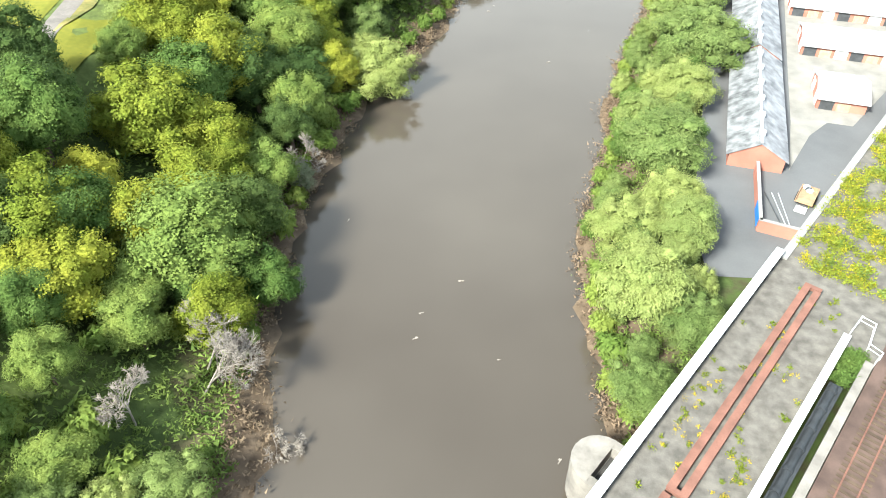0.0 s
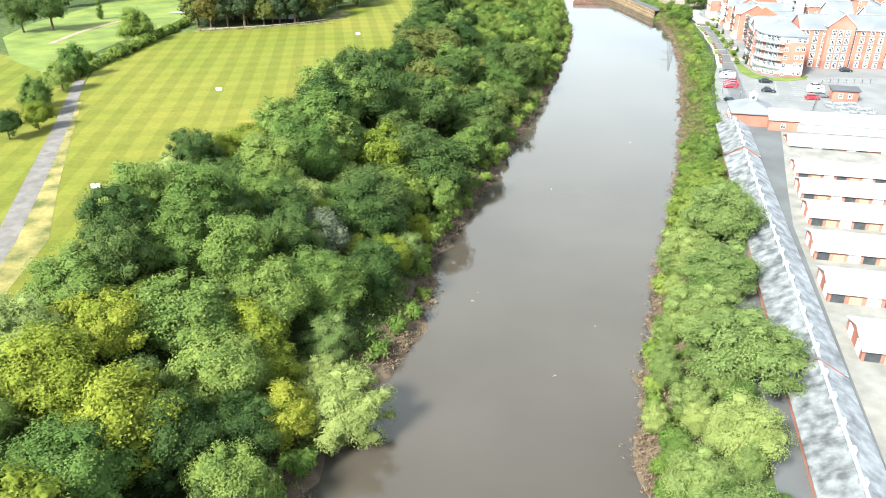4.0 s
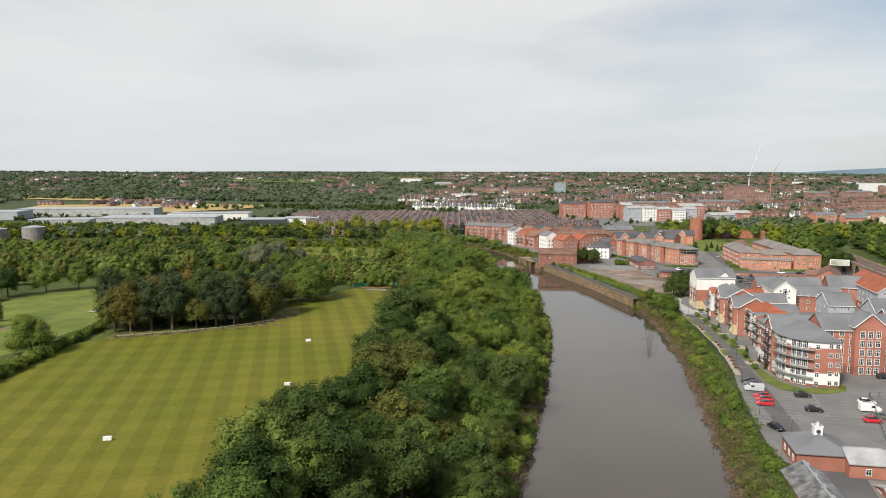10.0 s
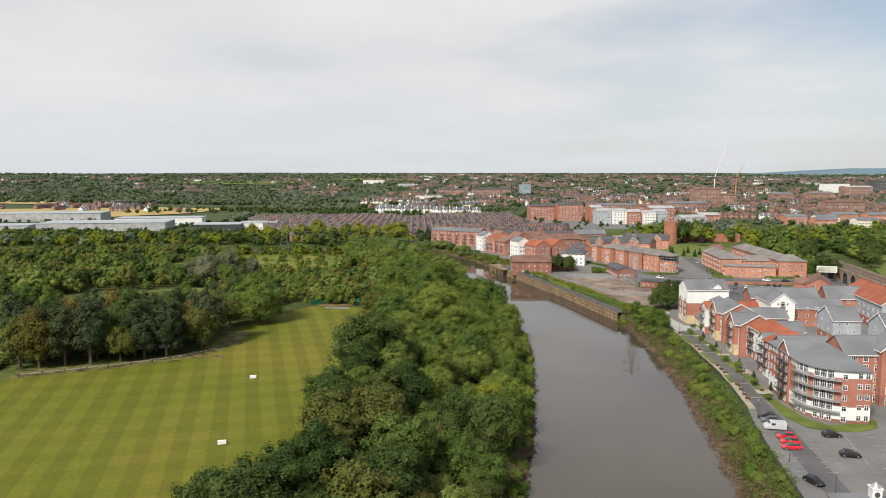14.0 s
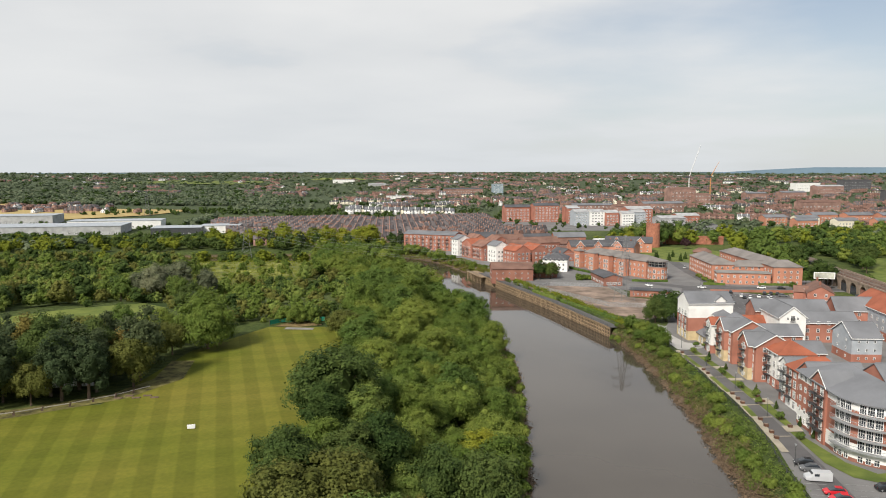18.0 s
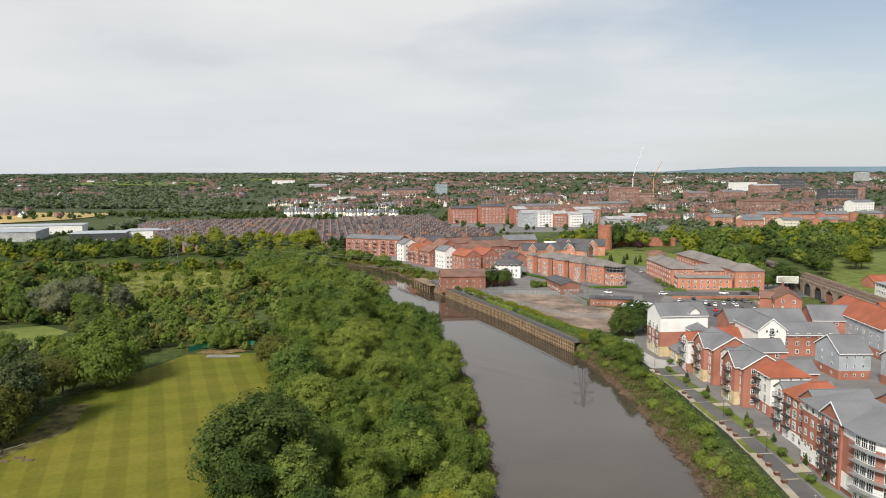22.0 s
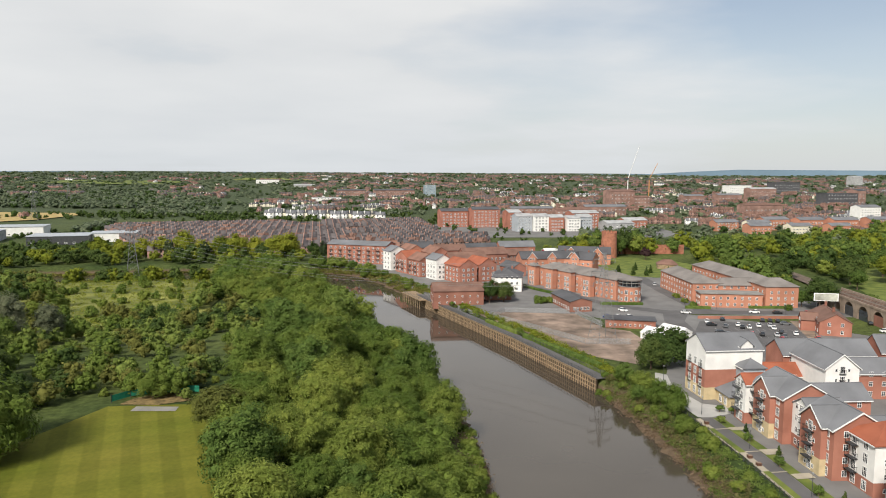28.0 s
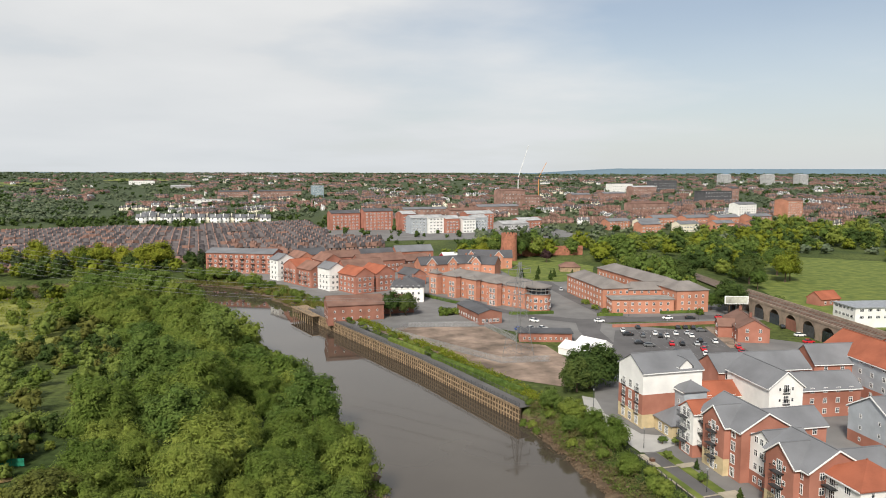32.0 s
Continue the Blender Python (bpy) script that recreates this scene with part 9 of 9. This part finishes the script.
hl = tagged(part("backdrop", bm, M_HILL_HAZE), "low wooded hills on the horizon, blue from painted haze", "hill", kind="structure")

# ---- small things of the golf links and the river ----
TEE = None
for x, y in ((-63.8, 232.4), (-44.1, 309.9), (-39.4, 267.4), (-60.3, 166.3)):
    m = pose(x, y, gz(x, y) + 0.12, 0, 0, 12)
    if TEE is None:
        TEE = thing("tee_box", m, "white tee marker box on the mown fairway", "marker", "tee markers")
        part("board", boxes((-0.75, -0.3, 0.1, 0.75, 0.3, 0.75)), M_WHITE, TEE)
        for s in (-0.6, 0.6):
            part("foot", boxes((s - 0.06, -0.25, -0.1, s + 0.06, 0.25, 0.1)), M_METAL, TEE)
    else:
        copy_thing(TEE, m)
nt = thing("safety_net", pose(0, 0, 0), "green netting on posts behind a practice tee", "net")
M_NET = mat("green_netting", (0.02, 0.20, 0.12), 0.8, 0.2, 1.0, 5.0)
NET = [(-46, 405.5), (-43, 409), (-38, 411.2), (-33, 411.6), (-28.6, 410.6)]
for (x0, y0), (x1, y1) in zip(NET, NET[1:]):
    L = math.hypot(x1 - x0, y1 - y0)
    a = math.degrees(math.atan2(y1 - y0, x1 - x0))
    p = part("netting", boxes((0, -0.02, 0.3, L, 0.02, 1.7)), M_NET, nt)
    p.matrix_basis = pose(x0, y0, gz(x0, y0), 0, 0, a)
    p = part("post", boxes((-0.06, -0.06, -0.3, 0.06, 0.06, 2.0)), M_METAL, nt)
    p.matrix_basis = pose(x0, y0, gz(x0, y0), 0, 0, a)
drape("earth_bank", [(-44, 404), (-42, 408), (-37, 410.6), (-31, 410.3), (-29, 405), (-36, 402.6)], mat("mossy_earth", (0.135, 0.105, 0.045), 0.95, 0.35, 1.2, 1.5, 0.05, tint=(0.20, 0.14, 0.06)), 0.16, 3.0, "bare earth patch below the netting", "earth")
drape("practice_mat", [(-40.5, 399), (-40, 402), (-31, 400.6), (-31.2, 397.8)], M_CONC, 0.20, 3.0, "grey practice mat at the end of the fairway", "mat")
drape("bunker", [(-130, 348), (-122, 350), (-121, 353), (-129, 352)], M_PAVE, 0.3, 3.0, "pale sand bunker on the links", "bunker")
building("clubhouse", -84, 344, 8, 16, 9, 3.0, M_RENDER, mat("pale_green_roof", (0.32, 0.42, 0.38), 0.7, 0.15), "low white hut with a pale green roof among pines", "hut", "x", 1.8, 0, None, wins=[("s", 4, range(1), W_STD, None)])
building("polytunnel", -76, 384, 30, 5, 10, 1.5, M_CORR, M_CORR, "pale plastic-covered store beside the big willow", "shed", "y", 1.4, 0, None, over=0.1)
for k in range(5):
    o = thing("log_pile", pose(-66 + 2.0 * k, 330 + 1.4 * (k % 2), gz(-66 + 2 * k, 331)), "short pile of cut logs at the fairway edge", "logs", "log piles")
    for i in range(3):
        bm = bmesh.new()
        tube(bm, (-0.9, 0.3 * i, 0.15), (0.9, 0.3 * i + 0.05, 0.15), 0.16, 0.14, 7)
        part("log", bm, M_BARK, o)
FENCE = [(-101, 311.5), (-92, 315.5), (-83, 319.6), (-74, 325), (-66.5, 330.6), (-61, 337)]
fc = thing("rail_fence", pose(0, 0, 0), "low timber rail fence below the dark stand of trees", "fence")
M_RAIL = mat("pale_worn_rail", (0.34, 0.31, 0.27), 0.9, 0.25, 1.0, 5.0)
for (xa, ya), (xb, yb) in zip(FENCE, FENCE[1:]):
    L = math.hypot(xb - xa, yb - ya)
    a = math.degrees(math.atan2(yb - ya, xb - xa))
    for k in range(2):
        t = k / 2
        x, y = xa + (xb - xa) * t, ya + (yb - ya) * t
        put("post", mesh_of("post", boxes((-0.12, -0.12, -0.4, 0.12, 0.12, 1.15), (-0.35, -0.1, -0.4, -0.12, 0.1, 0.7)), M_BARK), fc, x, y, gz(x, y), a)
        put("rail", mesh_of("rail", boxes((0.1, -0.05, 0.78, L / 2 - 0.2, 0.05, 0.95)), M_RAIL), fc, x, y, gz(x, y), a)
drape("bare_edge", [(-104, 310), (-92, 314.6), (-83, 318), (-74, 323.5), (-64, 330), (-56, 345), (-58, 362), (-64, 362), (-63, 345), (-69, 333), (-84, 324), (-104, 318)], mat("dry_worn_turf", (0.085, 0.075, 0.030), 0.95, 0.4, 2.0, 1.2, 0.04, tint=(0.15, 0.135, 0.042)), 0.16, 4.0, "worn dry strip of turf along the fence", "grass")
r = random.Random(77)
FLOAT = mesh_of("driftwood", boxes((-0.35, -0.05, -0.03, 0.35, 0.05, 0.04), (0.05, -0.04, -0.02, 0.3, 0.22, 0.03)), M_DEAD)
for k in range(12):
    y = r.uniform(55, 250)
    wx = float(np.interp(y, [b for _, b in WEST[3:24]], [a for a, _ in WEST[3:24]]))
    ex = float(np.interp(y, [b for _, b in EAST[3:19]], [a for a, _ in EAST[3:19]]))
    o = tagged(new("driftwood", FLOAT), "small pale driftwood floating on the river", "driftwood", "floating driftwood")
    o.matrix_basis = pose(r.uniform(wx + 4, ex - 4), y, 0.02, 0, 0, r.uniform(0, 360)) @ Matrix.Scale(r.uniform(0.4, 1.1), 4)
